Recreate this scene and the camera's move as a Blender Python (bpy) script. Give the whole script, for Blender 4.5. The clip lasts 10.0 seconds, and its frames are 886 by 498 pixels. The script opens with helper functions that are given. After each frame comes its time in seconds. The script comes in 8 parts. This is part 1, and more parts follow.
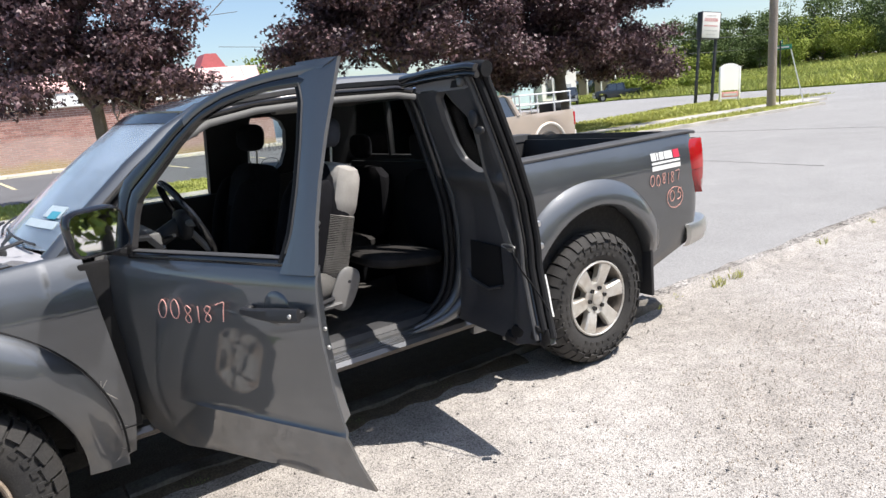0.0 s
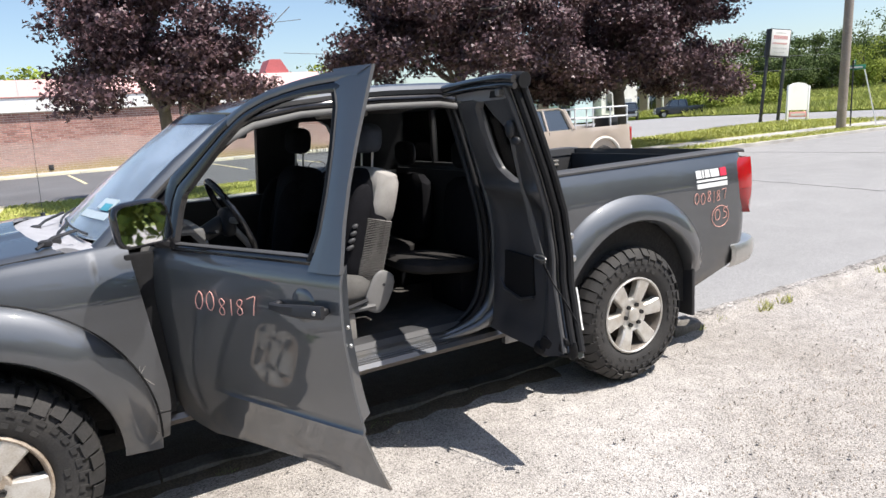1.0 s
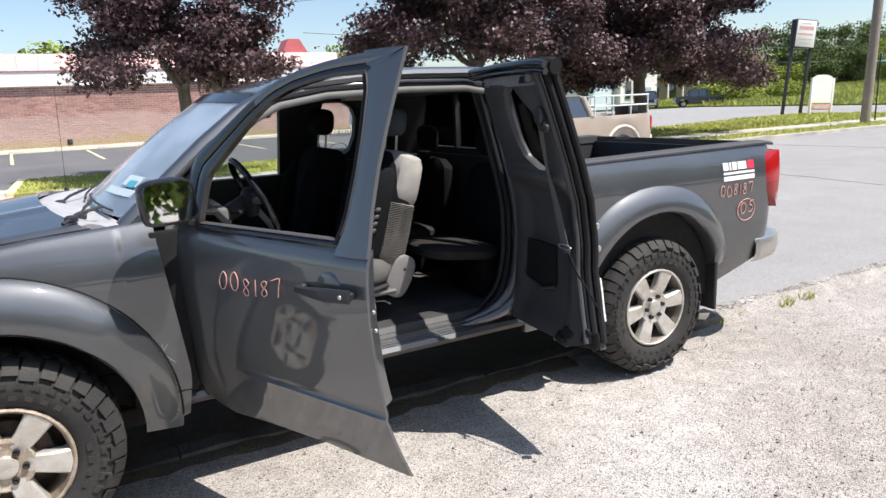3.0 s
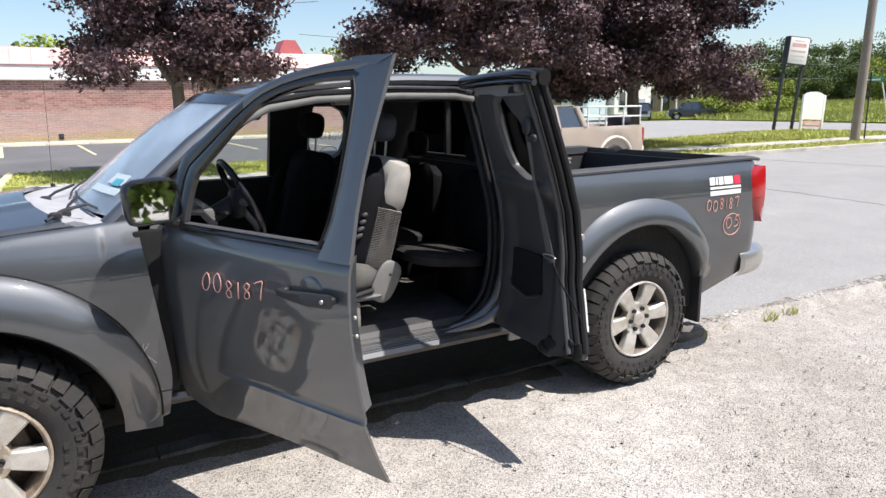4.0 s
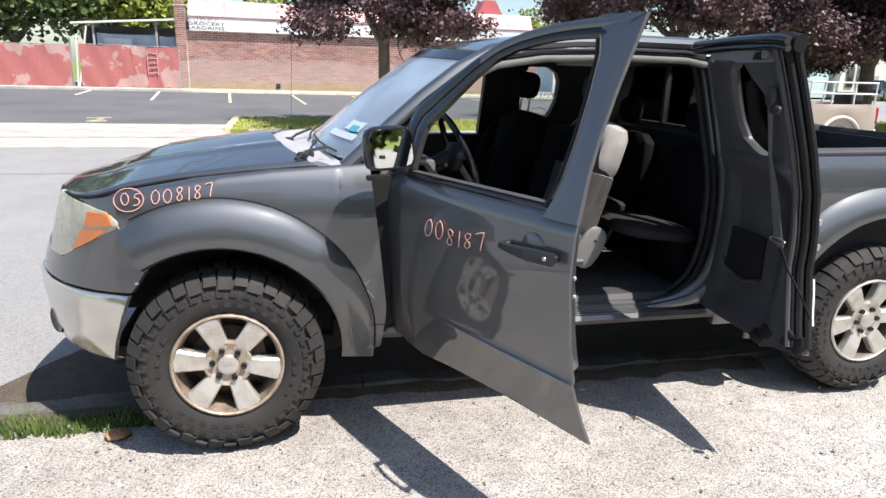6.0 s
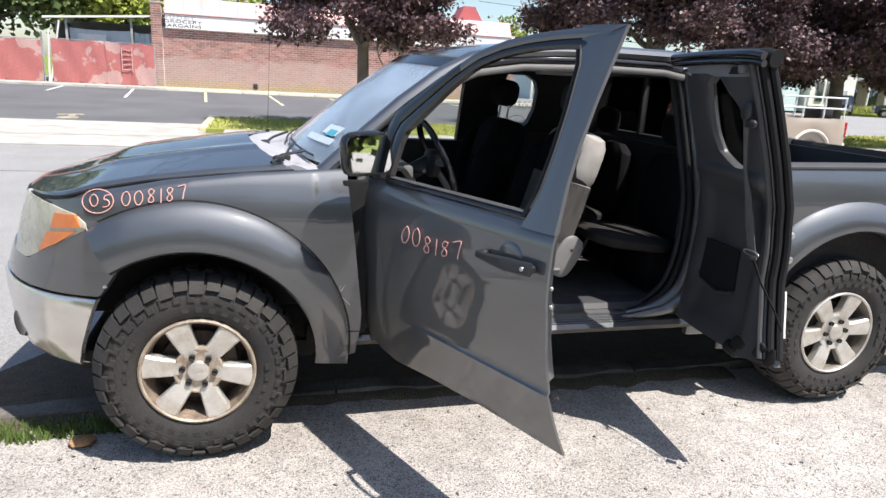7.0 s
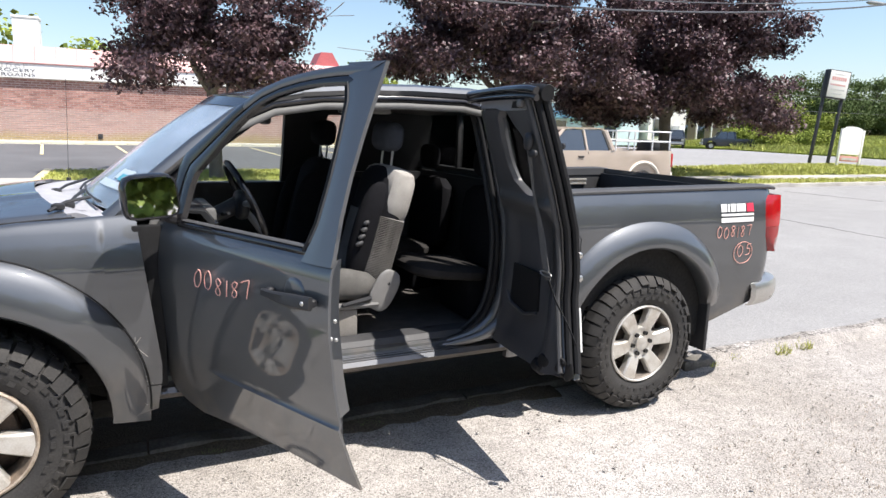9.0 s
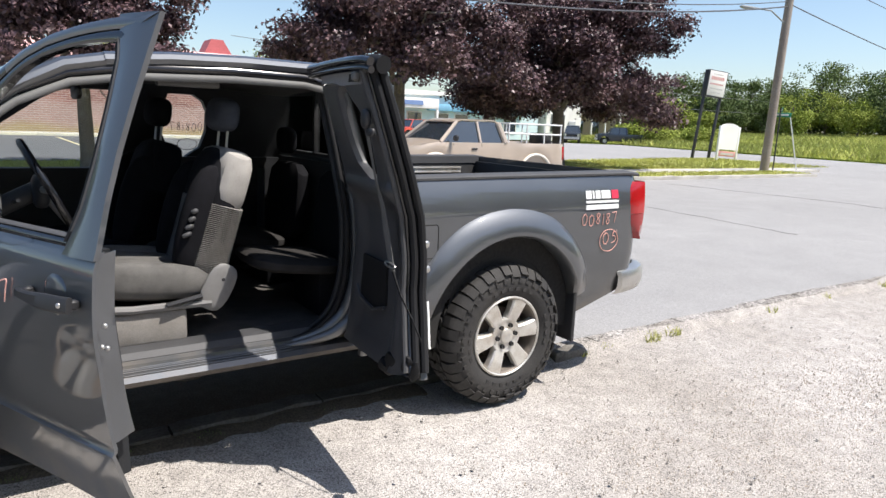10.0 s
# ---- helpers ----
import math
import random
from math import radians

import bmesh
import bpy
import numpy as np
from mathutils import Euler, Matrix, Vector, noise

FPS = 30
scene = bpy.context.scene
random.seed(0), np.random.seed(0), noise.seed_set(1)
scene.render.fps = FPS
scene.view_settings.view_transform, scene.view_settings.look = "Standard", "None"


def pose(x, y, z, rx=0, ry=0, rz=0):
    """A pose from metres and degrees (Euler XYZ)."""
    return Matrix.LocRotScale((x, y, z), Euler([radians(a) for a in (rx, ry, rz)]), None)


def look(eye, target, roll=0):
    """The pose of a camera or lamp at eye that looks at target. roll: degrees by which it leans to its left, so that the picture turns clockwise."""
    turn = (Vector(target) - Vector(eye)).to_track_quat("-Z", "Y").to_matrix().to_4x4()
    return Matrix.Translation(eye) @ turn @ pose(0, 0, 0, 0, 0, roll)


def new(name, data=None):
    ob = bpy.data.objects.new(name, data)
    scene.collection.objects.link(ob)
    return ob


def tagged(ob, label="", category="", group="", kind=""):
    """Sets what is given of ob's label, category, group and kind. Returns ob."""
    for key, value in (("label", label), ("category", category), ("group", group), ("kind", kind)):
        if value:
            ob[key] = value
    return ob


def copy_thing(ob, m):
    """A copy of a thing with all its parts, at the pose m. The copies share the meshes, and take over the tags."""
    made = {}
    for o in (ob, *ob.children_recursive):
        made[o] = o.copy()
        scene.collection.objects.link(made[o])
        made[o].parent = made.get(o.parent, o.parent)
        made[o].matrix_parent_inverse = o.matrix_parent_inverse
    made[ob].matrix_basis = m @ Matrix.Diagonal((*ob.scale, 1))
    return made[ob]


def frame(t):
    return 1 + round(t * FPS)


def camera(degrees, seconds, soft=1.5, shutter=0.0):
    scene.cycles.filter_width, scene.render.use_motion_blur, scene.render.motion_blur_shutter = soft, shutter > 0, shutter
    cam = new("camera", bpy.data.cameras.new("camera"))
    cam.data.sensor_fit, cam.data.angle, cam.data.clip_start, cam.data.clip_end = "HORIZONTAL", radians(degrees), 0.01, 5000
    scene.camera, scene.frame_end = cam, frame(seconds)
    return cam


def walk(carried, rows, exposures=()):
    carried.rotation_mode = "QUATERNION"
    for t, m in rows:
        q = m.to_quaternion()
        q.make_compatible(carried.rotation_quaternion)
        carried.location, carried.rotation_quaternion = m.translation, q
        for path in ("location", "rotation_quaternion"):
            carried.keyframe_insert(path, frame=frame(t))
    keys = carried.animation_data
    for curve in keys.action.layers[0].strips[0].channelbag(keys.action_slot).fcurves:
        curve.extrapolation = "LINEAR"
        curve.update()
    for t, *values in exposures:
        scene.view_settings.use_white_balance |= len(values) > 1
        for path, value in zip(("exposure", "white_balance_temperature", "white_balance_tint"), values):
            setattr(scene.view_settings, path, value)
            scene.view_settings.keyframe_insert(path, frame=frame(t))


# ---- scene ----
cam = camera(67.5, 10.0)
PATH = [
    (0, (0.376, -2.635, 1.615), (1.458, -1.009, 1.185), -5.8),
    (0.1, (0.35, -2.65, 1.612), (1.542, -1.102, 1.183), -4.2),
    (0.2, (0.343, -2.654, 1.611), (1.505, -1.083, 1.183), -3.6),
    (0.4, (0.345, -2.644, 1.613), (1.484, -1.063, 1.161), -4.1),
    (0.5, (0.356, -2.633, 1.589), (1.445, -1.009, 1.168), -4.6),
    (1, (0.428, -2.711, 1.603), (1.385, -0.998, 1.215), -4.0),
    (1.5, (0.473, -2.735, 1.608), (1.423, -1.022, 1.204), -4.1),
    (2, (0.452, -2.7, 1.605), (1.47, -1.03, 1.185), -1.9),
    (2.5, (0.41, -2.66, 1.613), (1.385, -0.965, 1.193), -1.1),
    (2.7, (0.394, -2.664, 1.606), (1.308, -0.937, 1.179), -3.1),
    (3.8, (0.42, -2.668, 1.616), (1.355, -0.955, 1.176), -0.5),
    (4, (0.418, -2.683, 1.616), (1.361, -0.968, 1.199), -0.9),
    (4.5, (0.418, -2.695, 1.615), (1.335, -0.97, 1.187), -1.0),
    (5, (0.369, -2.688, 1.597), (1.144, -0.896, 1.162), -0.6),
    (5.5, (0.296, -2.656, 1.6), (0.826, -0.795, 1.095), 1.0),
    (5.7, (0.271, -2.655, 1.597), (0.724, -0.776, 1.08), 1.6),
    (6.8, (0.252, -2.623, 1.604), (0.749, -0.757, 1.082), 2.9),
    (7, (0.261, -2.626, 1.605), (0.785, -0.764, 1.1), 3.1),
    (7.5, (0.274, -2.629, 1.605), (0.783, -0.761, 1.103), 2.6),
    (8, (0.318, -2.635, 1.604), (0.826, -0.765, 1.112), 1.6),
    (8.5, (0.393, -2.67, 1.597), (1.155, -0.865, 1.197), 1.5),
    (9, (0.535, -2.744, 1.591), (1.411, -0.984, 1.224), 1.7),
    (9.5, (0.688, -2.755, 1.56), (1.644, -1.041, 1.174), 0.5),
    (10, (0.90, -2.658, 1.532), (2.018, -1.043, 1.158), 2.4),
]
walk(cam, [(t, look(eye, target, roll)) for t, eye, target, roll in PATH], [(0.0, 0.60), (4.6, 0.61), (5.3, 0.65), (7.6, 0.67), (8.5, 0.75), (9.1, 0.71), (10.0, 0.61)])

# ---- world, sun, exposure ----
SUN_DIR = Vector((0.34, -0.405, 1.0)).normalized()
world = bpy.data.worlds.new("sky_world")
scene.world = world
world.use_nodes = True
wn = world.node_tree.nodes
sky = wn.new("ShaderNodeTexSky")
sky.sky_type = "NISHITA"
sky.sun_disc = False
sky.sun_elevation = math.asin(SUN_DIR.z)
sky.sun_rotation = math.atan2(SUN_DIR.x, SUN_DIR.y)
sky.air_density = 1.0
sky.dust_density = 1.0
sky.ozone_density = 1.7
wn["Background"].inputs["Strength"].default_value = 0.115
world.node_tree.links.new(sky.outputs[0], wn["Background"].inputs["Color"])
sun = new("sun", bpy.data.lights.new("sun", "SUN"))
sun.data.energy = 5.0
sun.data.angle = radians(0.5)
sun.data.color = (1.0, 0.945, 0.89)
sun.matrix_world = look(SUN_DIR * 50, (0, 0, 0))


# ---- materials ----
def mat(name, base, rough=0.6, metal=0.0, var=0.12, scale=6.0, fine=60.0, bump=0.15, coat=0.0, spec=0.5, second=None, mix=0.5, dist=0.01, rvar=0.1, island=0.0):
    """A surface with variation at two scales, fine relief and uneven gloss."""
    m = bpy.data.materials.new(name)
    m.use_nodes = True
    nt = m.node_tree
    n, l = nt.nodes, nt.links
    b = n["Principled BSDF"]
    tc = n.new("ShaderNodeTexCoord")
    n1 = n.new("ShaderNodeTexNoise")
    n1.inputs["Scale"].default_value = scale
    n1.inputs["Detail"].default_value = 6
    n2 = n.new("ShaderNodeTexNoise")
    n2.inputs["Scale"].default_value = fine
    n2.inputs["Detail"].default_value = 4
    l.new(tc.outputs["Object"], n1.inputs["Vector"])
    l.new(tc.outputs["Object"], n2.inputs["Vector"])
    ramp = n.new("ShaderNodeValToRGB")
    second = second or tuple(c * (1 - var) for c in base)
    first = tuple(min(1, c * (1 + var * 0.6)) for c in base)
    ramp.color_ramp.elements[0].position, ramp.color_ramp.elements[1].position = mix - 0.2, mix + 0.2
    ramp.color_ramp.elements[0].color, ramp.color_ramp.elements[1].color = (*second, 1), (*first, 1)
    l.new(n1.outputs["Fac"], ramp.inputs["Fac"])
    mixn = n.new("ShaderNodeMix")
    mixn.data_type, mixn.blend_type = "RGBA", "OVERLAY"
    mixn.inputs["Factor"].default_value = min(1, var * 2)
    l.new(ramp.outputs["Color"], mixn.inputs[6])
    l.new(n2.outputs["Fac"], mixn.inputs[7])
    out = mixn.outputs[2]
    if island:
        geo = n.new("ShaderNodeNewGeometry")
        hsv = n.new("ShaderNodeHueSaturation")
        mr = n.new("ShaderNodeMapRange")
        mr.inputs["To Min"].default_value, mr.inputs["To Max"].default_value = 1 - island, 1 + island
        l.new(geo.outputs["Random Per Island"], mr.inputs["Value"])
        l.new(mr.outputs[0], hsv.inputs["Value"])
        l.new(out, hsv.inputs["Color"])
        out = hsv.outputs[0]
    l.new(out, b.inputs["Base Color"])
    rr = n.new("ShaderNodeMapRange")
    rr.inputs["To Min"].default_value, rr.inputs["To Max"].default_value = max(0.02, rough - rvar), min(1, rough + rvar)
    l.new(n1.outputs["Fac"], rr.inputs["Value"])
    l.new(rr.outputs[0], b.inputs["Roughness"])
    b.inputs["Metallic"].default_value = metal
    b.inputs["Specular IOR Level"].default_value = spec
    b.inputs["Coat Weight"].default_value = coat
    b.inputs["Coat Roughness"].default_value = 0.04
    if bump:
        bp = n.new("ShaderNodeBump")
        bp.inputs["Strength"].default_value = bump
        bp.inputs["Distance"].default_value = dist
        l.new(n2.outputs["Fac"], bp.inputs["Height"])
        l.new(bp.outputs[0], b.inputs["Normal"])
    return m


def add_dust_and_reflection(m, high, low, most, colour=(0.26, 0.215, 0.165)):
    """Dusty road film thrown up on the lower body: patchy, scratched through, gone by the given height. Its brown also
    paints the ground's reflection.
    """
    n, l = m.node_tree.nodes, m.node_tree.links
    b, out = n["Principled BSDF"], n["Material Output"]
    tc, sp = n.new("ShaderNodeTexCoord"), n.new("ShaderNodeSeparateXYZ")
    l.new(tc.outputs["Object"], sp.inputs[0])
    nz, sc, mp = n.new("ShaderNodeTexNoise"), n.new("ShaderNodeTexNoise"), n.new("ShaderNodeMapping")
    nz.inputs["Scale"].default_value, nz.inputs["Detail"].default_value = 5.0, 9
    mp.inputs["Scale"].default_value = (26, 26, 5)
    mp.inputs["Rotation"].default_value = (0.0, 0.5, 0.0)
    sc.inputs["Scale"].default_value, sc.inputs["Detail"].default_value = 1.6, 6
    l.new(tc.outputs["Object"], nz.inputs["Vector"])
    l.new(tc.outputs["Object"], mp.inputs["Vector"])
    l.new(mp.outputs[0], sc.inputs["Vector"])
    hr, nr, mu, m2 = n.new("ShaderNodeMapRange"), n.new("ShaderNodeMapRange"), n.new("ShaderNodeMath"), n.new("ShaderNodeMath")
    hr.inputs["From Min"].default_value, hr.inputs["From Max"].default_value = high, low
    l.new(sp.outputs[2], hr.inputs["Value"])
    nr.inputs["From Min"].default_value, nr.inputs["From Max"].default_value = 0.42, 0.66
    nr.inputs["To Min"].default_value = 0.12
    l.new(nz.outputs["Fac"], nr.inputs["Value"])
    sr = n.new("ShaderNodeMapRange")
    sr.inputs["From Min"].default_value, sr.inputs["From Max"].default_value = 0.40, 0.60
    sr.inputs["To Min"].default_value, sr.inputs["To Max"].default_value = 0.4, most
    l.new(sc.outputs["Fac"], sr.inputs["Value"])
    mu.operation = m2.operation = "MULTIPLY"
    l.new(hr.outputs[0], mu.inputs[0])
    l.new(nr.outputs[0], mu.inputs[1])
    l.new(mu.outputs[0], m2.inputs[0])
    l.new(sr.outputs[0], m2.inputs[1])
    df, mx = n.new("ShaderNodeBsdfDiffuse"), n.new("ShaderNodeMixShader")
    df.inputs["Color"].default_value = (*colour, 1)
    l.new(m2.outputs[0], mx.inputs[0])
    l.new(b.outputs[0], mx.inputs[1])
    l.new(df.outputs[0], mx.inputs[2])
    l.new(mx.outputs[0], out.inputs["Surface"])
    return m


def glass(name, tint=(0.9, 0.95, 0.95), rough=0.0, sky_film=0.0, ior=1.52):
    m = bpy.data.materials.new(name)
    m.use_nodes = True
    n, l = m.node_tree.nodes, m.node_tree.links
    n.remove(n["Principled BSDF"])
    tr = n.new("ShaderNodeBsdfTransparent")
    tr.inputs["Color"].default_value = (*tint, 1)
    gl = n.new("ShaderNodeBsdfGlossy")
    gl.inputs["Roughness"].default_value = rough + 0.01
    fr = n.new("ShaderNodeFresnel")
    fr.inputs["IOR"].default_value = ior
    mx = n.new("ShaderNodeMixShader")
    l.new(fr.outputs[0], mx.inputs[0])
    l.new(tr.outputs[0], mx.inputs[1])
    l.new(gl.outputs[0], mx.inputs[2])
    out = mx.outputs[0]
    if sky_film:
        # a thin pale blue film that paints reflected sky, thicker in streaks
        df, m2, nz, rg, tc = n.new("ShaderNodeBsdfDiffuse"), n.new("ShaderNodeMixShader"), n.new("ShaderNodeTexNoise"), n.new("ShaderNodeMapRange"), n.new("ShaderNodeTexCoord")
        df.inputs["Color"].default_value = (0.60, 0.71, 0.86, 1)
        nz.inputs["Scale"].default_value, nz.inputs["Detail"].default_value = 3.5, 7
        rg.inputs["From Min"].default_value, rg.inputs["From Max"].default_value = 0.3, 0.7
        rg.inputs["To Min"].default_value, rg.inputs["To Max"].default_value = sky_film * 0.5, sky_film * 1.5
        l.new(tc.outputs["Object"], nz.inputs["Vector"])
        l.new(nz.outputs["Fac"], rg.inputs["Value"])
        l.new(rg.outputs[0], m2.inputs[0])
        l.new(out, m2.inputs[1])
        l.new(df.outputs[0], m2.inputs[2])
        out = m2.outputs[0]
    l.new(out, n["Material Output"].inputs["Surface"])
    return m


PAINT = mat("gunmetal_paint", (0.110, 0.117, 0.128), 0.58, 0.92, 0.10, 2.0, 900, 0.02, coat=1.0, dist=0.002, rvar=0.05)
PAINT.node_tree.nodes["Principled BSDF"].inputs["Coat IOR"].default_value = 1.75
# brown low on the body: dusty film and painted reflection of the ground
add_dust_and_reflection(PAINT, 0.70, 0.40, 0.45)
# dusty rocker brown, with the ground's reflection put into the colour
ROCKER = mat("brown_dust_reflection_rocker_paint", (0.105, 0.088, 0.072), 0.55, 0.2, 0.3, 7, 200, 0.05, second=(0.055, 0.050, 0.046), dist=0.002)
BLACK_PLASTIC = mat("black_plastic", (0.022, 0.022, 0.024), 0.5, 0, 0.2, 8, 250, 0.12, dist=0.002)
GLOSS_BLACK = mat("gloss_black_plastic", (0.012, 0.012, 0.014), 0.16, 0, 0.1, 5, 200, 0.0, coat=0.4)
SEAL = mat("rubber_seal", (0.011, 0.011, 0.012), 0.65, 0, 0.2, 12, 120, 0.1, dist=0.002, spec=0.25)
RUBBER = mat("tyre_rubber", (0.020, 0.0195, 0.0195), 0.8, 0, 0.35, 5, 140, 0.25, second=(0.038, 0.035, 0.032), dist=0.003)
ALLOY = mat("dusty_alloy", (0.60, 0.58, 0.54), 0.42, 0.55, 0.15, 9, 160, 0.05, second=(0.36, 0.30, 0.23), mix=0.36, dist=0.002)
BRAKE = mat("brake_iron", (0.09, 0.065, 0.05), 0.8, 0.3, 0.4, 14, 90, 0.3, dist=0.003)
CHROME = mat("dull_chrome", (0.55, 0.54, 0.52), 0.33, 0.85, 0.12, 6, 120, 0.03, dist=0.002)
BUMPER = mat("pale_bumper_chrome", (0.66, 0.65, 0.62), 0.16, 0.85, 0.14, 4, 120, 0.03, dist=0.002)
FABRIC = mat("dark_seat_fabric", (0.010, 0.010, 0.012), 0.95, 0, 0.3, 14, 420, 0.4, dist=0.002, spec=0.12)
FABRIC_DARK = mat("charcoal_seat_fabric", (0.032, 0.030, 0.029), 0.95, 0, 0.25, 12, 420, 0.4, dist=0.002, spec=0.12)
FABRIC_GREY = mat("grey_seat_fabric", (0.36, 0.342, 0.318), 0.95, 0, 0.18, 10, 420, 0.4, dist=0.002, spec=0.2)
TRIM = mat("dark_trim", (0.024, 0.025, 0.027), 0.5, 0, 0.2, 9, 380, 0.2, dist=0.002, spec=0.25)
TRIM_GREY = mat("grey_trim_plastic", (0.13, 0.128, 0.122), 0.66, 0, 0.15, 9, 380, 0.2, dist=0.002)
FABRIC_MID = mat("worn_grey_seat_cloth", (0.12, 0.115, 0.108), 0.95, 0, 0.25, 12, 420, 0.4, dist=0.002, spec=0.15)
HEADREST = mat("bluish_grey_headrest_cloth", (0.058, 0.064, 0.078), 0.9, 0, 0.2, 12, 420, 0.3, dist=0.002, spec=0.2)
FABRIC_RIB = mat("ribbed_grey_seat_cloth", (0.215, 0.205, 0.192), 0.95, 0, 0.2, 12, 420, 0.4, dist=0.002, spec=0.15)
SEAT_PLASTIC = mat("scuffed_grey_seat_plastic", (0.19, 0.185, 0.178), 0.6, 0, 0.15, 9, 300, 0.15, dist=0.002)
RISER = mat("beige_grey_riser_plastic", (0.27, 0.255, 0.235), 0.7, 0, 0.15, 7, 200, 0.15, second=(0.20, 0.185, 0.165), dist=0.002)
DOOR_TRIM = mat("dark_moulded_door_trim", (0.058, 0.059, 0.064), 0.38, 0, 0.2, 7, 320, 0.2, dist=0.002, spec=0.45)
SCUFF = mat("pale_scratch", (0.30, 0.29, 0.27), 0.8, 0, 0.2, 40, 200, 0.0)
RAIL_GREY = mat("dark_rail_plastic", (0.055, 0.055, 0.057), 0.6, 0, 0.15, 9, 300, 0.15, dist=0.002)
LIP_GREY = mat("pale_inner_lip", (0.24, 0.24, 0.25), 0.45, 0.3, 0.12, 9, 200, 0.05, dist=0.002)
COWL_GREY = mat("sun_faded_cowl_plastic", (0.34, 0.34, 0.36), 0.75, 0, 0.15, 9, 200, 0.15, dist=0.002)
RIM_DIRT = mat("rusty_brake_dust", (0.22, 0.165, 0.12), 0.85, 0.1, 0.3, 16, 90, 0.3, second=(0.10, 0.075, 0.055), dist=0.002)
ALLOY_DIRTY = mat("dirt_stained_alloy", (0.44, 0.38, 0.31), 0.5, 0.3, 0.25, 18, 160, 0.1, second=(0.27, 0.20, 0.14), dist=0.002)
ALLOY_DULL = mat("dull_alloy_barrel", (0.20, 0.175, 0.15), 0.6, 0.4, 0.2, 14, 160, 0.1, second=(0.10, 0.085, 0.07), dist=0.002)
CARPET = mat("dusty_carpet", (0.060, 0.057, 0.054), 0.98, 0, 0.4, 12, 260, 0.6, second=(0.11, 0.10, 0.09), dist=0.004, spec=0.1)
LINER = mat("headliner", (0.10, 0.095, 0.088), 0.95, 0, 0.1, 5, 300, 0.2, dist=0.002, spec=0.1)
BELT = mat("seat_belt_webbing", (0.115, 0.112, 0.108), 0.85, 0, 0.15, 30, 500, 0.3, dist=0.001)
BEDLINER = mat("bed_liner", (0.014, 0.014, 0.015), 0.7, 0, 0.3, 8, 160, 0.4, dist=0.004)
UNDER = mat("underbody", (0.02, 0.019, 0.018), 0.9, 0.0, 0.4, 6, 60, 0.4)
RED_LENS = mat("red_lamp_lens", (0.40, 0.010, 0.014), 0.12, 0, 0.1, 6, 60, 0.0, coat=0.8)
DARKRED_LENS = mat("dark_red_lens", (0.28, 0.008, 0.012), 0.15, 0, 0.1, 6, 60, 0.0, coat=0.8)
HAZY_LENS = mat("yellowed_lamp_lens", (0.50, 0.49, 0.40), 0.28, 0, 0.15, 8, 50, 0.02, second=(0.36, 0.35, 0.28), coat=0.5)
AMBER = mat("amber_lens", (0.72, 0.20, 0.04), 0.25, 0, 0.12, 8, 50, 0.0, coat=0.6)
CHALK = mat("paint_marker_pink", (0.64, 0.29, 0.24), 0.85, 0, 0.2, 60, 300, 0.1, second=(0.72, 0.44, 0.38))
CHALK_BLACK = mat("paint_marker_black", (0.02, 0.02, 0.02), 0.85, 0, 0.2, 60, 300, 0.0)
DECAL_WHITE = mat("white_decal", (0.78, 0.78, 0.76), 0.5, 0, 0.06, 20, 100, 0.0)
DECAL_RED = mat("red_decal", (0.62, 0.03, 0.07), 0.5, 0, 0.06, 20, 100, 0.0)
MIRROR = mat("mirror_glass", (0.85, 0.87, 0.88), 0.02, 1.0, 0.0, 5, 50, 0.0, rvar=0.0)
GLASS = glass("window_glass", (0.90, 0.93, 0.92))
# windshield glass with reflected sky painted on as a pale blue film
GLASS_SHIELD = glass("sky_film_windshield_glass", (0.70, 0.78, 0.84), sky_film=0.18, ior=1.9)
PAPER = mat("pale_paper", (0.42, 0.50, 0.55), 0.8, 0, 0.08, 20, 80, 0.0)
TEAL = mat("teal_print", (0.06, 0.30, 0.40), 0.7, 0, 0.1, 20, 80, 0.0)

LOT = mat("lot_asphalt", (0.135, 0.135, 0.14), 0.9, 0, 0.2, 0.4, 60, 0.4, dist=0.008, spec=0.25)
CONCRETE = mat("weathered_concrete", (0.46, 0.44, 0.40), 0.92, 0, 0.2, 1.6, 60, 0.5, second=(0.34, 0.32, 0.29), dist=0.01, spec=0.2)
GRASS_SOIL = mat("lawn_soil", (0.24, 0.27, 0.065), 0.98, 0, 0.35, 0.9, 30, 0.8, second=(0.33, 0.31, 0.11), dist=0.03, spec=0.1)
MEADOW_SOIL = mat("meadow_soil", (0.20, 0.24, 0.05), 0.98, 0, 0.35, 0.15, 6, 0.8, second=(0.13, 0.17, 0.04), dist=0.1, spec=0.1)
BLADE = mat("grass_blade", (0.36, 0.39, 0.09), 0.7, 0, 0.25, 0.8, 9, 0.0, second=(0.44, 0.42, 0.13), island=0.25)
WEED = mat("dark_weed_blade", (0.085, 0.14, 0.03), 0.7, 0, 0.25, 0.8, 9, 0.0, second=(0.14, 0.18, 0.045), island=0.4)
MEADOW_BLADE = mat("tall_grass", (0.50, 0.49, 0.13), 0.75, 0, 0.3, 0.07, 4, 0.0, second=(0.32, 0.35, 0.09), island=0.3)
YELLOW = mat("faded_yellow_paint", (0.64, 0.54, 0.27), 0.85, 0, 0.25, 3, 40, 0.2, second=(0.53, 0.48, 0.36))
KERB_PALE = mat("cream_kerb_paint", (0.66, 0.60, 0.42), 0.9, 0, 0.2, 2, 40, 0.2, second=(0.58, 0.55, 0.48))
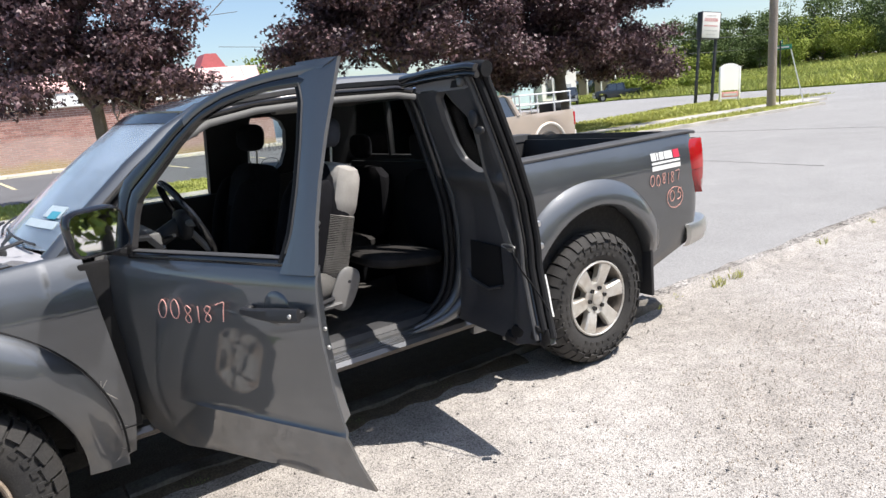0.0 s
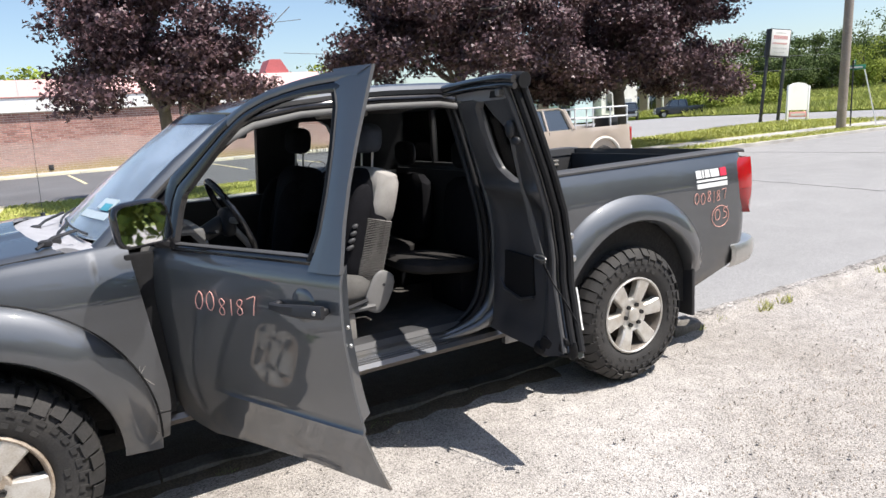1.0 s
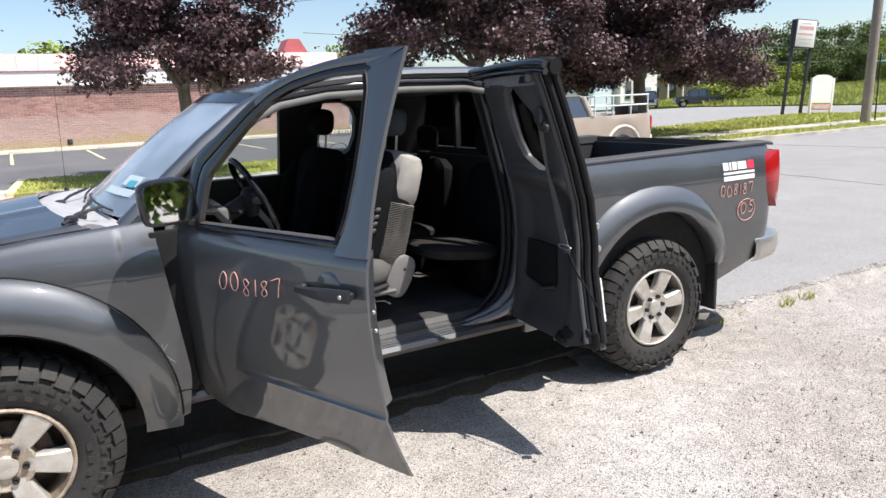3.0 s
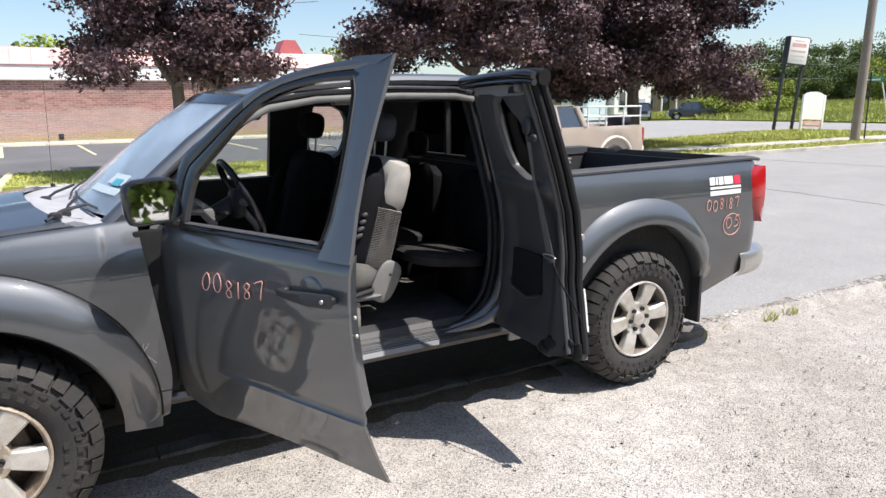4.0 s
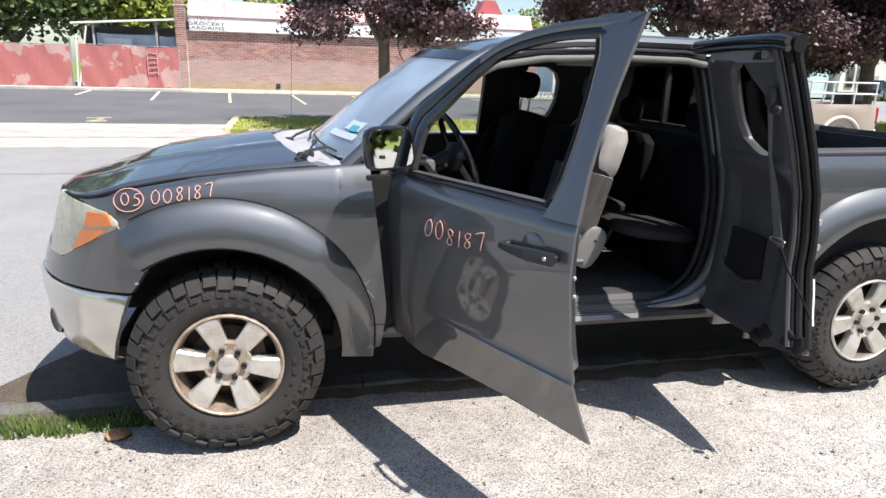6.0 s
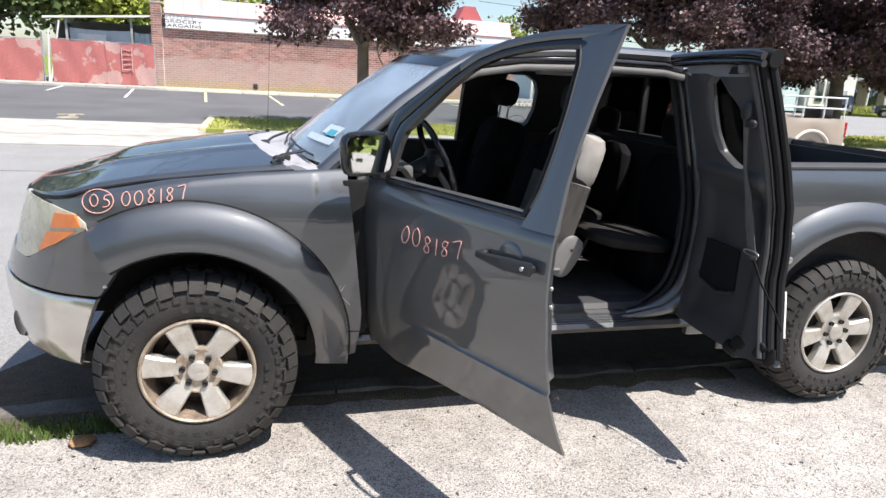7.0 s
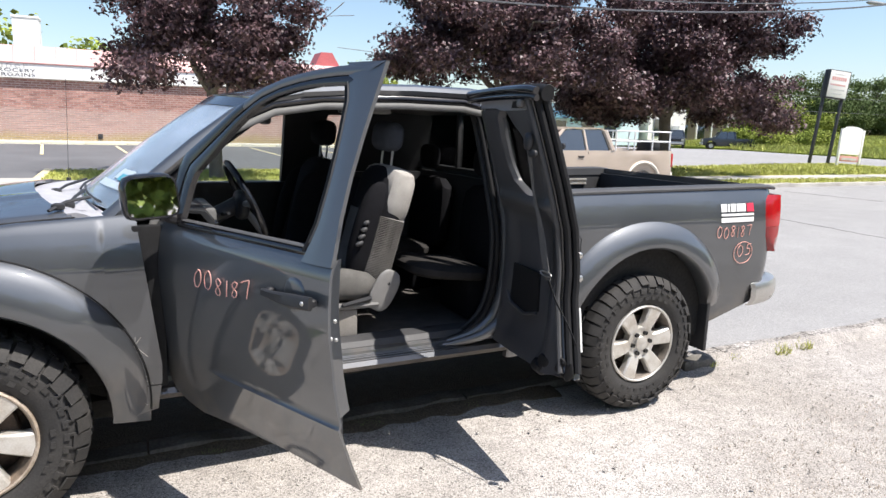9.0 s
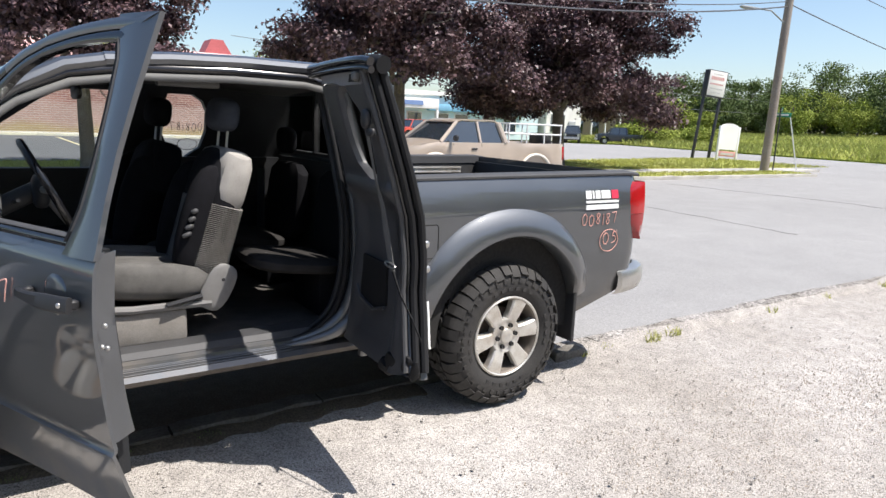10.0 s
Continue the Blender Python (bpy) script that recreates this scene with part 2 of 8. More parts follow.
ARROW = mat("ghost_yellow_paint", (0.40, 0.35, 0.22), 0.9, 0, 0.3, 5, 40, 0.2, second=(0.20, 0.19, 0.17))
MORTAR = mat("mortar", (0.68, 0.62, 0.57), 0.95, 0, 0.2, 3, 60, 0.4)
ROOF_PINK = mat("faded_red_roof_metal", (0.64, 0.37, 0.355), 0.55, 0, 0.10, 0.6, 10, 0.05, second=(0.60, 0.34, 0.325))
ROOF_RED = mat("red_roof_paint", (0.55, 0.13, 0.13), 0.6, 0, 0.12, 0.8, 10, 0.05)
SIGN_WHITE = mat("white_fascia_sheet", (0.84, 0.83, 0.81), 0.5, 0, 0.05, 0.7, 12, 0.02, second=(0.80, 0.78, 0.76))
PALE_SHEET = mat("pale_plastic_sheet", (0.56, 0.62, 0.65), 0.45, 0, 0.15, 1.5, 14, 0.1, second=(0.40, 0.46, 0.50))
PALE_RED = mat("faded_pale_red_paint", (0.58, 0.36, 0.34), 0.8, 0, 0.1, 3, 30, 0.0)
WHITE_PANEL = mat("white_sign_panel", (0.78, 0.76, 0.72), 0.6, 0, 0.08, 0.7, 12, 0.05, second=(0.70, 0.66, 0.62))
SIGN_BLACK = mat("black_sign_paint", (0.025, 0.025, 0.028), 0.6, 0, 0.1, 3, 30, 0.0)
SIGN_PALE = mat("faded_grey_sign_paint", (0.52, 0.50, 0.48), 0.7, 0, 0.1, 3, 30, 0.0)
SIGN_FADED = mat("faded_red_sign_paint", (0.62, 0.30, 0.28), 0.7, 0, 0.15, 3, 30, 0.0)
SIGN_GREEN = mat("green_sign_sheet", (0.02, 0.20, 0.11), 0.5, 0, 0.1, 3, 30, 0.0)
FENCE_RED = mat("faded_red_fence_fabric", (0.40, 0.135, 0.125), 0.8, 0, 0.16, 0.9, 20, 0.1, second=(0.50, 0.31, 0.28), mix=0.42)
_worn = FENCE_RED.node_tree.nodes["Color Ramp"].color_ramp
_worn.elements[0].position, _worn.elements[1].position = 0.435, 0.46
SHED_GREY = mat("grey_shed_boards", (0.30, 0.31, 0.31), 0.85, 0, 0.25, 1.2, 25, 0.2)
POLE_WOOD = mat("weathered_pole_wood", (0.21, 0.17, 0.14), 0.9, 0, 0.3, 1.5, 40, 0.5, second=(0.30, 0.26, 0.22), dist=0.02)
WIRE = mat("cable_sheath", (0.10, 0.10, 0.11), 0.6, 0, 0.1, 3, 30, 0.0)
BARK = mat("maple_bark", (0.11, 0.09, 0.075), 0.95, 0, 0.35, 5, 40, 0.7, second=(0.17, 0.15, 0.13), dist=0.03)
LEAF_PURPLE = mat("purple_maple_leaf", (0.080, 0.046, 0.052), 0.48, 0, 0.35, 0.8, 6, 0.0, second=(0.120, 0.072, 0.075), island=0.6, spec=0.35)
GRIT = mat("brown_grit", (0.33, 0.285, 0.24), 0.95, 0, 0.3, 9, 60, 0.2, second=(0.17, 0.14, 0.11), island=0.5)
LEAF_GREEN = mat("green_leaf", (0.165, 0.225, 0.042), 0.8, 0, 0.35, 0.12, 3, 0.0, second=(0.28, 0.30, 0.065), island=0.3, spec=0.15)
LEAF_DARK = mat("dark_green_leaf", (0.080, 0.118, 0.044), 0.8, 0, 0.35, 0.10, 3, 0.0, second=(0.135, 0.165, 0.060), island=0.3, spec=0.15)
PALE_BLUE = mat("pale_blue_siding", (0.55, 0.66, 0.70), 0.7, 0, 0.08, 0.5, 12, 0.05)
DARK_GLASS = mat("dark_window", (0.03, 0.04, 0.05), 0.05, 0, 0.1, 2, 20, 0.0, coat=1.0, spec=1.0)
BEIGE_PAINT = mat("beige_metallic_paint", (0.50, 0.41, 0.33), 0.40, 0.25, 0.08, 2, 200, 0.02, coat=0.7, dist=0.002)
BEIGE_PALE = mat("pale_trim_paint", (0.72, 0.66, 0.58), 0.5, 0.1, 0.1, 4, 100, 0.02)
CAR_RED = mat("red_car_paint", (0.60, 0.07, 0.03), 0.35, 0.1, 0.08, 2, 200, 0.0, coat=0.7)
CAR_DARK = mat("dark_car_paint", (0.03, 0.035, 0.045), 0.3, 0.3, 0.08, 2, 200, 0.0, coat=0.8)
WHITE_TUBE = mat("white_painted_tube", (0.75, 0.75, 0.74), 0.45, 0, 0.08, 8, 60, 0.0)


def aggregate(name, pale, dark, patch, cell, speck, rough=0.95, relief=0.5, big=0.5, joint=0.8, stain=0.35):
    """Worn asphalt with its stones showing: each stone has its own tone, some are dark, and broad stains lie over all."""
    m = bpy.data.materials.new(name)
    m.use_nodes = True
    n, l = m.node_tree.nodes, m.node_tree.links
    b = n["Principled BSDF"]
    tc = n.new("ShaderNodeTexCoord")
    vor = n.new("ShaderNodeTexVoronoi")
    vor.inputs["Scale"].default_value = cell
    sep = n.new("ShaderNodeSeparateColor")
    ramp = n.new("ShaderNodeValToRGB")
    r = ramp.color_ramp
    r.elements[0].position, r.elements[1].position = speck, 1.0
    r.elements[0].color, r.elements[1].color = (*dark, 1), (*[min(1, c * 1.18) for c in pale], 1)
    e = r.elements.new(speck + 0.12)
    e.color = (*[c * 0.86 for c in pale], 1)
    big_n, mid_n = n.new("ShaderNodeTexNoise"), n.new("ShaderNodeTexNoise")
    big_n.inputs["Scale"].default_value, big_n.inputs["Detail"].default_value = big, 8
    mid_n.inputs["Scale"].default_value, mid_n.inputs["Detail"].default_value = big * 14, 6
    for q in (vor, big_n, mid_n):
        l.new(tc.outputs["Object"], q.inputs["Vector"])
    l.new(vor.outputs["Color"], sep.inputs[0])
    l.new(sep.outputs[0], ramp.inputs["Fac"])
    mr = n.new("ShaderNodeValToRGB")
    mr.color_ramp.elements[0].position, mr.color_ramp.elements[1].position = 0.36, 0.68
    mr.color_ramp.elements[0].color, mr.color_ramp.elements[1].color = (*patch, 1), (1, 1, 1, 1)
    l.new(big_n.outputs["Fac"], mr.inputs["Fac"])
    m1, m2 = n.new("ShaderNodeMix"), n.new("ShaderNodeMix")
    m1.data_type = m2.data_type = "RGBA"
    m1.blend_type, m2.blend_type = "MULTIPLY", "OVERLAY"
    m1.inputs["Factor"].default_value, m2.inputs["Factor"].default_value = 1.0, stain
    gap = n.new("ShaderNodeValToRGB")
    gap.color_ramp.elements[0].position, gap.color_ramp.elements[1].position = 0.30, 0.68
    gap.color_ramp.elements[0].color, gap.color_ramp.elements[1].color = (1, 1, 1, 1), (joint, joint, joint, 1)
    l.new(vor.outputs["Distance"], gap.inputs["Fac"])
    m3 = n.new("ShaderNodeMix")
    m3.data_type, m3.blend_type = "RGBA", "MULTIPLY"
    m3.inputs["Factor"].default_value = 1.0
    l.new(ramp.outputs[0], m3.inputs[6])
    l.new(gap.outputs[0], m3.inputs[7])
    l.new(m3.outputs[2], m1.inputs[6])
    l.new(mr.outputs[0], m1.inputs[7])
    l.new(m1.outputs[2], m2.inputs[6])
    l.new(mid_n.outputs["Fac"], m2.inputs[7])
    l.new(m2.outputs[2], b.inputs["Base Color"])
    b.inputs["Roughness"].default_value = rough
    b.inputs["Specular IOR Level"].default_value = 0.2
    bp = n.new("ShaderNodeBump")
    bp.inputs["Strength"].default_value, bp.inputs["Distance"].default_value = relief, 0.012
    l.new(vor.outputs["Distance"], bp.inputs["Height"])
    l.new(bp.outputs[0], b.inputs["Normal"])
    return m


GRAVEL = aggregate("worn_gravel_asphalt", (0.53, 0.50, 0.468), (0.25, 0.235, 0.22), (0.78, 0.76, 0.735), 150, 0.07, relief=0.45, big=0.55, joint=0.66)
ROAD = aggregate("pale_road_asphalt", (0.318, 0.313, 0.308), (0.25, 0.246, 0.242), (0.88, 0.88, 0.88), 120, 0.04, relief=0.2, big=0.12, joint=0.9, stain=0.14)
KERB_STONE = aggregate("worn_kerb_concrete", (0.52, 0.49, 0.46), (0.24, 0.225, 0.21), (0.55, 0.53, 0.50), 60, 0.16, relief=0.8, big=2.2, joint=0.6)
# dirt colour that also paints the shade beneath the truck
DIRT_SHADE = mat("dark_dirt_and_shade", (0.075, 0.062, 0.048), 0.98, 0, 0.4, 14, 90, 0.8, second=(0.12, 0.10, 0.075), dist=0.01, spec=0.1)
# darker kerb concrete: truck shade put into the colour; also the broken fragment
KERB_DARK = mat("shade_dark_kerb_concrete", (0.15, 0.14, 0.125), 0.95, 0, 0.3, 3, 60, 0.5, second=(0.075, 0.07, 0.06), dist=0.01, spec=0.15)
CRACK = mat("tar_crack", (0.06, 0.058, 0.055), 0.95, 0, 0.2, 8, 60, 0.2)

# ---- builders ----
def part(name, bm, material, parent=None, label="", smooth=True, m=None):
    me = bpy.data.meshes.new(name)
    bmesh.ops.recalc_face_normals(bm, faces=bm.faces)
    bm.to_mesh(me)
    bm.free()
    for p in me.polygons:
        p.use_smooth = smooth
    if smooth and len(me.polygons) < 400:
        # broad flat faces between small bevels stay flat
        ar = np.array([p.area for p in me.polygons])
        lim = 12 * float(np.median(ar))
        for p, q in zip(me.polygons, ar):
            if q > lim:
                p.use_smooth = False
    if smooth:
        me.set_sharp_from_angle(angle=radians(38))
    me.materials.append(material)
    ob = new(name, me)
    ob.parent = parent
    if m is not None:
        ob.matrix_basis = m
    if label:
        ob["label"] = label
    return ob


def raw(name, verts, faces, material, parent=None, smooth=False):
    """A mesh from arrays of points and of equal-sided faces, or from lists."""
    me = bpy.data.meshes.new(name)
    if isinstance(faces, np.ndarray):
        f, k = faces.shape
        me.vertices.add(len(verts))
        me.vertices.foreach_set("co", np.asarray(verts, dtype=np.float32).ravel())
        me.loops.add(f * k)
        me.loops.foreach_set("vertex_index", faces.astype(np.int32).ravel())
        me.polygons.add(f)
        me.polygons.foreach_set("loop_start", np.arange(f, dtype=np.int32) * k)
        me.update(calc_edges=True)
    else:
        me.from_pydata(verts, [], faces)
    me.materials.append(material)
    ob = new(name, me)
    ob.parent = parent
    return ob


def thing(name, label, category, m=None, group="", kind=""):
    ob = new(name)
    ob.empty_display_size = 0.2
    if m is not None:
        ob.matrix_basis = m
    return tagged(ob, label, category, group, kind)


def box(bm, x0, x1, y0, y1, z0, z1, bevel=0.0, seg=2):
    r = bmesh.ops.create_cube(bm, size=1, matrix=Matrix.LocRotScale(((x0 + x1) / 2, (y0 + y1) / 2, (z0 + z1) / 2), None, (abs(x1 - x0), abs(y1 - y0), abs(z1 - z0))))
    if bevel:
        edges = list({e for v in r["verts"] for e in v.link_edges})
        bmesh.ops.bevel(bm, geom=edges, offset=bevel, segments=seg, affect="EDGES", profile=0.5)
    return bm


def boxes(*specs, bevel=0.0):
    bm = bmesh.new()
    for s in specs:
        box(bm, *s, bevel=bevel)
    return bm


def loft(bm, rows, close=False):
    """A grid of quads over rows of points of equal length."""
    vs = [[bm.verts.new(p) for p in r] for r in rows]
    for a, b in zip(vs, vs[1:]):
        n = len(a)
        for i in range(n if close else n - 1):
            j = (i + 1) % n
            bm.faces.new((a[i], a[j], b[j], b[i]))
    return vs


def slab(bm, rows, off):
    """A lofted sheet with thickness: off is added to each point for the back."""
    off = Vector(off)
    a = loft(bm, rows)
    b = loft(bm, [[Vector(p) + off for p in r] for r in rows])
    border = lambda g: g[0] + [r[-1] for r in g[1:]] + g[-1][-2::-1] + [r[0] for r in g[-2:0:-1]]
    p, q = border(a), border(b)
    for i in range(len(p)):
        j = (i + 1) % len(p)
        bm.faces.new((p[i], p[j], q[j], q[i]))
    return bm


def prism(bm, pts, off):
    """A flat outline of points in space, pulled along off, with both caps."""
    off = Vector(off)
    a = [bm.verts.new(p) for p in pts]
    b = [bm.verts.new(Vector(p) + off) for p in pts]
    bm.faces.new(a)
    bm.faces.new(b[::-1])
    for i in range(len(a)):
        j = (i + 1) % len(a)
        bm.faces.new((a[i], a[j], b[j], b[i]))
    return bm


def tube(bm, pts, r, n=8, cap=True, taper=None, flat=1.0):
    """A round bar along points. taper: the radius at each point."""
    pts = [Vector(p) for p in pts]
    rings = []
    up = None
    for i, p in enumerate(pts):
        d = (pts[min(i + 1, len(pts) - 1)] - pts[max(i - 1, 0)]).normalized()
        if up is None:
            up = Vector((0, 0, 1)) if abs(d.z) < 0.9 else Vector((1, 0, 0))
        side = d.cross(up).normalized()
        up = side.cross(d).normalized()
        rr = taper[i] if taper else r
        rings.append([p + side * (math.cos(2 * math.pi * k / n) * rr) + up * (math.sin(2 * math.pi * k / n) * rr * flat) for k in range(n)])
    vs = loft(bm, rings, close=True)
    if cap:
        bm.faces.new(vs[0][::-1])
        bm.faces.new(vs[-1])
    return bm


def spin_y(bm, profile, n=48, c=(0, 0, 0), close=False):
    """Turn a profile of (radius, y) round the y axis through c."""
    rings = []
    for k in range(n):
        a = 2 * math.pi * k / n
        rings.append([(c[0] + r * math.cos(a), c[1] + y, c[2] + r * math.sin(a)) for r, y in profile])
    rings.append(rings[0])
    loft(bm, rings)
    bmesh.ops.remove_doubles(bm, verts=bm.verts, dist=1e-5)
    return bm


def pillow(bm, c, size, p=4.0, m=None, n=12):
    """A soft rounded block."""
    rows = []
    for i in range(n + 1):
        v = -math.pi / 2 + math.pi * i / n
        row = []
        for k in range(2 * n):
            u = 2 * math.pi * k / (2 * n)
            d = Vector((math.cos(v) * math.cos(u), math.cos(v) * math.sin(u), math.sin(v)))
            s = (abs(d.x) ** p + abs(d.y) ** p + abs(d.z) ** p) ** (-1 / p)
            q = Vector((d.x * s * size[0] / 2, d.y * s * size[1] / 2, d.z * s * size[2] / 2))
            row.append(Vector(c) + ((m @ q) if m else q))
        rows.append(row)
    loft(bm, rows, close=True)
    bmesh.ops.remove_doubles(bm, verts=bm.verts, dist=1e-5)
    return bm


def interp(x, xs, ys):
    return float(np.interp(x, xs, ys))


def text(name, body, size, m, material, parent, spread=1.0, wide=1.0):
    """Letters of the built-in font as a thin mesh."""
    cu = bpy.data.curves.new(name, "FONT")
    cu.body, cu.size, cu.extrude = body, size, 0.003
    cu.align_x, cu.align_y, cu.space_character = "CENTER", "CENTER", spread
    tmp = new("tmp_letters", cu)
    bpy.context.view_layer.update()
    me = bpy.data.meshes.new_from_object(tmp.evaluated_get(bpy.context.evaluated_depsgraph_get()))
    bpy.data.objects.remove(tmp)
    me.materials.clear()
    me.materials.append(material)
    ob = new(name, me)
    ob.parent = parent
    ob.matrix_basis = m @ Matrix.Diagonal((wide, 1, 1, 1))
    return ob


# ---- ground ----
def sheet(name, pts, z, material, depth=0.12, label="", category="ground"):
    """A paved or planted area with a slab's depth under it."""
    bm = bmesh.new()
    prism(bm, [(x, y, z) for x, y in pts], (0, 0, -depth))
    ob = part(name, bm, material, smooth=False)
    return tagged(ob, label or name.replace("_", " "), category, kind="structure")


base = bmesh.new()
bmesh.ops.create_grid(base, x_segments=24, y_segments=24, size=900, matrix=Matrix.Translation((0, 0, -0.30)))
tagged(part("ground", base, MEADOW_SOIL, smooth=False), "green weedy land reaching to the horizon", "ground", kind="structure")

# the apron on which the truck stands, gently uneven
rows = []
for j in range(61):
    y = -12 + 12.44 * (j / 60) ** 0.7
    rows.append([(x, y, 0.012 * noise.noise((x * 0.5, y * 0.5, 3.1)) - (0.012 if y < 0.3 else 0.0)) for x in np.linspace(-14, 34, 121)])
bm = bmesh.new()
slab(bm, rows, (0, 0, -0.2))
tagged(part("apron", bm, GRAVEL), "pale worn gravelly asphalt apron beside the street", "pavement", kind="structure")
sheet("lot_behind", [(-60, -60), (60, -60), (60, -12), (-60, -12)], -0.02, GRAVEL, label="pale gravelly lot behind the apron")
sheet("apron_side", [(-60, -12), (-14, -12), (-14, 0.44), (-60, 0.44)], -0.015, GRAVEL, label="pale gravelly apron going on")
sheet("apron_far", [(34, -12), (90, -12), (90, 0.44), (34, 0.44)], -0.015, GRAVEL, label="pale gravelly apron going on")
sheet("road", [(-90, 0.52), (95, 0.52), (95, 11.7), (52, 11.7), (58, 47), (30, 60), (-90, 60)], -0.07, ROAD, 0.2, "sun-bleached grey asphalt street", "road")


def kerb(name, x0, x1, y0, y1, z, step, material, label):
    """A row of worn kerb stones with uneven ends."""
    root = thing(name, label, "kerb", kind="structure")
    x = x0
    while x < x1:
        ln = step * random.uniform(0.75, 1.2)
        e = min(x + ln, x1)
        rows = []
        prof = [(0, -0.22), (0.002, 0.55), (0.02, 0.9), (0.05, 1.0), (0.5, 1.0), (0.95, 1.0), (1.0, 0.9), (1.0, -0.22)]
        k = max(3, int((e - x) / 0.06))
        for i in range(k + 1):
            xx = x + 0.006 + (e - x - 0.012) * i / k
            dz, dy = 0.022 * noise.noise((xx * 2.3, 1.7, y0)) + 0.010 * noise.noise((xx * 9.3, 2.7, y0)), 0.022 * noise.noise((xx * 3.1, 5.7, y0)) + 0.012 * noise.noise((xx * 11, 8.7, y0))
            rows.append([(xx, y0 + (y1 - y0) * a + dy, (z * b if b > 0 else b) + (dz if b > 0 else 0)) for a, b in prof])
        bm = bmesh.new()
        vs = loft(bm, rows)
        bm.faces.new(vs[0])
        bm.faces.new(vs[-1][::-1])
        # stones beneath the truck take the shade-darkened concrete
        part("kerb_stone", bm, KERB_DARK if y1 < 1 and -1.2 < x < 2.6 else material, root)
        x = e
    return root


kerb("kerb_near", -12, 40, 0.45, 0.575, 0.036, 0.9, KERB_STONE, "worn low concrete kerb with weeds at its foot")
kerb("kerb_verge", -0.6, 30, 11.7, 11.88, 0.05, 2.6, CONCRETE, "pale concrete kerb along the grass verge")

# verge across the street: grass, footpath, grass
sheet("verge", [(8, 11.88), (29.5, 11.88), (30.6, 12.5), (29.8, 13.3), (8, 13.6)], 0.03, GRASS_SOIL, label="mown grass verge, sunlit and yellowish")
sheet("footpath", [(-0.6, 13.6), (8, 13.6), (29.8, 13.3), (34, 13.6), (34, 14.9), (-0.6, 14.9)], 0.035, CONCRETE, label="narrow concrete footpath through the verge", category="pavement")
sheet("verge_inner", [(-1.05, 14.9), (34, 14.9), (39, 19.0), (40, 23.3), (22, 19.9), (12, 19.0), (-1.05, 19.0)], 0.03, GRASS_SOIL, label="mown grass strip with trees and signs")
sheet("verge_near", [(-0.6, 11.88), (8, 11.88), (8, 13.6), (-0.6, 13.6)], 0.03, GRASS_SOIL, label="mown grass verge beside the driveway")
sheet("driveway", [(-60, 11.6), (-0.6, 11.6), (-1.1, 15.2), (-1.1, 17.2), (-60, 17.2)], -0.05, CONCRETE, label="pale concrete driveway strip along the street", category="pavement")


def lot_z(y):
    """The lot rises gently towards the shop."""
    return -0.055 + max(0.0, y - 17.2) * 0.0275


bm = bmesh.new()
prism(bm, [(x, y, lot_z(y)) for x, y in ((-60, 17.2), (-1.1, 17.2), (-1.1, 19.0), (12, 19.0), (22, 19.9), (22, 31.2), (-60, 31.2))], (0, 0, -0.15))
tagged(part("parking_lot", bm, LOT, smooth=False), "dark asphalt parking lot with worn markings", "road", kind="structure")
sheet("shop_walk", [(-60, 31.05), (18, 30.3), (18, 33), (-60, 33)], 0.40, CONCRETE, 0.5, "concrete walk along the shop wall", "pavement")

ky = thing("kerb_shop", "yellow-painted kerb along the shop walk", "kerb", kind="structure")
for i in range(24):
    x0 = -22 + i * 1.65
    bm = bmesh.new()
    yy = 31.05 - (x0 + 60) * 0.75 / 78
    box(bm, x0 + 0.01, x0 + 1.64, yy - 0.18, yy - 0.01, 0.1, 0.415, 0.02)
    part("kerb_block", bm, KERB_PALE if x0 > -4 else CONCRETE, ky)
tip = bmesh.new()
box(tip, -1.25, -1.05, 15.2, 19.0, -0.1, 0.06, 0.03)
tagged(part("kerb_island", tip, YELLOW), "yellow-painted kerb end of the grass strip", "kerb", kind="structure")

marks = [(-2.15, 30.2, -1.75, 24.8), (0.64, 29.7, 1.12, 24.5), (-5.2, 30.3, -4.7, 25.4), (-8.05, 30.6, -7.9, 27.5), (3.4, 29.6, 3.9, 24.2), (6.3, 29.5, 6.8, 24.0), (9.2, 29.4, 9.8, 23.9)]
for a, b, c, d in marks:
    v = Vector((c - a, d - b, 0)).normalized()
    q = Vector((v.y, -v.x, 0)) * 0.055
    bm = bmesh.new()
    prism(bm, [Vector((x, y, lot_z(y) + 0.008)) + o for x, y, o in ((a, b, q), (c, d, q), (c, d, -q), (a, b, -q))], (0, 0, -0.006))
    tagged(part("parking_line", bm, YELLOW if a > -5 else WHITE_TUBE, smooth=False), "worn painted parking line on the asphalt", "marking", group="parking lines", kind="structure")
# a faded arrow: a shaft and its head
for pts in ([(-5.25, 18.45), (-4.60, 18.68), (-4.72, 18.92), (-5.32, 18.7)], [(-5.05, 17.55), (-4.55, 17.7), (-4.62, 18.1), (-5.1, 18.0)], [(-4.9, 18.0), (-4.72, 18.05), (-4.8, 18.65), (-4.98, 18.6)]):
    bm = bmesh.new()
    prism(bm, [(x, y, lot_z(y) + 0.008) for x, y in pts], (0, 0, -0.006))
    tagged(part("road_arrow", bm, ARROW, smooth=False), "faded yellow arrow painted on the asphalt", "marking", kind="structure")


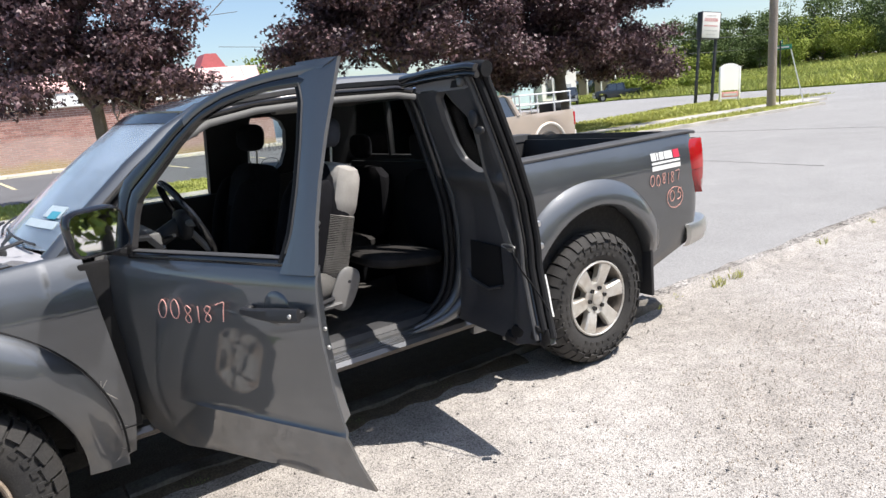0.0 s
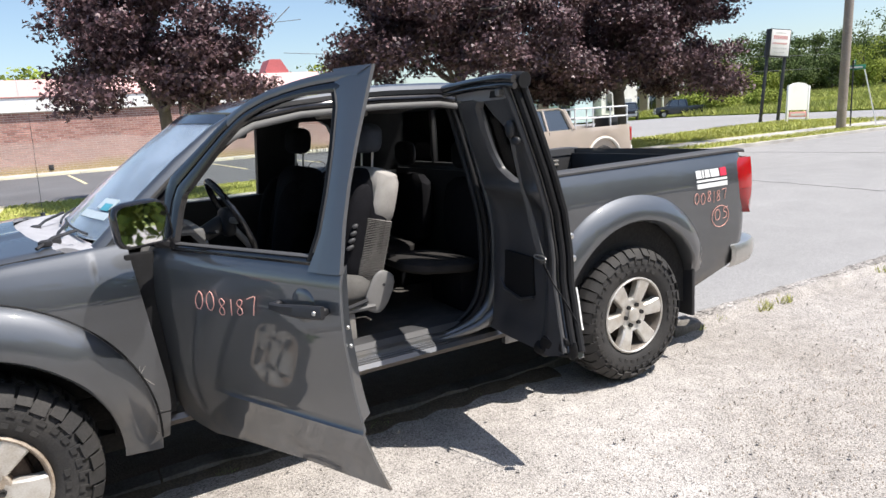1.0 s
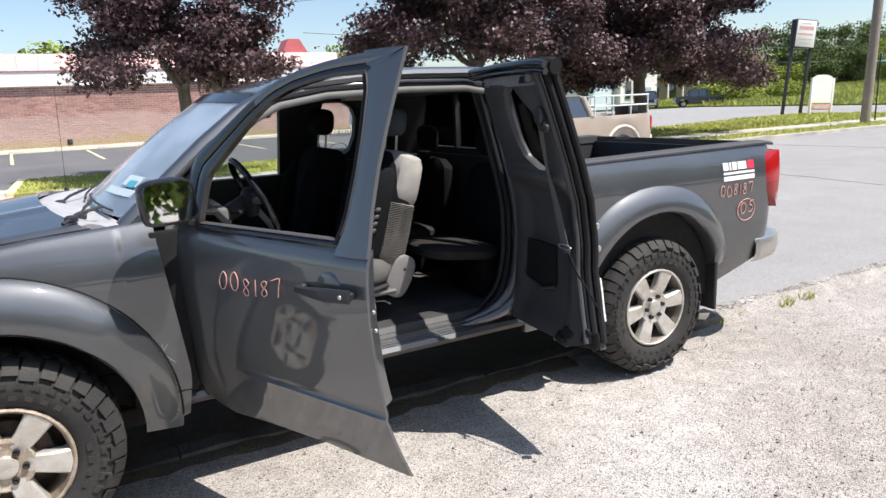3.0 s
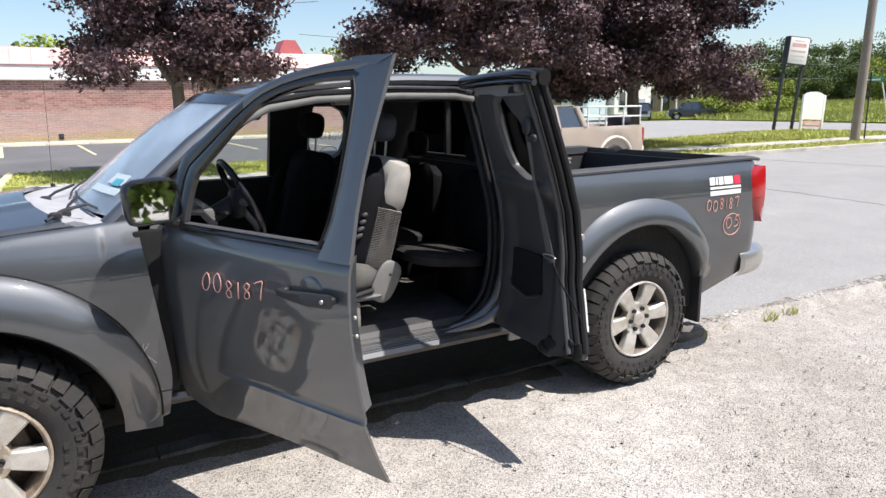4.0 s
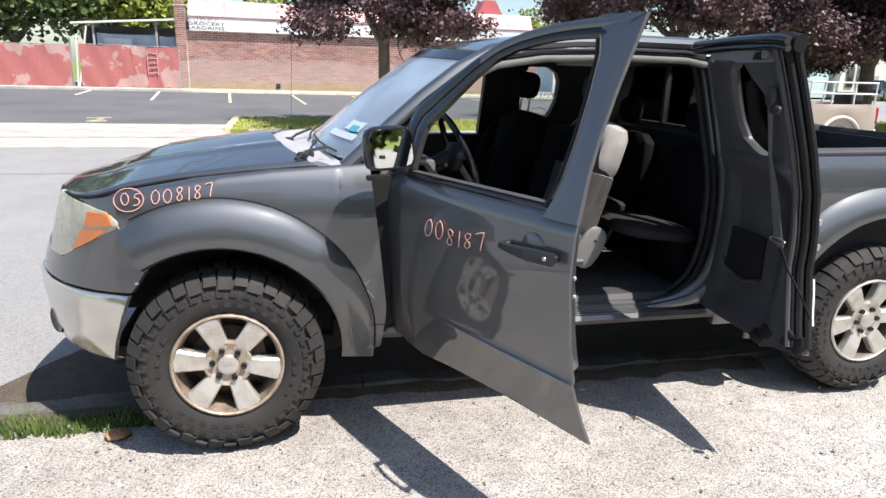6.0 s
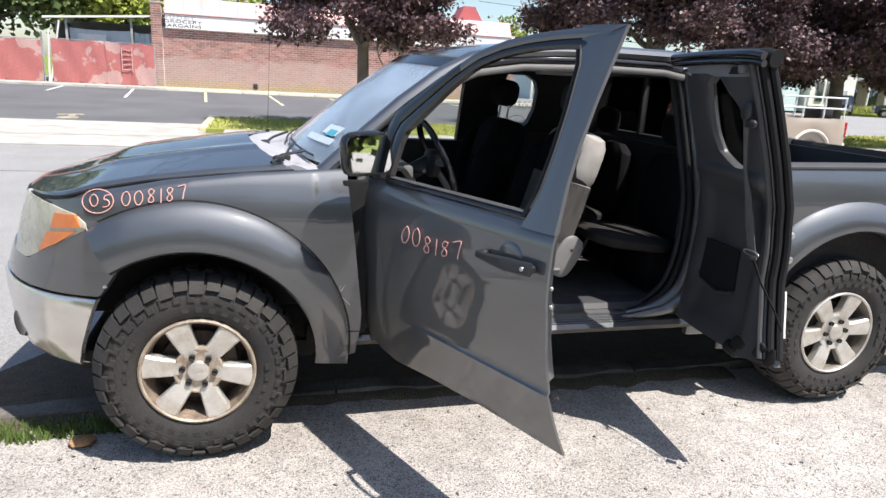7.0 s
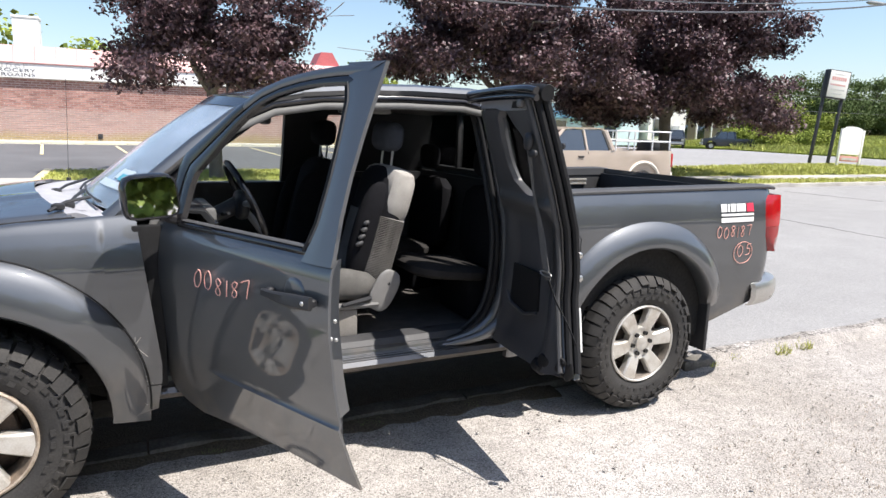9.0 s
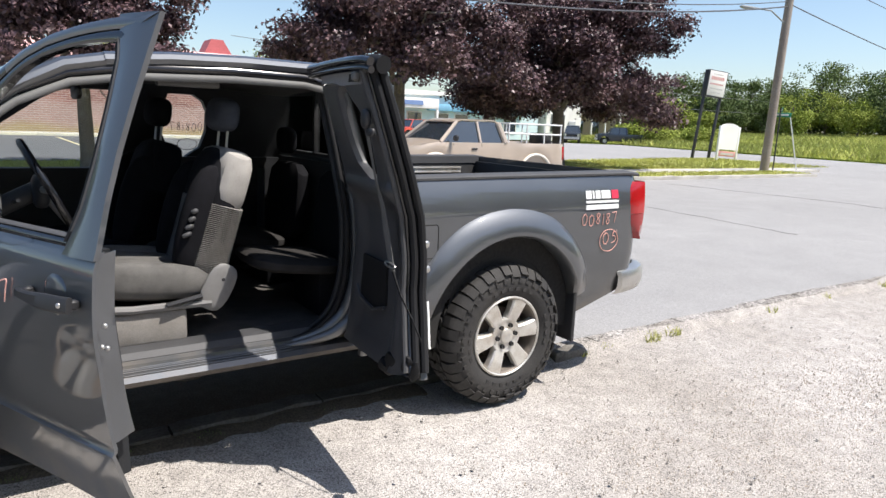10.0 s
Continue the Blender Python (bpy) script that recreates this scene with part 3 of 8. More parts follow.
def crack(pts, w):
    """A dark wandering crack in the road."""
    rnd = random.Random(int(pts[0][0] * 100))
    line = []
    for (a, b), (c, d) in zip(pts, pts[1:]):
        n = max(3, int(math.hypot(c - a, d - b) / 0.25))
        for k in range(n):
            line.append((a + (c - a) * k / n + rnd.uniform(-0.04, 0.04), b + (d - b) * k / n + rnd.uniform(-0.04, 0.04)))
    rows = [[(x - w * rnd.uniform(0.2, 1), y - w * rnd.uniform(0.2, 1), -0.0655), (x + w * rnd.uniform(0.2, 1), y + w * rnd.uniform(0.2, 1), -0.0655)] for x, y in line]
    bm = bmesh.new()
    slab(bm, rows, (0, 0, -0.004))
    tagged(part("road_crack", bm, CRACK, smooth=False), "dark crack in the road asphalt", "crack", group="road cracks", kind="structure")


crack([(5.3, 1.9), (6.0, 2.25), (6.6, 2.3)], 0.05)
crack([(12, 3.0), (12.6, 6.5), (13.4, 10.8)], 0.006)
crack([(18, 1.5), (19, 5.5), (18.6, 10.9)], 0.006)
crack([(-2.2, 3.6), (-5, 4.4), (-12, 4.0)], 0.008)
crack([(-6, 8.4), (2, 8.2), (9, 8.6)], 0.006)

# dark dirt gathered along the foot of the near kerb, also painting the truck's shade
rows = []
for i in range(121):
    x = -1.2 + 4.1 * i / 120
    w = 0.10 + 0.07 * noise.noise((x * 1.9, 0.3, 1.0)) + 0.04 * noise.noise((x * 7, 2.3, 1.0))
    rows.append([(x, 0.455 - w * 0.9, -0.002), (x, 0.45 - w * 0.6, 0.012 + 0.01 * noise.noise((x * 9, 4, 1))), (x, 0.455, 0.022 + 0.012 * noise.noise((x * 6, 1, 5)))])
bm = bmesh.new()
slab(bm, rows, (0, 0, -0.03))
# dark sheet over the road edge, painting the shade under the truck
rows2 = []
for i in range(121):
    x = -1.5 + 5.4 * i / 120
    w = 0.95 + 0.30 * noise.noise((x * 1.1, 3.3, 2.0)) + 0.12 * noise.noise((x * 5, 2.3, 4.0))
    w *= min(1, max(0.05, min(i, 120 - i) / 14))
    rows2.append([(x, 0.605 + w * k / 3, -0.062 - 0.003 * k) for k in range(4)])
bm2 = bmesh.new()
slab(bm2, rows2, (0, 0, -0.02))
tagged(part("gutter_shade", bm2, DIRT_SHADE), "dark sheet in the gutter painting the truck's shade", "dirt", kind="structure")
tagged(part("kerb_dirt_and_shade", bm, DIRT_SHADE), "dark crumbly dirt and painted shade along the foot of the kerb", "dirt", kind="structure")

# a loose broken piece of kerb behind the rear wheel
bm = bmesh.new()
box(bm, 3.93, 4.20, 0.345, 0.44, -0.03, 0.058, 0.014)
bmesh.ops.subdivide_edges(bm, edges=bm.edges[:], cuts=2, use_grid_fill=True)
for v in bm.verts:
    v.co += Vector((noise.noise(v.co * 14), noise.noise(v.co * 15 + Vector((2, 1, 0))), noise.noise(v.co * 16 + Vector((5, 0, 1))))) * 0.014
tagged(part("kerb_fragment", bm, KERB_DARK), "broken dark concrete kerb fragment behind the wheel", "concrete")

# pale grit washed against the kerb behind the truck
rows = []
for i in range(241):
    x = 3.3 + 9.0 * i / 240
    w = 0.13 + 0.10 * noise.noise((x * 1.3, 6.3, 1.0)) + 0.05 * noise.noise((x * 6, 2.9, 1.0))
    w *= min(1, max(0.1, min(i, 240 - i) / 10))
    up = 0.034 + 0.022 * noise.noise((x * 1.7, 1, 8)) + 0.008 * noise.noise((x * 9, 1, 3))
    over = 0.462 + 0.04 * max(0, noise.noise((x * 1.7, 1, 8)) + 0.2 * noise.noise((x * 11, 2, 5)))
    rows.append([(x, 0.445 - w, -0.022), (x, 0.44 - w * 0.5, 0.008 + 0.008 * noise.noise((x * 8, 4, 1))), (x, 0.437, up), (x, over, up + 0.004)])
bm = bmesh.new()
slab(bm, rows, (0, 0, -0.04))
tagged(part("kerb_grit", bm, GRAVEL), "pale sandy grit washed against the kerb", "grit", kind="structure")

# ---- grass ----
def blades(name, inside, area, count, h, w, material, label, z=0.03, lean=0.5):
    rng = np.random.default_rng(hash_of(name))
    x0, x1, y0, y1 = area
    p = rng.uniform((x0, y0), (x1, y1), (count * 3, 2))
    p = np.array([q for q in p if inside(*q)][:count])
    k = len(p)
    a, hh = rng.uniform(0, 2 * math.pi, k), h * rng.uniform(0.5, 1.3, k)
    d = np.stack([np.cos(a) * w, np.sin(a) * w], 1)
    ln = rng.normal(0, lean, (k, 2)) * hh[:, None]
    zc = np.full(k, z)
    at = lambda q, zz: np.column_stack([q, zz])
    v = np.stack([at(p - d, zc), at(p + d, zc), at(p + ln * 0.4 + d * 0.6, zc + hh * 0.6), at(p + ln, zc + hh)], 1).reshape(-1, 3)
    return tagged(raw(name, v, np.arange(len(v)).reshape(-1, 4), material), label, "grass", kind="stuff")


def hash_of(s):
    return sum((i + 1) * ord(c) for i, c in enumerate(s))


blades("verge_grass", lambda x, y: not (13.5 < y < 15.0), (-1.0, 30, 11.95, 18.9), 30000, 0.07, 0.012, BLADE, "short mown grass of the verge")
blades("far_verge_grass", lambda x, y: y < 17.6 + (x - 12) * 0.2, (22, 38, 15, 22), 9000, 0.10, 0.02, BLADE, "short mown grass round the signs")


def weeds(name, spots, material, label, n=60, h=0.06, r=0.09):
    for x, y, s in spots:
        rng = np.random.default_rng(int(abs(x * 1000 + y * 77)))
        verts, faces = [], []
        for _ in range(int(n * s)):
            a, d = rng.uniform(0, 6.28), r * s * math.sqrt(rng.uniform())
            px, py = x + math.cos(a) * d * 1.1, y + math.sin(a) * d * 0.6
            b, hh, w = rng.uniform(0, 6.28), h * s * rng.uniform(0.4, 1.2), 0.006
            lx, ly = rng.normal(0, 0.5 * hh, 2)
            i = len(verts)
            verts += [(px - math.cos(b) * w, py - math.sin(b) * w, -0.02), (px + math.cos(b) * w, py + math.sin(b) * w, -0.02), (px + lx, py + ly, hh)]
            faces += [(i, i + 1, i + 2)]
        tagged(raw(name, verts, faces, material), label, "weeds", group="weeds along the kerb", kind="stuff")


weeds("weed_tuft", [(4.93, 0.37, 0.95), (5.2, 0.38, 0.9), (4.45, 0.39, 0.6), (4.2, 0.36, 0.5), (6.6, 0.38, 0.8), (7.6, 0.39, 0.7), (8.8, 0.38, 0.8)], BLADE, "small green weed tuft at the foot of the kerb")
weeds("weed_tuft", [(-0.75, 0.33, 1.4), (-0.55, 0.34, 1.3), (-0.95, 0.36, 1.5), (-0.38, 0.33, 0.9), (-1.2, 0.38, 1.2), (1.7, 0.40, 0.7), (1.3, 0.41, 0.6), (0.9, 0.41, 0.6), (2.3, 0.42, 0.6)], WEED, "green weedy grass growing along the kerb", n=220, h=0.034)

# pebbles on the apron
rng = np.random.default_rng(5)
verts, faces = [], []
for _ in range(2600):
    x, y, s = rng.uniform(-1.6, 7.5), rng.uniform(-2.0, 0.4), rng.uniform(0.002, 0.0065)
    i = len(verts)
    q = rng.uniform(0.6, 1.4, 6) * s
    verts += [(x + q[0], y, 0.0), (x, y + q[1], 0.0), (x - q[2], y, 0.0), (x, y - q[3], 0.0), (x, y, q[4] * 0.8 - 0.004)]
    faces += [(i, i + 1, i + 4), (i + 1, i + 2, i + 4), (i + 2, i + 3, i + 4), (i + 3, i, i + 4)]
for _ in range(420):
    x, y, s = rng.uniform(-0.6, 8.5), rng.uniform(-2.2, 0.42), rng.uniform(0.005, 0.012)
    i = len(verts)
    q = rng.uniform(0.6, 1.4, 6) * s
    verts += [(x + q[0], y, -0.004), (x, y + q[1], -0.004), (x - q[2], y, -0.004), (x, y - q[3], -0.004), (x + q[5] * 0.2, y, q[4] * 0.7)]
    faces += [(i, i + 1, i + 4), (i + 1, i + 2, i + 4), (i + 2, i + 3, i + 4), (i + 3, i, i + 4)]
tagged(raw("loose_gravel", verts, faces, GRAVEL), "loose pale grit lying on the apron", "gravel", kind="stuff")
rng = np.random.default_rng(9)
n = 9000
px, py = rng.normal(4.9, 1.3, n), rng.normal(-1.2, 0.45, n)
sz = rng.uniform(0.0012, 0.0046, n) * rng.uniform(0.5, 1.3, n)
ang = rng.uniform(0, 6.28, n)
keep = py < 0.25
px, py, sz, ang = px[keep], py[keep], sz[keep], ang[keep]
n = len(px)
c, q = np.cos(ang), np.sin(ang)
corners = [np.column_stack([px + sz * (c * a - q * b), py + sz * (q * a + c * b), np.full(n, z)]) for a, b, z in ((1.2, 0, -0.013), (0, 0.7, -0.013), (-1.1, 0.1, -0.013), (0, -0.8, -0.013))]
top = np.column_stack([px, py, 0.5 * sz - 0.003])
v = np.stack(corners + [top], 1).reshape(-1, 3)
base_i = np.arange(n)[:, None] * 5
f = np.concatenate([base_i + np.array(t) for t in ((0, 1, 4), (1, 2, 4), (2, 3, 4), (3, 0, 4))])
tagged(raw("scattered_grit", v, f, GRIT), "brown grit and crumbs scattered on the apron", "grit", kind="stuff")
bm = bmesh.new()
pillow(bm, (-0.50, 0.22, 0.006), (0.10, 0.10, 0.035), 2.2, n=7)
for vv in bm.verts:
    vv.co += Vector((noise.noise(vv.co * 30), noise.noise(vv.co * 31 + Vector((3, 1, 2))), noise.noise(vv.co * 29 + Vector((7, 5, 1))))) * 0.012
tagged(part("clod", bm, mat("rusty_clod", (0.34, 0.19, 0.09), 0.95, 0, 0.3, 20, 80, 0.3)), "rusty brown clod lying by the weeds", "clod")


# ---- the pickup truck ----
YC = 0.90                      # centre line
truck = thing("pickup_truck", "dark grey pickup truck with both near doors open", "pickup truck")


def reach(z):
    """How far the nose stands out in front of x = -0.22 at this height."""
    return interp(z, (0.40, 0.55, 0.70, 0.85, 1.07), (0.62, 0.65, 0.65, 0.60, 0.53))


def nose(x, z=1.0):
    """Distance of the body side from y = 0 along the front corner."""
    if x > -0.22:
        return 0.03
    q = min(1.0, (-0.22 - x) / reach(z))
    return 0.03 + 0.87 * (1 - math.sqrt(1 - q * q))


def corner(a, z, proud=0.0):
    """A point on the nose at a degrees round from the side."""
    a = radians(a)
    return Vector((-0.22 - (reach(z) + proud) * math.sin(a), 0.03 - proud * math.cos(a) + 0.87 * (1 - math.cos(a)), z))


def side(x, z):
    """The body's near side: y of the skin at x and z."""
    y = 0.035 + 0.06 * max(0, (0.86 - z) / 0.5) ** 1.5
    if z > 0.98:
        y += 0.05 * ((z - 0.98) / 0.2) ** 2 if z < 1.18 else 0.05 + 0.32 * (z - 1.18)
    return y + (nose(x, z) - 0.03)


def mirrored(rows):
    return [[(p[0], 2 * YC - p[1], p[2]) for p in r] for r in rows]


def panel(name, rows, material, off, parent=None, both=True, label=""):
    bm = bmesh.new()
    slab(bm, rows, off)
    ob = part(name, bm, material, parent or truck, label)
    if both:
        bm = bmesh.new()
        slab(bm, mirrored(rows), (off[0], -off[1], off[2]))
        part(name, bm, material, parent or truck, label)
    return ob


FA, RA = (-0.02, 0.40, 0.50), (3.20, 0.41, 0.54)   # arches: x, z, radius


def arch(x, a, low):
    d = a[2] ** 2 - (x - a[0]) ** 2
    return max(low, a[1] + math.sqrt(d)) if d > 0 else low


# fender
top_x, top_z = (-0.62, -0.50, -0.40, -0.09, 0.20, 0.62), (1.045, 1.07, 1.09, 1.145, 1.175, 1.20)
xs = sorted(set(list(np.linspace(-0.50, 0.62, 57)) + [FA[0] - 0.4999, FA[0] + 0.4999]))
rows = []
for x in xs:
    lo = arch(x, FA, interp(x, (0.4, 0.5, 0.62), (0.36, 0.365, 0.40)) if x > 0 else 0.80)
    if x < -0.285:
        lo = max(lo if x > -0.36 else 0, interp(x, (-0.62, -0.50, -0.40, -0.285), (1.03, 1.02, 0.985, 0.815)))
    hi = interp(x, top_x, top_z)
    back = lambda z: x + max(0, x - 0.3) / 0.32 * interp(z, (0.36, 0.57, 1.17), (0.02, 0.05, -0.02))
    row = [(back(lo + (hi - lo) * k / 12), side(x, lo + (hi - lo) * k / 12), lo + (hi - lo) * k / 12) for k in range(13)]
    y = row[-1][1]
    roll = max(0.02, 0.122 + (nose(x, 1.07) - 0.03) * 0.9 - y)
    row += [(row[-1][0], y + roll * 0.35, hi + 0.010), (row[-1][0], y + roll * 0.7, hi + 0.015), (row[-1][0], y + roll, hi + 0.015)]
    rows.append(row)
panel("fender", rows, PAINT, (0, 0.012, -0.004))


def flare(a, a0, a1, name, wide, front):
    """The bulging lip round a wheel arch."""
    rows = []
    for i in range(49):
        t = radians(a0 + (a1 - a0) * i / 48)
        fade = min(1, (i + 1) / 21, 1) if front else min(1, (i + 1) / 5, (49 - i) / 5) ** 0.6
        w = wide * (0.72 + 0.28 * math.sin(max(0.0, min(math.pi, t))))
        prof = [(-0.006, 0.06), (-0.004, -0.022), (0.008, -0.038), (0.030, -0.040), (w * 0.45, -0.030), (w * 0.72, -0.012), (w * 0.88, 0.006), (w * 0.96, 0.020), (w, 0.036), (w + 0.004, 0.05)]
        row = []
        for dr, y in prof:
            r = a[2] + dr
            x, z = a[0] + r * math.cos(t), a[1] + r * math.sin(t)
            row.append((x, side(x, min(z, 1.15)) - 0.038 + 0.04 * (1 - fade) + y * fade + 0.004, z))
        rows.append(row)
    panel(name, rows, PAINT, (0, 0.006, 0), label="bulging dark grey wheel arch flare")
    for sgn in (0, 1):
        bm = bmesh.new()
        tube(bm, [(r[-1][0], (r[-1][1] - 0.013) if sgn == 0 else 2 * YC - r[-1][1] + 0.013, r[-1][2]) for r in rows[2:-2]], 0.0045, 6)
        part("flare_seam", bm, SEAL, truck)


flare(FA, -5, 123, "front_flare", 0.185, True)
flare(RA, 14, 190, "rear_flare", 0.165, False)

# open seam from the lamp corner to the arch, and a chip on the nose cover
bm = bmesh.new()
tube(bm, [Vector((x, side(x, z) - 0.004, z)) for x, z in ((-0.385, 0.985), (-0.365, 0.945), (-0.335, 0.895), (-0.305, 0.845), (-0.285, 0.805))], 0.0035, 6)
part("fender_seam", bm, SCUFF, truck, "pale worn seam at the front of the fender")
bm = bmesh.new()
pillow(bm, corner(9.5, 0.755, 0.006), (0.016, 0.006, 0.012), 2.4, n=6)
part("paint_chip", bm, DECAL_WHITE, truck)
# scuffed lower corner of the fender behind the wheel
scr = random.Random(21)
bm = bmesh.new()
for k in range(34):
    x, z = scr.uniform(0.505, 0.60), scr.uniform(0.44, 0.72)
    a, ln = scr.choice((-1.1, -0.8, 1.2, 0.9, 1.5)) + scr.uniform(-0.3, 0.3), scr.uniform(0.015, 0.07)
    tube(bm, [Vector((x + ln * q * math.cos(a), side(x, z + ln * q * math.sin(a)) - 0.0005, z + ln * q * math.sin(a))) for q in (0, 0.5, 1)], scr.uniform(0.0006, 0.0013), 4)
tagged(part("fender_scratch", bm, SCUFF, truck, "pale scratches on the fender"), kind="stuff")
# dark hinge pillar between fender and door
for y0 in (0.070, 1.690):
    bm = boxes((0.580, 0.688, y0, y0 + 0.04, 0.50, 1.17), bevel=0.008)
    part("hinge_pillar", bm, SEAL, truck)
# inner wheel houses
for a in (FA, RA):
    rows = []
    for i in range(25):
        t = radians((12 if a is FA else -12) + (122 if a is FA else 204) * i / 24)
        rows.append([(a[0] + (a[2] + 0.02) * math.cos(t), y, a[1] + (a[2] + 0.02) * math.sin(t)) for y in (0.07, 0.2, 0.45)])
    panel("wheel_house", rows, UNDER, (0, 0, 0.006))
    for yy in (0.45, 2 * YC - 0.46):
        bm = bmesh.new()
        prism(bm, [(a[0] + (a[2] + 0.03) * math.cos(radians(q)), yy, a[1] + (a[2] + 0.03) * math.sin(radians(q))) for q in range(-10, 141 if a is FA else 191, 10)], (0, 0.012, 0))
        part("wheel_house", bm, UNDER, truck)

# hood
def hood_z(x, q):
    e = interp(x, (-0.745, -0.70, -0.60, -0.49, -0.35, -0.16, 0.10, 0.32, 0.45), (1.045, 1.055, 1.070, 1.088, 1.128, 1.162, 1.190, 1.208, 1.215))
    rise = 1 - q ** 1.25
    crease = 0.006 * math.exp(-((q - 0.46) / 0.05) ** 2)
    return e + (0.064 * rise + crease) * min(1, max(0.15, (x + 0.80) * 2.3))


rows = []
for i in range(45):
    s0 = i / 44
    x0 = -0.742 + 1.130 * s0 ** 1.25
    hw = YC - max(0.134, nose(x0, 1.07) + 0.022)
    row = []
    for j in range(49):
        q = -1 + 2 * j / 48
        x = x0 - 0.19 * (1 - q * q) * max(0, x0 + 0.1) / 0.49
        row.append((x, YC + q * hw, hood_z(x0, abs(q)) - (0.022 if abs(q) > 0.99 else 0) - (0.03 if i == 0 else 0)))
    rows.append(row)
bm = bmesh.new()
slab(bm, rows, (0, 0, -0.014))
part("hood", bm, PAINT, truck)
# dark seam between hood and fender
for sgn in (0, 1):
    bm = bmesh.new()
    pts = [(x, y if sgn == 0 else 2 * YC - y, z) for x, y, z in [(r[0][0], r[0][1] - 0.005, r[0][2] + 0.012) for r in rows[1:]]]
    tube(bm, pts, 0.0065, 6, taper=[0.0095 - 0.005 * k / len(pts) for k in range(len(pts))])
    part("hood_seam", bm, SEAL, truck)
# dark gap and engine bay under the hood
bm = boxes((-0.52, 0.62, 0.32, 1.48, 0.55, 1.03), (0.50, 0.66, 0.10, 0.34, 0.42, 1.15), (0.50, 0.66, 1.46, 1.70, 0.42, 1.15), bevel=0.02)
part("engine_bay", bm, UNDER, truck)

# nose: painted cover under the lamp, pale bumper, lamps, grille
lamp_low = lambda a: interp(a, (17, 24, 45, 60), (0.972, 0.935, 0.812, 0.80))
lamp_top = lambda a: interp(a, (17, 22, 34, 45, 60), (0.995, 1.028, 1.048, 1.058, 1.06))
edge_a = lambda z: interp(z, (0.705, 0.73, 0.81, 0.975), (12.4, 10.5, 6.2, 17.0))
rows = []
for z in np.linspace(0.712, 0.81, 6):
    rows.append([corner(edge_a(z) + (89.9 - edge_a(z)) * k / 28, z, 0.004 * math.sin((z - 0.7) * 28)) for k in range(29)])
panel("nose_cover", rows, PAINT, (0.012, 0.012, 0))
rows = []
for z in np.linspace(0.81, 0.968, 8):
    end = interp(z, (0.81, 0.935, 0.972), (45, 24, 17.2))
    rows.append([corner(edge_a(z) + (end - edge_a(z)) * k / 14, z, 0.0) for k in range(15)])
panel("nose_cover", rows, PAINT, (0.012, 0.012, 0))
rows = []
for z, pr in ((0.385, -0.07), (0.395, -0.03), (0.42, -0.006), (0.50, 0.006), (0.62, 0.012), (0.685, 0.012), (0.70, 0.004), (0.704, -0.03)):
    a0 = interp(z, (0.385, 0.42, 0.70), (24, 22, 12.6))
    rows.append([corner(a0 + (89.9 - a0) * k / 28, z, pr) for k in range(29)])
panel("front_bumper", rows, BUMPER, (0.012, 0.012, 0), label="scuffed pale silver bumper")
for sgn in (1, -1):
    c = corner(53, 0.50, 0.004)
    bm = bmesh.new()
    spin_y(bm, [(0.0, 0.004), (0.042, 0.002), (0.056, -0.004), (0.062, 0.012)], 20)
    part("fog_lamp", bm, GLOSS_BLACK, truck, m=pose(c.x, c.y if sgn > 0 else 2 * YC - c.y, 0.50, 0, 0, (-50 if sgn > 0 else -125)))


def patch(name, quad, material, proud, label="", n=8):
    """A lens on the nose between four corners (a, z): outer low, outer high, inner high, inner low."""
    rows = []
    for i in range(n + 1):
        u = i / n
        row = []
        for k in range(n + 1):
            v = k / n
            a = (quad[0][0] * (1 - v) + quad[1][0] * v) * (1 - u) + (quad[3][0] * (1 - v) + quad[2][0] * v) * u
            z = (quad[0][1] * (1 - v) + quad[1][1] * v) * (1 - u) + (quad[3][1] * (1 - v) + quad[2][1] * v) * u
            row.append(corner(a, z, proud))
        rows.append(row)
    panel(name, rows, material, (0.008, 0.008, 0), label=label)


rows = []
for i in range(17):
    a = 17.3 + 42 * i / 16
    lo, hi = lamp_low(a), lamp_top(a)
    rows.append([corner(a, lo + (hi - lo) * k / 8, 0.006 * math.sin(math.pi * k / 8)) for k in range(9)])
panel("headlamp", rows, HAZY_LENS, (0.012, 0.012, 0), label="large yellowed headlamp with amber corner")
patch("turn_signal", [(18.5, 0.982), (21.5, 1.026), (31, 1.024), (32.5, 0.962)], AMBER, 0.0085)
patch("side_marker", [(28.5, 0.908), (20.5, 0.965), (34, 0.944), (38, 0.856)], AMBER, 0.0085)
rows = []
for z in np.linspace(0.80, 1.055, 5):
    rows.append([corner(61 + 28.9 * k / 8, z, -0.03) for k in range(9)])
panel("grille_panel", rows, GLOSS_BLACK, (0.03, 0.02, 0))
bm = bmesh.new()
for k in range(4):
    z = 0.84 + 0.05 * k
    tube(bm, [corner(64, z, -0.015), corner(76, z, -0.012), corner(89.9, z, -0.01), (corner(76, z, -0.012).x, 2 * YC - corner(76, z, -0.012).y, z), (corner(64, z, -0.015).x, 2 * YC - corner(64, z, -0.015).y, z)], 0.010, 6)
part("grille_bar", bm, CHROME, truck)

# cowl, wipers, antenna
rows = []
for i in range(6):
    row = []
    for y in np.linspace(0.16, 1.64, 25):
        q2 = ((y - YC) / 0.77) ** 2
        f, k = 0.375 - 0.19 * (1 - q2), 0.525 - 0.13 * (1 - q2)
        row.append((f + (k - f) * i / 5, y, 1.212 + 0.030 * (1 - q2) - 0.004 * i + 0.008 * math.sin(i * 1.4)))
    rows.append(row)
bm = bmesh.new()
slab(bm, rows, (0, 0, -0.02))
part("cowl", bm, COWL_GREY, truck, "sun-faded grey plastic cowl")
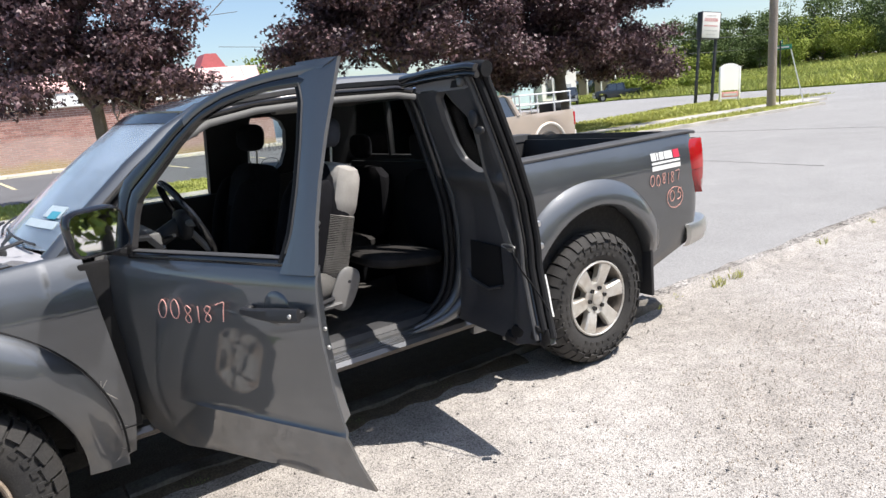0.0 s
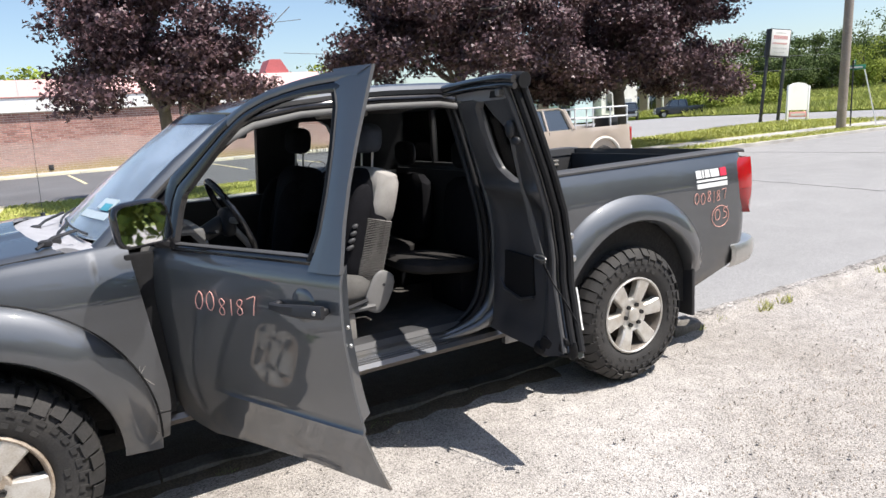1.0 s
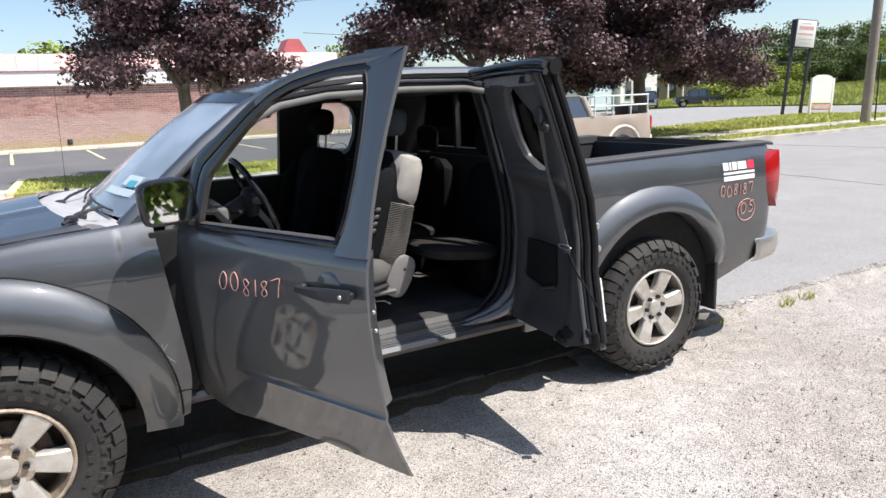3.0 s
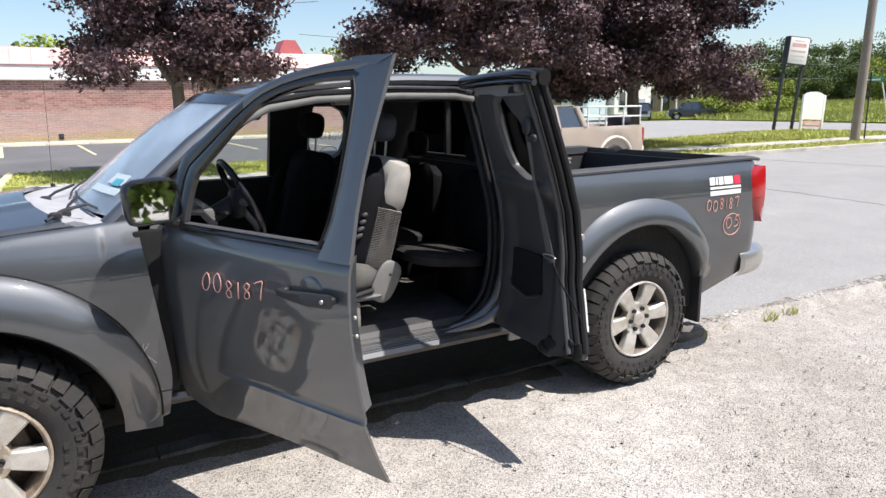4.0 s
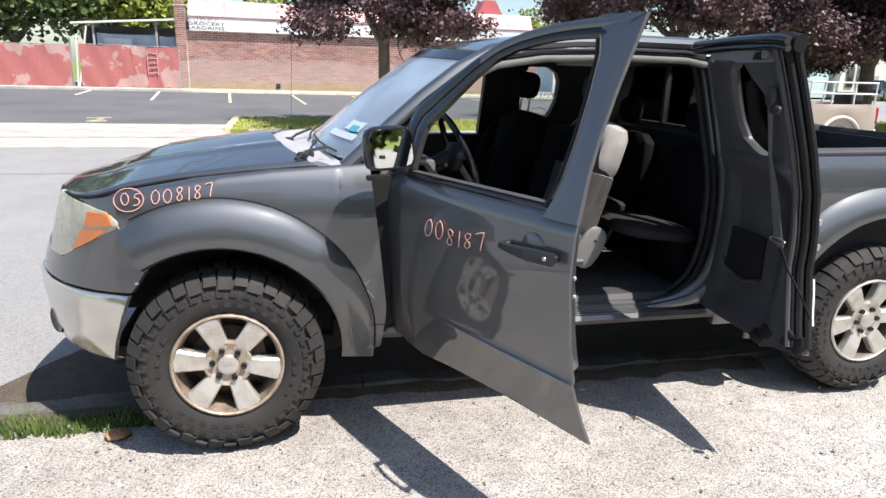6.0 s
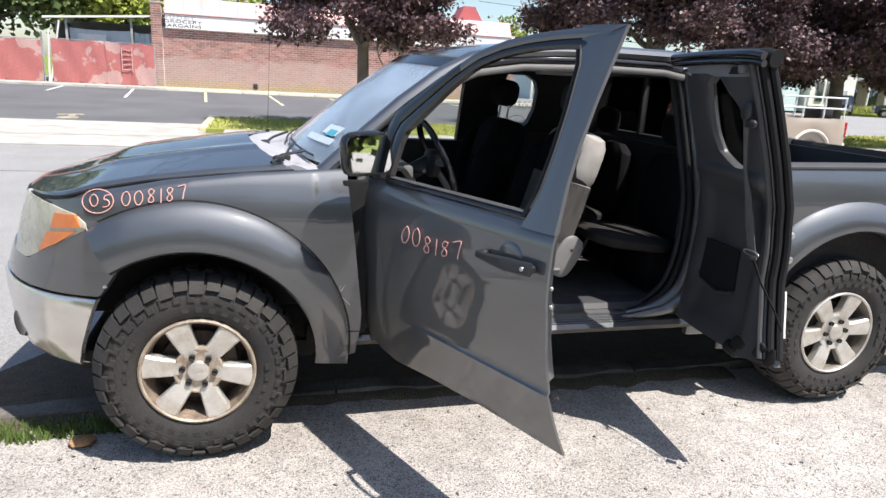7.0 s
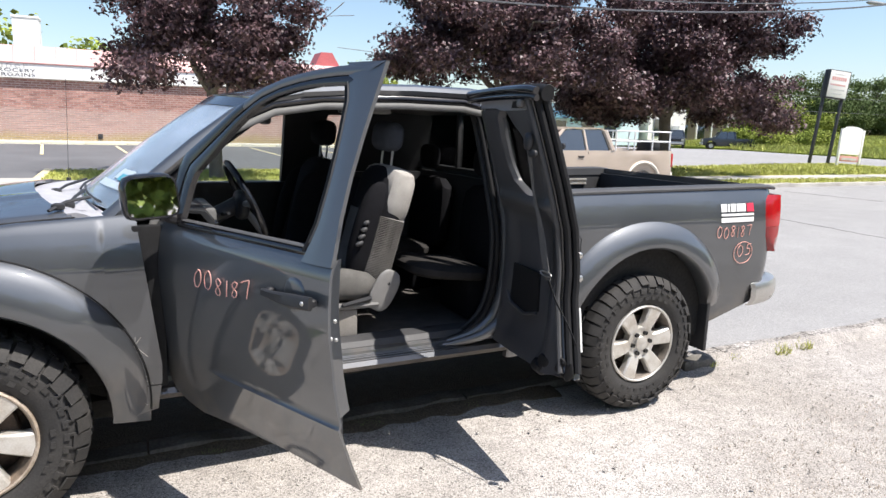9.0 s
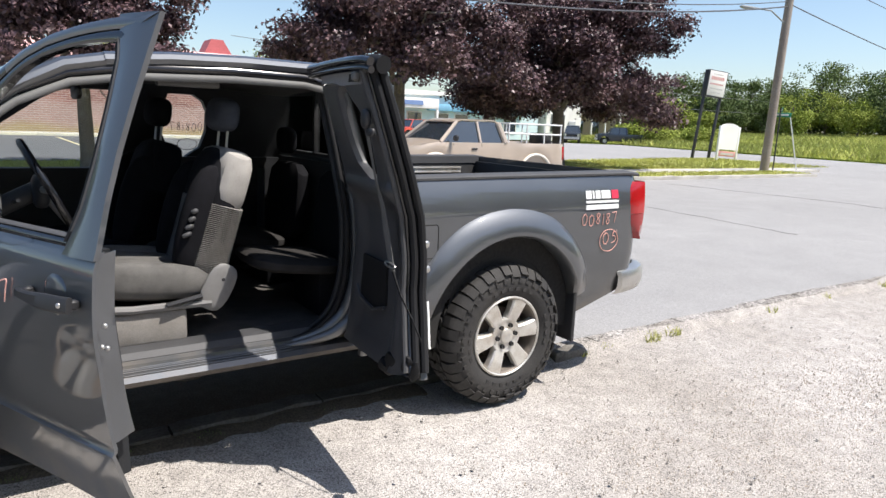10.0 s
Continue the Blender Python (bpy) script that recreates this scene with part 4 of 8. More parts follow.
bm = bmesh.new()
tube(bm, [(0.30, 0.17, 1.225), (0.36, 0.24, 1.252), (0.44, 0.30, 1.262)], 0.007, 6)
pillow(bm, (0.33, 0.21, 1.236), (0.05, 0.035, 0.03), 3, n=6)
part("cowl_clip", bm, BLACK_PLASTIC, truck)
bm = bmesh.new()
tube(bm, [(0.30, 1.56, 1.19), (0.30, 1.56, 1.24)], 0.012, 8)
tube(bm, [(0.30, 1.56, 1.24), (0.31, 1.56, 1.5), (0.32, 1.56, 1.78)], 0.0013, 5)
part("antenna", bm, BLACK_PLASTIC, truck)

# windshield and A-pillars
WB0, WT0 = Vector((0.50, 0.17, 1.215)), Vector((1.10, 0.275, 1.68))


def shield(u, v, lift=0.0):
    """u across (0 near to 1 far), v up."""
    y0, y1 = WB0.y + (WT0.y - WB0.y) * v, 2 * YC - (WB0.y + (WT0.y - WB0.y) * v)
    q = 2 * u - 1
    x = WB0.x + (WT0.x - WB0.x) * v - (0.13 - 0.03 * v) * (1 - q * q)
    z = WB0.z + (WT0.z - WB0.z) * v + 0.022 * (1 - q * q) * v + 0.02 * math.sin(math.pi * v)
    return (x - lift * 0.6, y0 + (y1 - y0) * u, z + lift * 0.8)


for u0, u1 in ((0.08, 0.45), (0.46, 0.84)):
    bm = bmesh.new()
    tube(bm, [shield(u0 + (u1 - u0) * k / 8, 0.035 + 0.035 * k / 8, 0.012) for k in range(9)], 0.0055, 5)
    a, b = Vector(shield(u0 + 0.03, 0.0, 0.0)) + Vector((-0.09, 0, 0.012)), Vector(shield(u0 + 0.2, 0.055, 0.026))
    tube(bm, [a, a.lerp(b, 0.35) + Vector((0, 0, 0.010)), b], 0.0065, 6)
    pillow(bm, a, (0.05, 0.045, 0.035), 3, n=6)
    part("wiper", bm, BLACK_PLASTIC, truck)
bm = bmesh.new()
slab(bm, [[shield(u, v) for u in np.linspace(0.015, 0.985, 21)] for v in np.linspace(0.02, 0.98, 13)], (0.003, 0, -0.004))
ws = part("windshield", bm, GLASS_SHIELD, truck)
ws.visible_shadow = False
bm = bmesh.new()
slab(bm, [[shield(u, v, 0.003) for u in np.linspace(0.02, 0.98, 15)] for v in (0.9, 0.95, 0.99)], (0.003, 0, -0.004))
part("sun_strip", bm, GLOSS_BLACK, truck)
bm = bmesh.new()
slab(bm, [[shield(u, v, 0.004) for u in (0.10, 0.16, 0.22)] for v in (0.20, 0.235, 0.27)], (0.002, 0, -0.002))
part("windshield_sticker", bm, PAPER, truck, "pale sticker inside the windshield")
bm = bmesh.new()
slab(bm, [[shield(u, v, 0.007) for u in (0.11, 0.14, 0.17)] for v in (0.19, 0.21, 0.235)], (0.002, 0, -0.002))
part("windshield_sticker", bm, TEAL, truck, "teal sticker inside the windshield")


bm = bmesh.new()
slab(bm, [[shield(u, v, 0.003) for u in (0.08, 0.2, 0.32)] for v in (0.135, 0.16, 0.18)], (0.002, 0, -0.002))
part("dash_paper", bm, PAPER, truck, "pale paper lying against the windshield")


def pillar(name, pts, rx, ry, material, both=True):
    for sgn in ((0, 1) if both else (0,)):
        q = [(p[0], p[1] if sgn == 0 else 2 * YC - p[1], p[2]) for p in pts]
        bm = bmesh.new()
        tube(bm, q, rx, 10, flat=ry / rx)
        part(name, bm, material, truck)


a_line = [(0.50, 0.145, 1.19), (0.66, 0.165, 1.335), (0.84, 0.20, 1.485), (1.00, 0.235, 1.60), (1.16, 0.26, 1.685), (1.34, 0.275, 1.722)]
pillar("a_pillar", a_line, 0.042, 0.032, PAINT)
pillar("pillar_trim", [(p[0] + 0.06, p[1] + 0.03, p[2] - 0.012) for p in a_line] + [(1.62, 0.30, 1.70)], 0.042, 0.036, FABRIC)
roof_rail = [(1.30, 0.27, 1.717), (1.55, 0.28, 1.738), (1.85, 0.285, 1.748), (2.15, 0.285, 1.746), (2.50, 0.28, 1.722)]
pillar("roof_rail", roof_rail, 0.045, 0.032, PAINT)
# bright edge of the door opening: inner flange with its seal
flange = [(0.66, 0.13, 1.16), (0.70, 0.145, 1.26), (0.84, 0.18, 1.42), (1.00, 0.215, 1.545), (1.18, 0.24, 1.625), (1.40, 0.25, 1.66), (1.80, 0.255, 1.675), (2.12, 0.255, 1.672), (2.22, 0.25, 1.655)]
pillar("door_seal", flange, 0.012, 0.016, TRIM_GREY)
pillar("drip_channel", [(p[0] - 0.01, p[1] + 0.012, p[2] + 0.035) for p in flange[2:]], 0.022, 0.02, GLOSS_BLACK)

# roof
rows = []
for i in range(21):
    row = []
    for j in range(21):
        u = j / 20
        q = 2 * u - 1
        x = 1.15 + (2.55 - 1.15) * i / 20 - (0.0 if i else -0.02)
        if i == 0:
            x, _, _ = shield(u, 1.0)
        edge = interp(x, (1.05, 1.2, 1.4, 1.8, 2.2, 2.45, 2.56), (1.68, 1.705, 1.735, 1.758, 1.755, 1.735, 1.70))
        z = edge + 0.045 * (1 - abs(q) ** 2.2)
        if i == 0:
            z = shield(u, 1.0)[2] + 0.006
        row.append((x, 0.27 + 1.26 * u, z))
    rows.append(row)
bm = bmesh.new()
slab(bm, rows, (0, 0, -0.012))
part("roof", bm, PAINT, truck)
bm = bmesh.new()
slab(bm, [[(x, y, interp(x, (1.2, 1.8, 2.5), (1.64, 1.685, 1.65)) + 0.03 * (1 - ((y - YC) / 0.63) ** 2)) for y in np.linspace(0.29, 1.51, 11)] for x in np.linspace(1.25, 2.5, 9)], (0, 0, 0.01))
part("headliner", bm, LINER, truck)
bm = boxes((1.50, 1.75, 0.30, 0.36, 1.635, 1.662), bevel=0.008)
part("grab_handle", bm, TRIM_GREY, truck)

# sill, floor and rear corner of the opening
rows = []
for x in np.linspace(0.60, 2.46, 25):
    rows.append([(x, y, z) for y, z in ((0.16, 0.418), (0.125, 0.422), (0.105, 0.434), (0.10, 0.452), (0.115, 0.472), (0.165, 0.482), (0.172, 0.503), (0.20, 0.514), (0.212, 0.535), (0.30, 0.54))])
panel("sill", [r[3:] for r in rows], PAINT, (0, 0.02, -0.004))
panel("rocker", [r[:4] for r in rows], ROCKER, (0, 0.02, -0.004), label="dusty lower rocker with the ground's brown reflection painted in")
rows = [[(x, y, z) for y, z in ((0.128, 0.4785), (0.150, 0.4845), (0.168, 0.4865))] for x in np.linspace(0.85, 2.05, 7)]
panel("scuff_plate", rows, RAIL_GREY, (0, 0, -0.003), both=False, label="worn grey scuff strip on the sill")
for y, z in ((0.122, 0.4765), (0.138, 0.4835), (0.152, 0.4870), (0.164, 0.4885)):
    bm = bmesh.new()
    tube(bm, [(x, y, z) for x in np.linspace(0.86, 2.0, 8)], 0.0028, 6)
    part("scuff_rib", bm, PAINT, truck)
rows = [[(x, y, z) for y, z in ((0.195, 0.516), (0.214, 0.540), (0.30, 0.548), (0.33, 0.53))] for x in np.linspace(0.75, 2.2, 13)]
panel("sill_trim", rows, RAIL_GREY, (0, 0, -0.004), both=False, label="dusty dark plastic sill trim")
bm = boxes((0.55, 2.5, 0.25, 1.55, 0.45, 0.525), bevel=0.01)
part("cab_floor", bm, CARPET, truck)
bm = boxes((0.45, 2.6, 0.35, 1.45, 0.34, 0.44), (0.2, 4.05, 0.42, 0.52, 0.40, 0.52), (0.2, 4.05, 1.28, 1.38, 0.40, 0.52), (3.0, 3.4, 0.7, 1.1, 0.25, 0.5), bevel=0.02)
part("chassis", bm, UNDER, truck)
for x in (0.0, 3.2):
    bm = bmesh.new()
    tube(bm, [(x, 0.15, 0.385), (x, 1.65, 0.385)], 0.045, 10)
    part("axle", bm, UNDER, truck)
bm = bmesh.new()
tube(bm, [(0.6, 1.2, 0.40), (2.6, 1.25, 0.38), (3.6, 1.3, 0.42)], 0.035, 8)
part("exhaust", bm, UNDER, truck)

# unseen underbody parts, added to block far-side light under the truck
for nm, b in (("unseen_fuel_tank", (1.65, 2.75, 0.95, 1.55, 0.22, 0.46)), ("unseen_gearbox", (0.45, 1.55, 0.60, 1.30, 0.23, 0.46)), ("unseen_skid_plate", (-0.55, 0.50, 0.42, 1.40, 0.24, 0.34)), ("unseen_crossmember", (1.55, 1.68, 0.42, 1.38, 0.28, 0.42)), ("unseen_spare_carrier", (3.45, 4.05, 0.55, 1.25, 0.42, 0.58))):
    bm = boxes(b, bevel=0.03)
    part(nm, bm, UNDER, truck)
bm = bmesh.new()
spin_y(bm, [(0.0, 0.0), (0.20, 0.0), (0.33, 0.02), (0.36, 0.10), (0.33, 0.2), (0.0, 0.2)], 32)
part("spare_tyre", bm, RUBBER, truck, m=pose(3.75, 0.90, 0.385, 90, 0, 0))
bm = bmesh.new()
tube(bm, [(1.5, 0.9, 0.36), (3.15, 0.9, 0.385)], 0.04, 10)
part("unseen_driveshaft", bm, UNDER, truck)

# rear jamb: steps curving from the sill up to the roof
def jamb(name, dx, dy, material, r=0.02):
    line = [(1.80 + dx, 0.18 + dy, 0.470), (2.00 + dx, 0.155 + dy, 0.490), (2.14 + dx, 0.125 + dy, 0.525), (2.25 + dx, 0.105 + dy, 0.62), (2.295 + dx, 0.095 + dy, 0.80), (2.30 + dx, 0.095 + dy, 1.05), (2.285 + dx, 0.12 + dy, 1.20), (2.27 + dx, 0.19 + dy, 1.42), (2.245 + dx, 0.24 + dy, 1.62), (2.225 + dx, 0.255 + dy, 1.69)]
    pts = [Vector(p) for p in line]
    sm = []
    for i in range(len(pts) - 1):
        for k in range(4):
            sm.append(pts[i].lerp(pts[i + 1], k / 4))
    sm.append(pts[-1])
    for _ in range(3):
        sm = [sm[0]] + [(sm[i - 1] + sm[i] * 2 + sm[i + 1]) / 4 for i in range(1, len(sm) - 1)] + [sm[-1]]
    bm = bmesh.new()
    tube(bm, sm, r, 10, taper=[r * min(1, 0.15 + 0.85 * k / 9) for k in range(len(sm))])
    part(name, bm, material, truck)


jamb("door_jamb", 0.035, 0.03, PAINT, 0.032)
jamb("door_jamb", 0.08, -0.005, PAINT, 0.034)
jamb("door_seal", -0.012, 0.05, SEAL, 0.014)
jamb("door_jamb", -0.012, 0.10, TRIM, 0.016)
rows = []
for z in np.linspace(0.38, 1.20, 17):
    y0 = 0.06 if z < 1.15 else 0.06 + 0.33 * (z - 1.15)
    y0 += 0.06 * max(0, (0.8 - z) / 0.4)
    xf = 2.36
    rows.append([(x, y0 + 0.008 * (i == 0), z) for i, x in enumerate((xf, xf + 0.012, xf + 0.03, 2.555))])
panel("cab_corner", rows, PAINT, (0, 0.03, 0))
rows = [[(2.35, y, z) for y in (0.09 + max(0, z - 1.15) * 0.33, 0.2 + max(0, z - 1.15) * 0.25, 0.32 + max(0, z - 1.15) * 0.12)] for z in np.linspace(0.5, 1.20, 9)]
panel("jamb_panel", rows, PAINT, (0.01, 0, 0))

pillar("rear_pillar", [(2.54, 0.075, 1.18), (2.54, 0.15, 1.40), (2.535, 0.215, 1.60), (2.50, 0.265, 1.715)], 0.022, 0.022, GLOSS_BLACK)

# cab rear wall with its window
bm = bmesh.new()
for b in ((2.52, 2.55, 0.10, 1.70, 0.42, 1.30), (2.52, 2.55, 0.195, 0.22, 1.30, 1.70), (2.52, 2.55, 1.58, 1.605, 1.30, 1.70), (2.52, 2.55, 0.22, 1.58, 1.655, 1.71)):
    box(bm, *b)
part("cab_rear_wall", bm, PAINT, truck, smooth=False)
bm = bmesh.new()
for b in ((2.50, 2.518, 0.12, 1.68, 0.50, 1.28),):
    box(bm, *b)
part("rear_wall_trim", bm, TRIM, truck, smooth=False)
win = boxes((2.532, 2.536, 0.22, 1.58, 1.30, 1.655))
wp = part("rear_window", win, GLASS, truck)
wp.visible_shadow = False
bm = boxes((2.515, 2.545, 0.705, 0.735, 1.30, 1.655), (2.515, 2.545, 1.065, 1.095, 1.30, 1.655), (2.515, 2.545, 0.40, 1.40, 1.30, 1.325), bevel=0.004)
part("slider_frame", bm, BLACK_PLASTIC, truck)

# far side of the cab: shut door and quarter window
def far(x, z, inset=0.0):
    y = 0.06 if z < 1.15 else 0.06 + 0.33 * (z - 1.15)
    return (x, 2 * YC - y - inset, z)


def far_slab(name, outline, material, t=0.05):
    bm = bmesh.new()
    prism(bm, [far(x, z) for x, z in outline], (0, -t, 0))
    part(name, bm, material, truck, smooth=False)


far_slab("far_door", [(0.62, 0.45), (1.75, 0.45), (1.75, 1.15), (0.62, 1.15)], PAINT, 0.07)
far_slab("far_door_trim", [(0.66, 0.55), (1.75, 0.55), (1.75, 1.195), (0.66, 1.195)], TRIM, 0.11)
far_slab("far_pillar", [(1.52, 1.15), (1.75, 1.15), (1.75, 1.25), (1.90, 1.25), (1.81, 1.31), (1.775, 1.40), (1.77, 1.53), (1.80, 1.635), (1.52, 1.635)], TRIM, 0.06)
far_slab("far_quarter", [(1.75, 0.45), (2.55, 0.45), (2.55, 1.25), (1.75, 1.25)], PAINT, 0.07)
far_slab("far_quarter_trim", [(1.80, 0.55), (2.50, 0.55), (2.50, 1.262), (1.80, 1.262)], TRIM, 0.11)
far_slab("far_corner", [(1.90, 1.25), (2.55, 1.25), (2.55, 1.635), (1.94, 1.635), (2.00, 1.60), (2.03, 1.54), (2.03, 1.42), (2.00, 1.32)], TRIM, 0.06)
far_slab("far_header", [(1.20, 1.635), (2.55, 1.635), (2.55, 1.73), (1.20, 1.70)], TRIM, 0.06)
for nm, o in (("far_window", [(0.72, 1.15), (1.60, 1.15), (1.60, 1.66), (1.25, 1.65), (1.0, 1.52)]), ("far_quarter_window", [(1.75, 1.25), (2.06, 1.25), (2.06, 1.64), (1.75, 1.64)])):
    bm = bmesh.new()
    prism(bm, [far(x, z, 0.025) for x, z in o], (0, -0.004, 0))
    q = part(nm, bm, GLASS, truck)
    q.visible_shadow = False


# ---- writing by hand ----
DIGIT = {
    "0": [[(0.5, 1), (0.15, 0.8), (0.05, 0.45), (0.25, 0.05), (0.6, 0.0), (0.9, 0.3), (0.9, 0.7), (0.65, 0.97), (0.45, 0.98)]],
    "8": [[(0.8, 0.85), (0.5, 1.0), (0.2, 0.82), (0.35, 0.58), (0.7, 0.4), (0.75, 0.12), (0.4, 0.0), (0.15, 0.2), (0.4, 0.48), (0.75, 0.7), (0.8, 0.88)]],
    "1": [[(0.5, 1.0), (0.47, 0.5), (0.42, 0.0)]],
    "7": [[(0.05, 0.9), (0.45, 0.95), (0.9, 1.0), (0.7, 0.55), (0.55, 0.0)]],
    "5": [[(0.9, 1.0), (0.35, 0.95), (0.25, 0.58), (0.6, 0.62), (0.85, 0.35), (0.65, 0.05), (0.15, 0.0)]],
    "o": [[(0.5 + 0.5 * math.cos(a * 0.35), 0.5 + 0.5 * math.sin(a * 0.35)) for a in range(19)]],
}


def scrawl(name, body, place, w, h, material, parent, r=0.0022):
    """Hand-drawn figures: place(u, v) gives the spot on the surface."""
    rnd = random.Random(len(body) + int(w * 1000))
    bm = bmesh.new()
    u = 0.0
    for ch in body:
        cw = w * (0.5 if ch == "1" else 1.0)
        dv = rnd.uniform(-0.08, 0.08) * h
        for stroke in DIGIT[ch]:
            pts = []
            for a, b in zip(stroke, stroke[1:]):
                for k in range(3):
                    q = k / 3
                    pts.append((a[0] + (b[0] - a[0]) * q, a[1] + (b[1] - a[1]) * q))
            pts.append(stroke[-1])
            for _ in range(1):
                pts = [pts[0]] + [((pts[i - 1][0] + 2 * pts[i][0] + pts[i + 1][0]) / 4, (pts[i - 1][1] + 2 * pts[i][1] + pts[i + 1][1]) / 4) for i in range(1, len(pts) - 1)] + [pts[-1]]
            tube(bm, [place(u + a * cw * 0.8, b * h + dv) for a, b in pts], r, 5)
        u += cw
    return part(name, bm, material, parent, "hand-drawn pale pink lot number" if material == CHALK else "")


# ---- doors ----
def door_frame(H, along, inward):
    """Maps door coordinates (u along, z, w inwards) into the truck."""
    a, n = Vector((*along, 0)), Vector((*inward, 0))

    def place(u, z, w=0.0):
        tum = 0.30 * max(0, z - 1.15) + 0.06 * max(0, (0.80 - z) / 0.4) ** 1.5
        crown = -0.012 * math.exp(-((z - 0.98) / 0.12) ** 2)
        return Vector((H[0], H[1], z)) + a * u + n * (tum + crown + w)
    return place


th = radians(66)
fd = door_frame((0.70, 0.03), (math.cos(th), -math.sin(th)), (math.sin(th), math.cos(th)))
front_door = new("front_door")
front_door.parent = truck
front_door["label"] = "open front door in dark grey paint with a lowered window"
rear_u = lambda z: interp(z, (0.44, 0.50, 0.556, 0.69, 0.80, 0.95, 1.07, 1.19, 1.30, 1.425, 1.556, 1.669, 1.78), (1.066, 1.042, 1.024, 1.0, 0.988, 0.981, 0.977, 0.974, 0.965, 0.967, 0.980, 0.997, 1.014))
front_u = lambda z: interp(z, (0.42, 0.50, 0.567, 0.776, 0.969, 1.16), (-0.03, -0.065, -0.085, -0.11, -0.135, -0.15))
bot_z = lambda u: interp(u, (-0.15, -0.05, 0.056, 0.307, 0.652, 1.066), (0.49, 0.438, 0.420, 0.440, 0.453, 0.449))
top_z2 = lambda u: interp(u, (-0.16, -0.04, -0.01, 0.005, 0.151, 0.285, 0.412, 0.542, 0.667, 0.783, 1.014), (1.165, 1.20, 1.40, 1.445, 1.541, 1.63, 1.699, 1.735, 1.755, 1.766, 1.776))
post_in = lambda z: interp(z, (1.16, 1.22, 1.28, 1.40, 1.53, 1.66, 1.705, 1.78), (0.835, 0.858, 0.876, 0.888, 0.892, 0.888, 0.874, 0.845))
# lower skin
rows = []
for s in [0.0, 0.25, 0.5, 0.75, 0.9, 0.985, 1.0] + [1 + v for v in (0.012, 0.03)] + [1.06 + 0.94 * k / 20 for k in range(21)]:
    row = []
    for k in range(41):
        q = k / 40
        u0 = -0.12 + 1.186 * q
        z0, zc = bot_z(u0), 0.640 + 0.006 * q
        z = z0 + (zc - z0) * s if s <= 1 else zc + (1.180 - zc) * (s - 1)
        uu = front_u(z) + (rear_u(z) - front_u(z)) * q
        step = min(1, max(0, (uu - 0.2) / 0.15))
        ledge = -0.011 * step * math.exp(-(zc - z) / 0.07) if s <= 1 else -0.011 * step * max(0, 1 - (s - 1) / 0.02)
        row.append(fd(uu, z, ledge + 3.0 * max(0, z - 1.105) ** 2))
    rows.append(row)
inw = Vector((math.sin(th), math.cos(th), 0))
bm = bmesh.new()
slab(bm, rows, inw * 0.010)
part("door_skin", bm, PAINT, front_door)


def ribbon(name, outer, inner, t, material, parent, place, w0=0.0, inward=None, label=""):
    """A frame between two lines of (u, z), with depth."""
    bm = bmesh.new()
    rows = []
    for (a, b), (c, d) in zip(outer, inner):
        rows.append([place(a + (c - a) * k / 4, b + (d - b) * k / 4, w0 - 0.006 * math.sin(math.pi * k / 4)) for k in range(5)])
    slab(bm, rows, inward * t)
    return part(name, bm, material, parent, label)


us = np.concatenate([np.linspace(-0.035, 0.2, 10), np.linspace(0.23, 1.014, 16)])
outer = [(float(u), top_z2(u)) for u in us]
inner = [(0.09 + max(0.0, float(u)) * 0.766, min(top_z2(u) - 0.065 - 0.035 * max(0, 0.3 - u), 1.705)) for u in us]
inner[0] = (0.085, 1.185)
middle = [(a + (c - a) * 0.5, b + (d - b) * 0.5) for (a, b), (c, d) in zip(outer, inner)]
ribbon("window_frame", outer[:13], middle[:13], 0.022, GLOSS_BLACK, front_door, fd, 0.0, inw)
ribbon("window_frame", outer[12:], middle[12:], 0.022, PAINT, front_door, fd, 0.0, inw)
ribbon("window_frame_inner", [(a, b) for a, b in middle], inner, 0.026, GLOSS_BLACK, front_door, fd, 0.004, inw, "gloss black inner band of the window frame")
zs = np.linspace(1.16, 1.777, 22)
ribbon("rear_post", [(rear_u(z), float(z)) for z in zs], [(post_in(z), float(z)) for z in zs], 0.016, PAINT, front_door, fd, 0.001, inw)
ribbon("post_lip", [(post_in(z), float(z)) for z in zs[2:-2]], [(post_in(z) - 0.011, float(z)) for z in zs[2:-2]], 0.02, RAIL_GREY, front_door, fd, 0.004, inw)
ribbon("post_seal", [(post_in(z) - 0.010, float(z)) for z in zs[1:-2]], [(post_in(z) - 0.032, float(z)) for z in zs[1:-2]], 0.03, SEAL, front_door, fd, 0.010, inw)
ribbon("belt_moulding", [(u, 1.198) for u in np.linspace(0.06, 0.846, 12)], [(u, 1.176) for u in np.linspace(0.06, 0.842, 12)], 0.012, GLOSS_BLACK, front_door, fd, 0.014, inw)
ribbon("belt_lip", [(u, 1.205) for u in np.linspace(0.06, 0.848, 12)], [(u, 1.198) for u in np.linspace(0.06, 0.848, 12)], 0.02, RAIL_GREY, front_door, fd, 0.014, inw)
# inner trim of the door
rows = [[fd(u, z, 0.05 + 0.03 * math.sin(math.pi * min(1, max(0, (z - 0.5) / 0.7)))) for u in np.linspace(-0.05, 0.90, 9)] for z in np.linspace(0.52, 1.17, 9)]
bm = bmesh.new()
slab(bm, rows, inw * 0.035)
part("door_trim", bm, TRIM, front_door)
# rear shut face with latch and bolts
bm = bmesh.new()
rows = [[fd(rear_u(z) - 0.034 - 0.012 * k, z, 0.010 + 0.030 * k) for k in range(4)] for z in np.linspace(0.66, 1.165, 12)]
slab(bm, rows, (0.003, -0.003, 0))
part("shut_face", bm, PAINT, front_door)
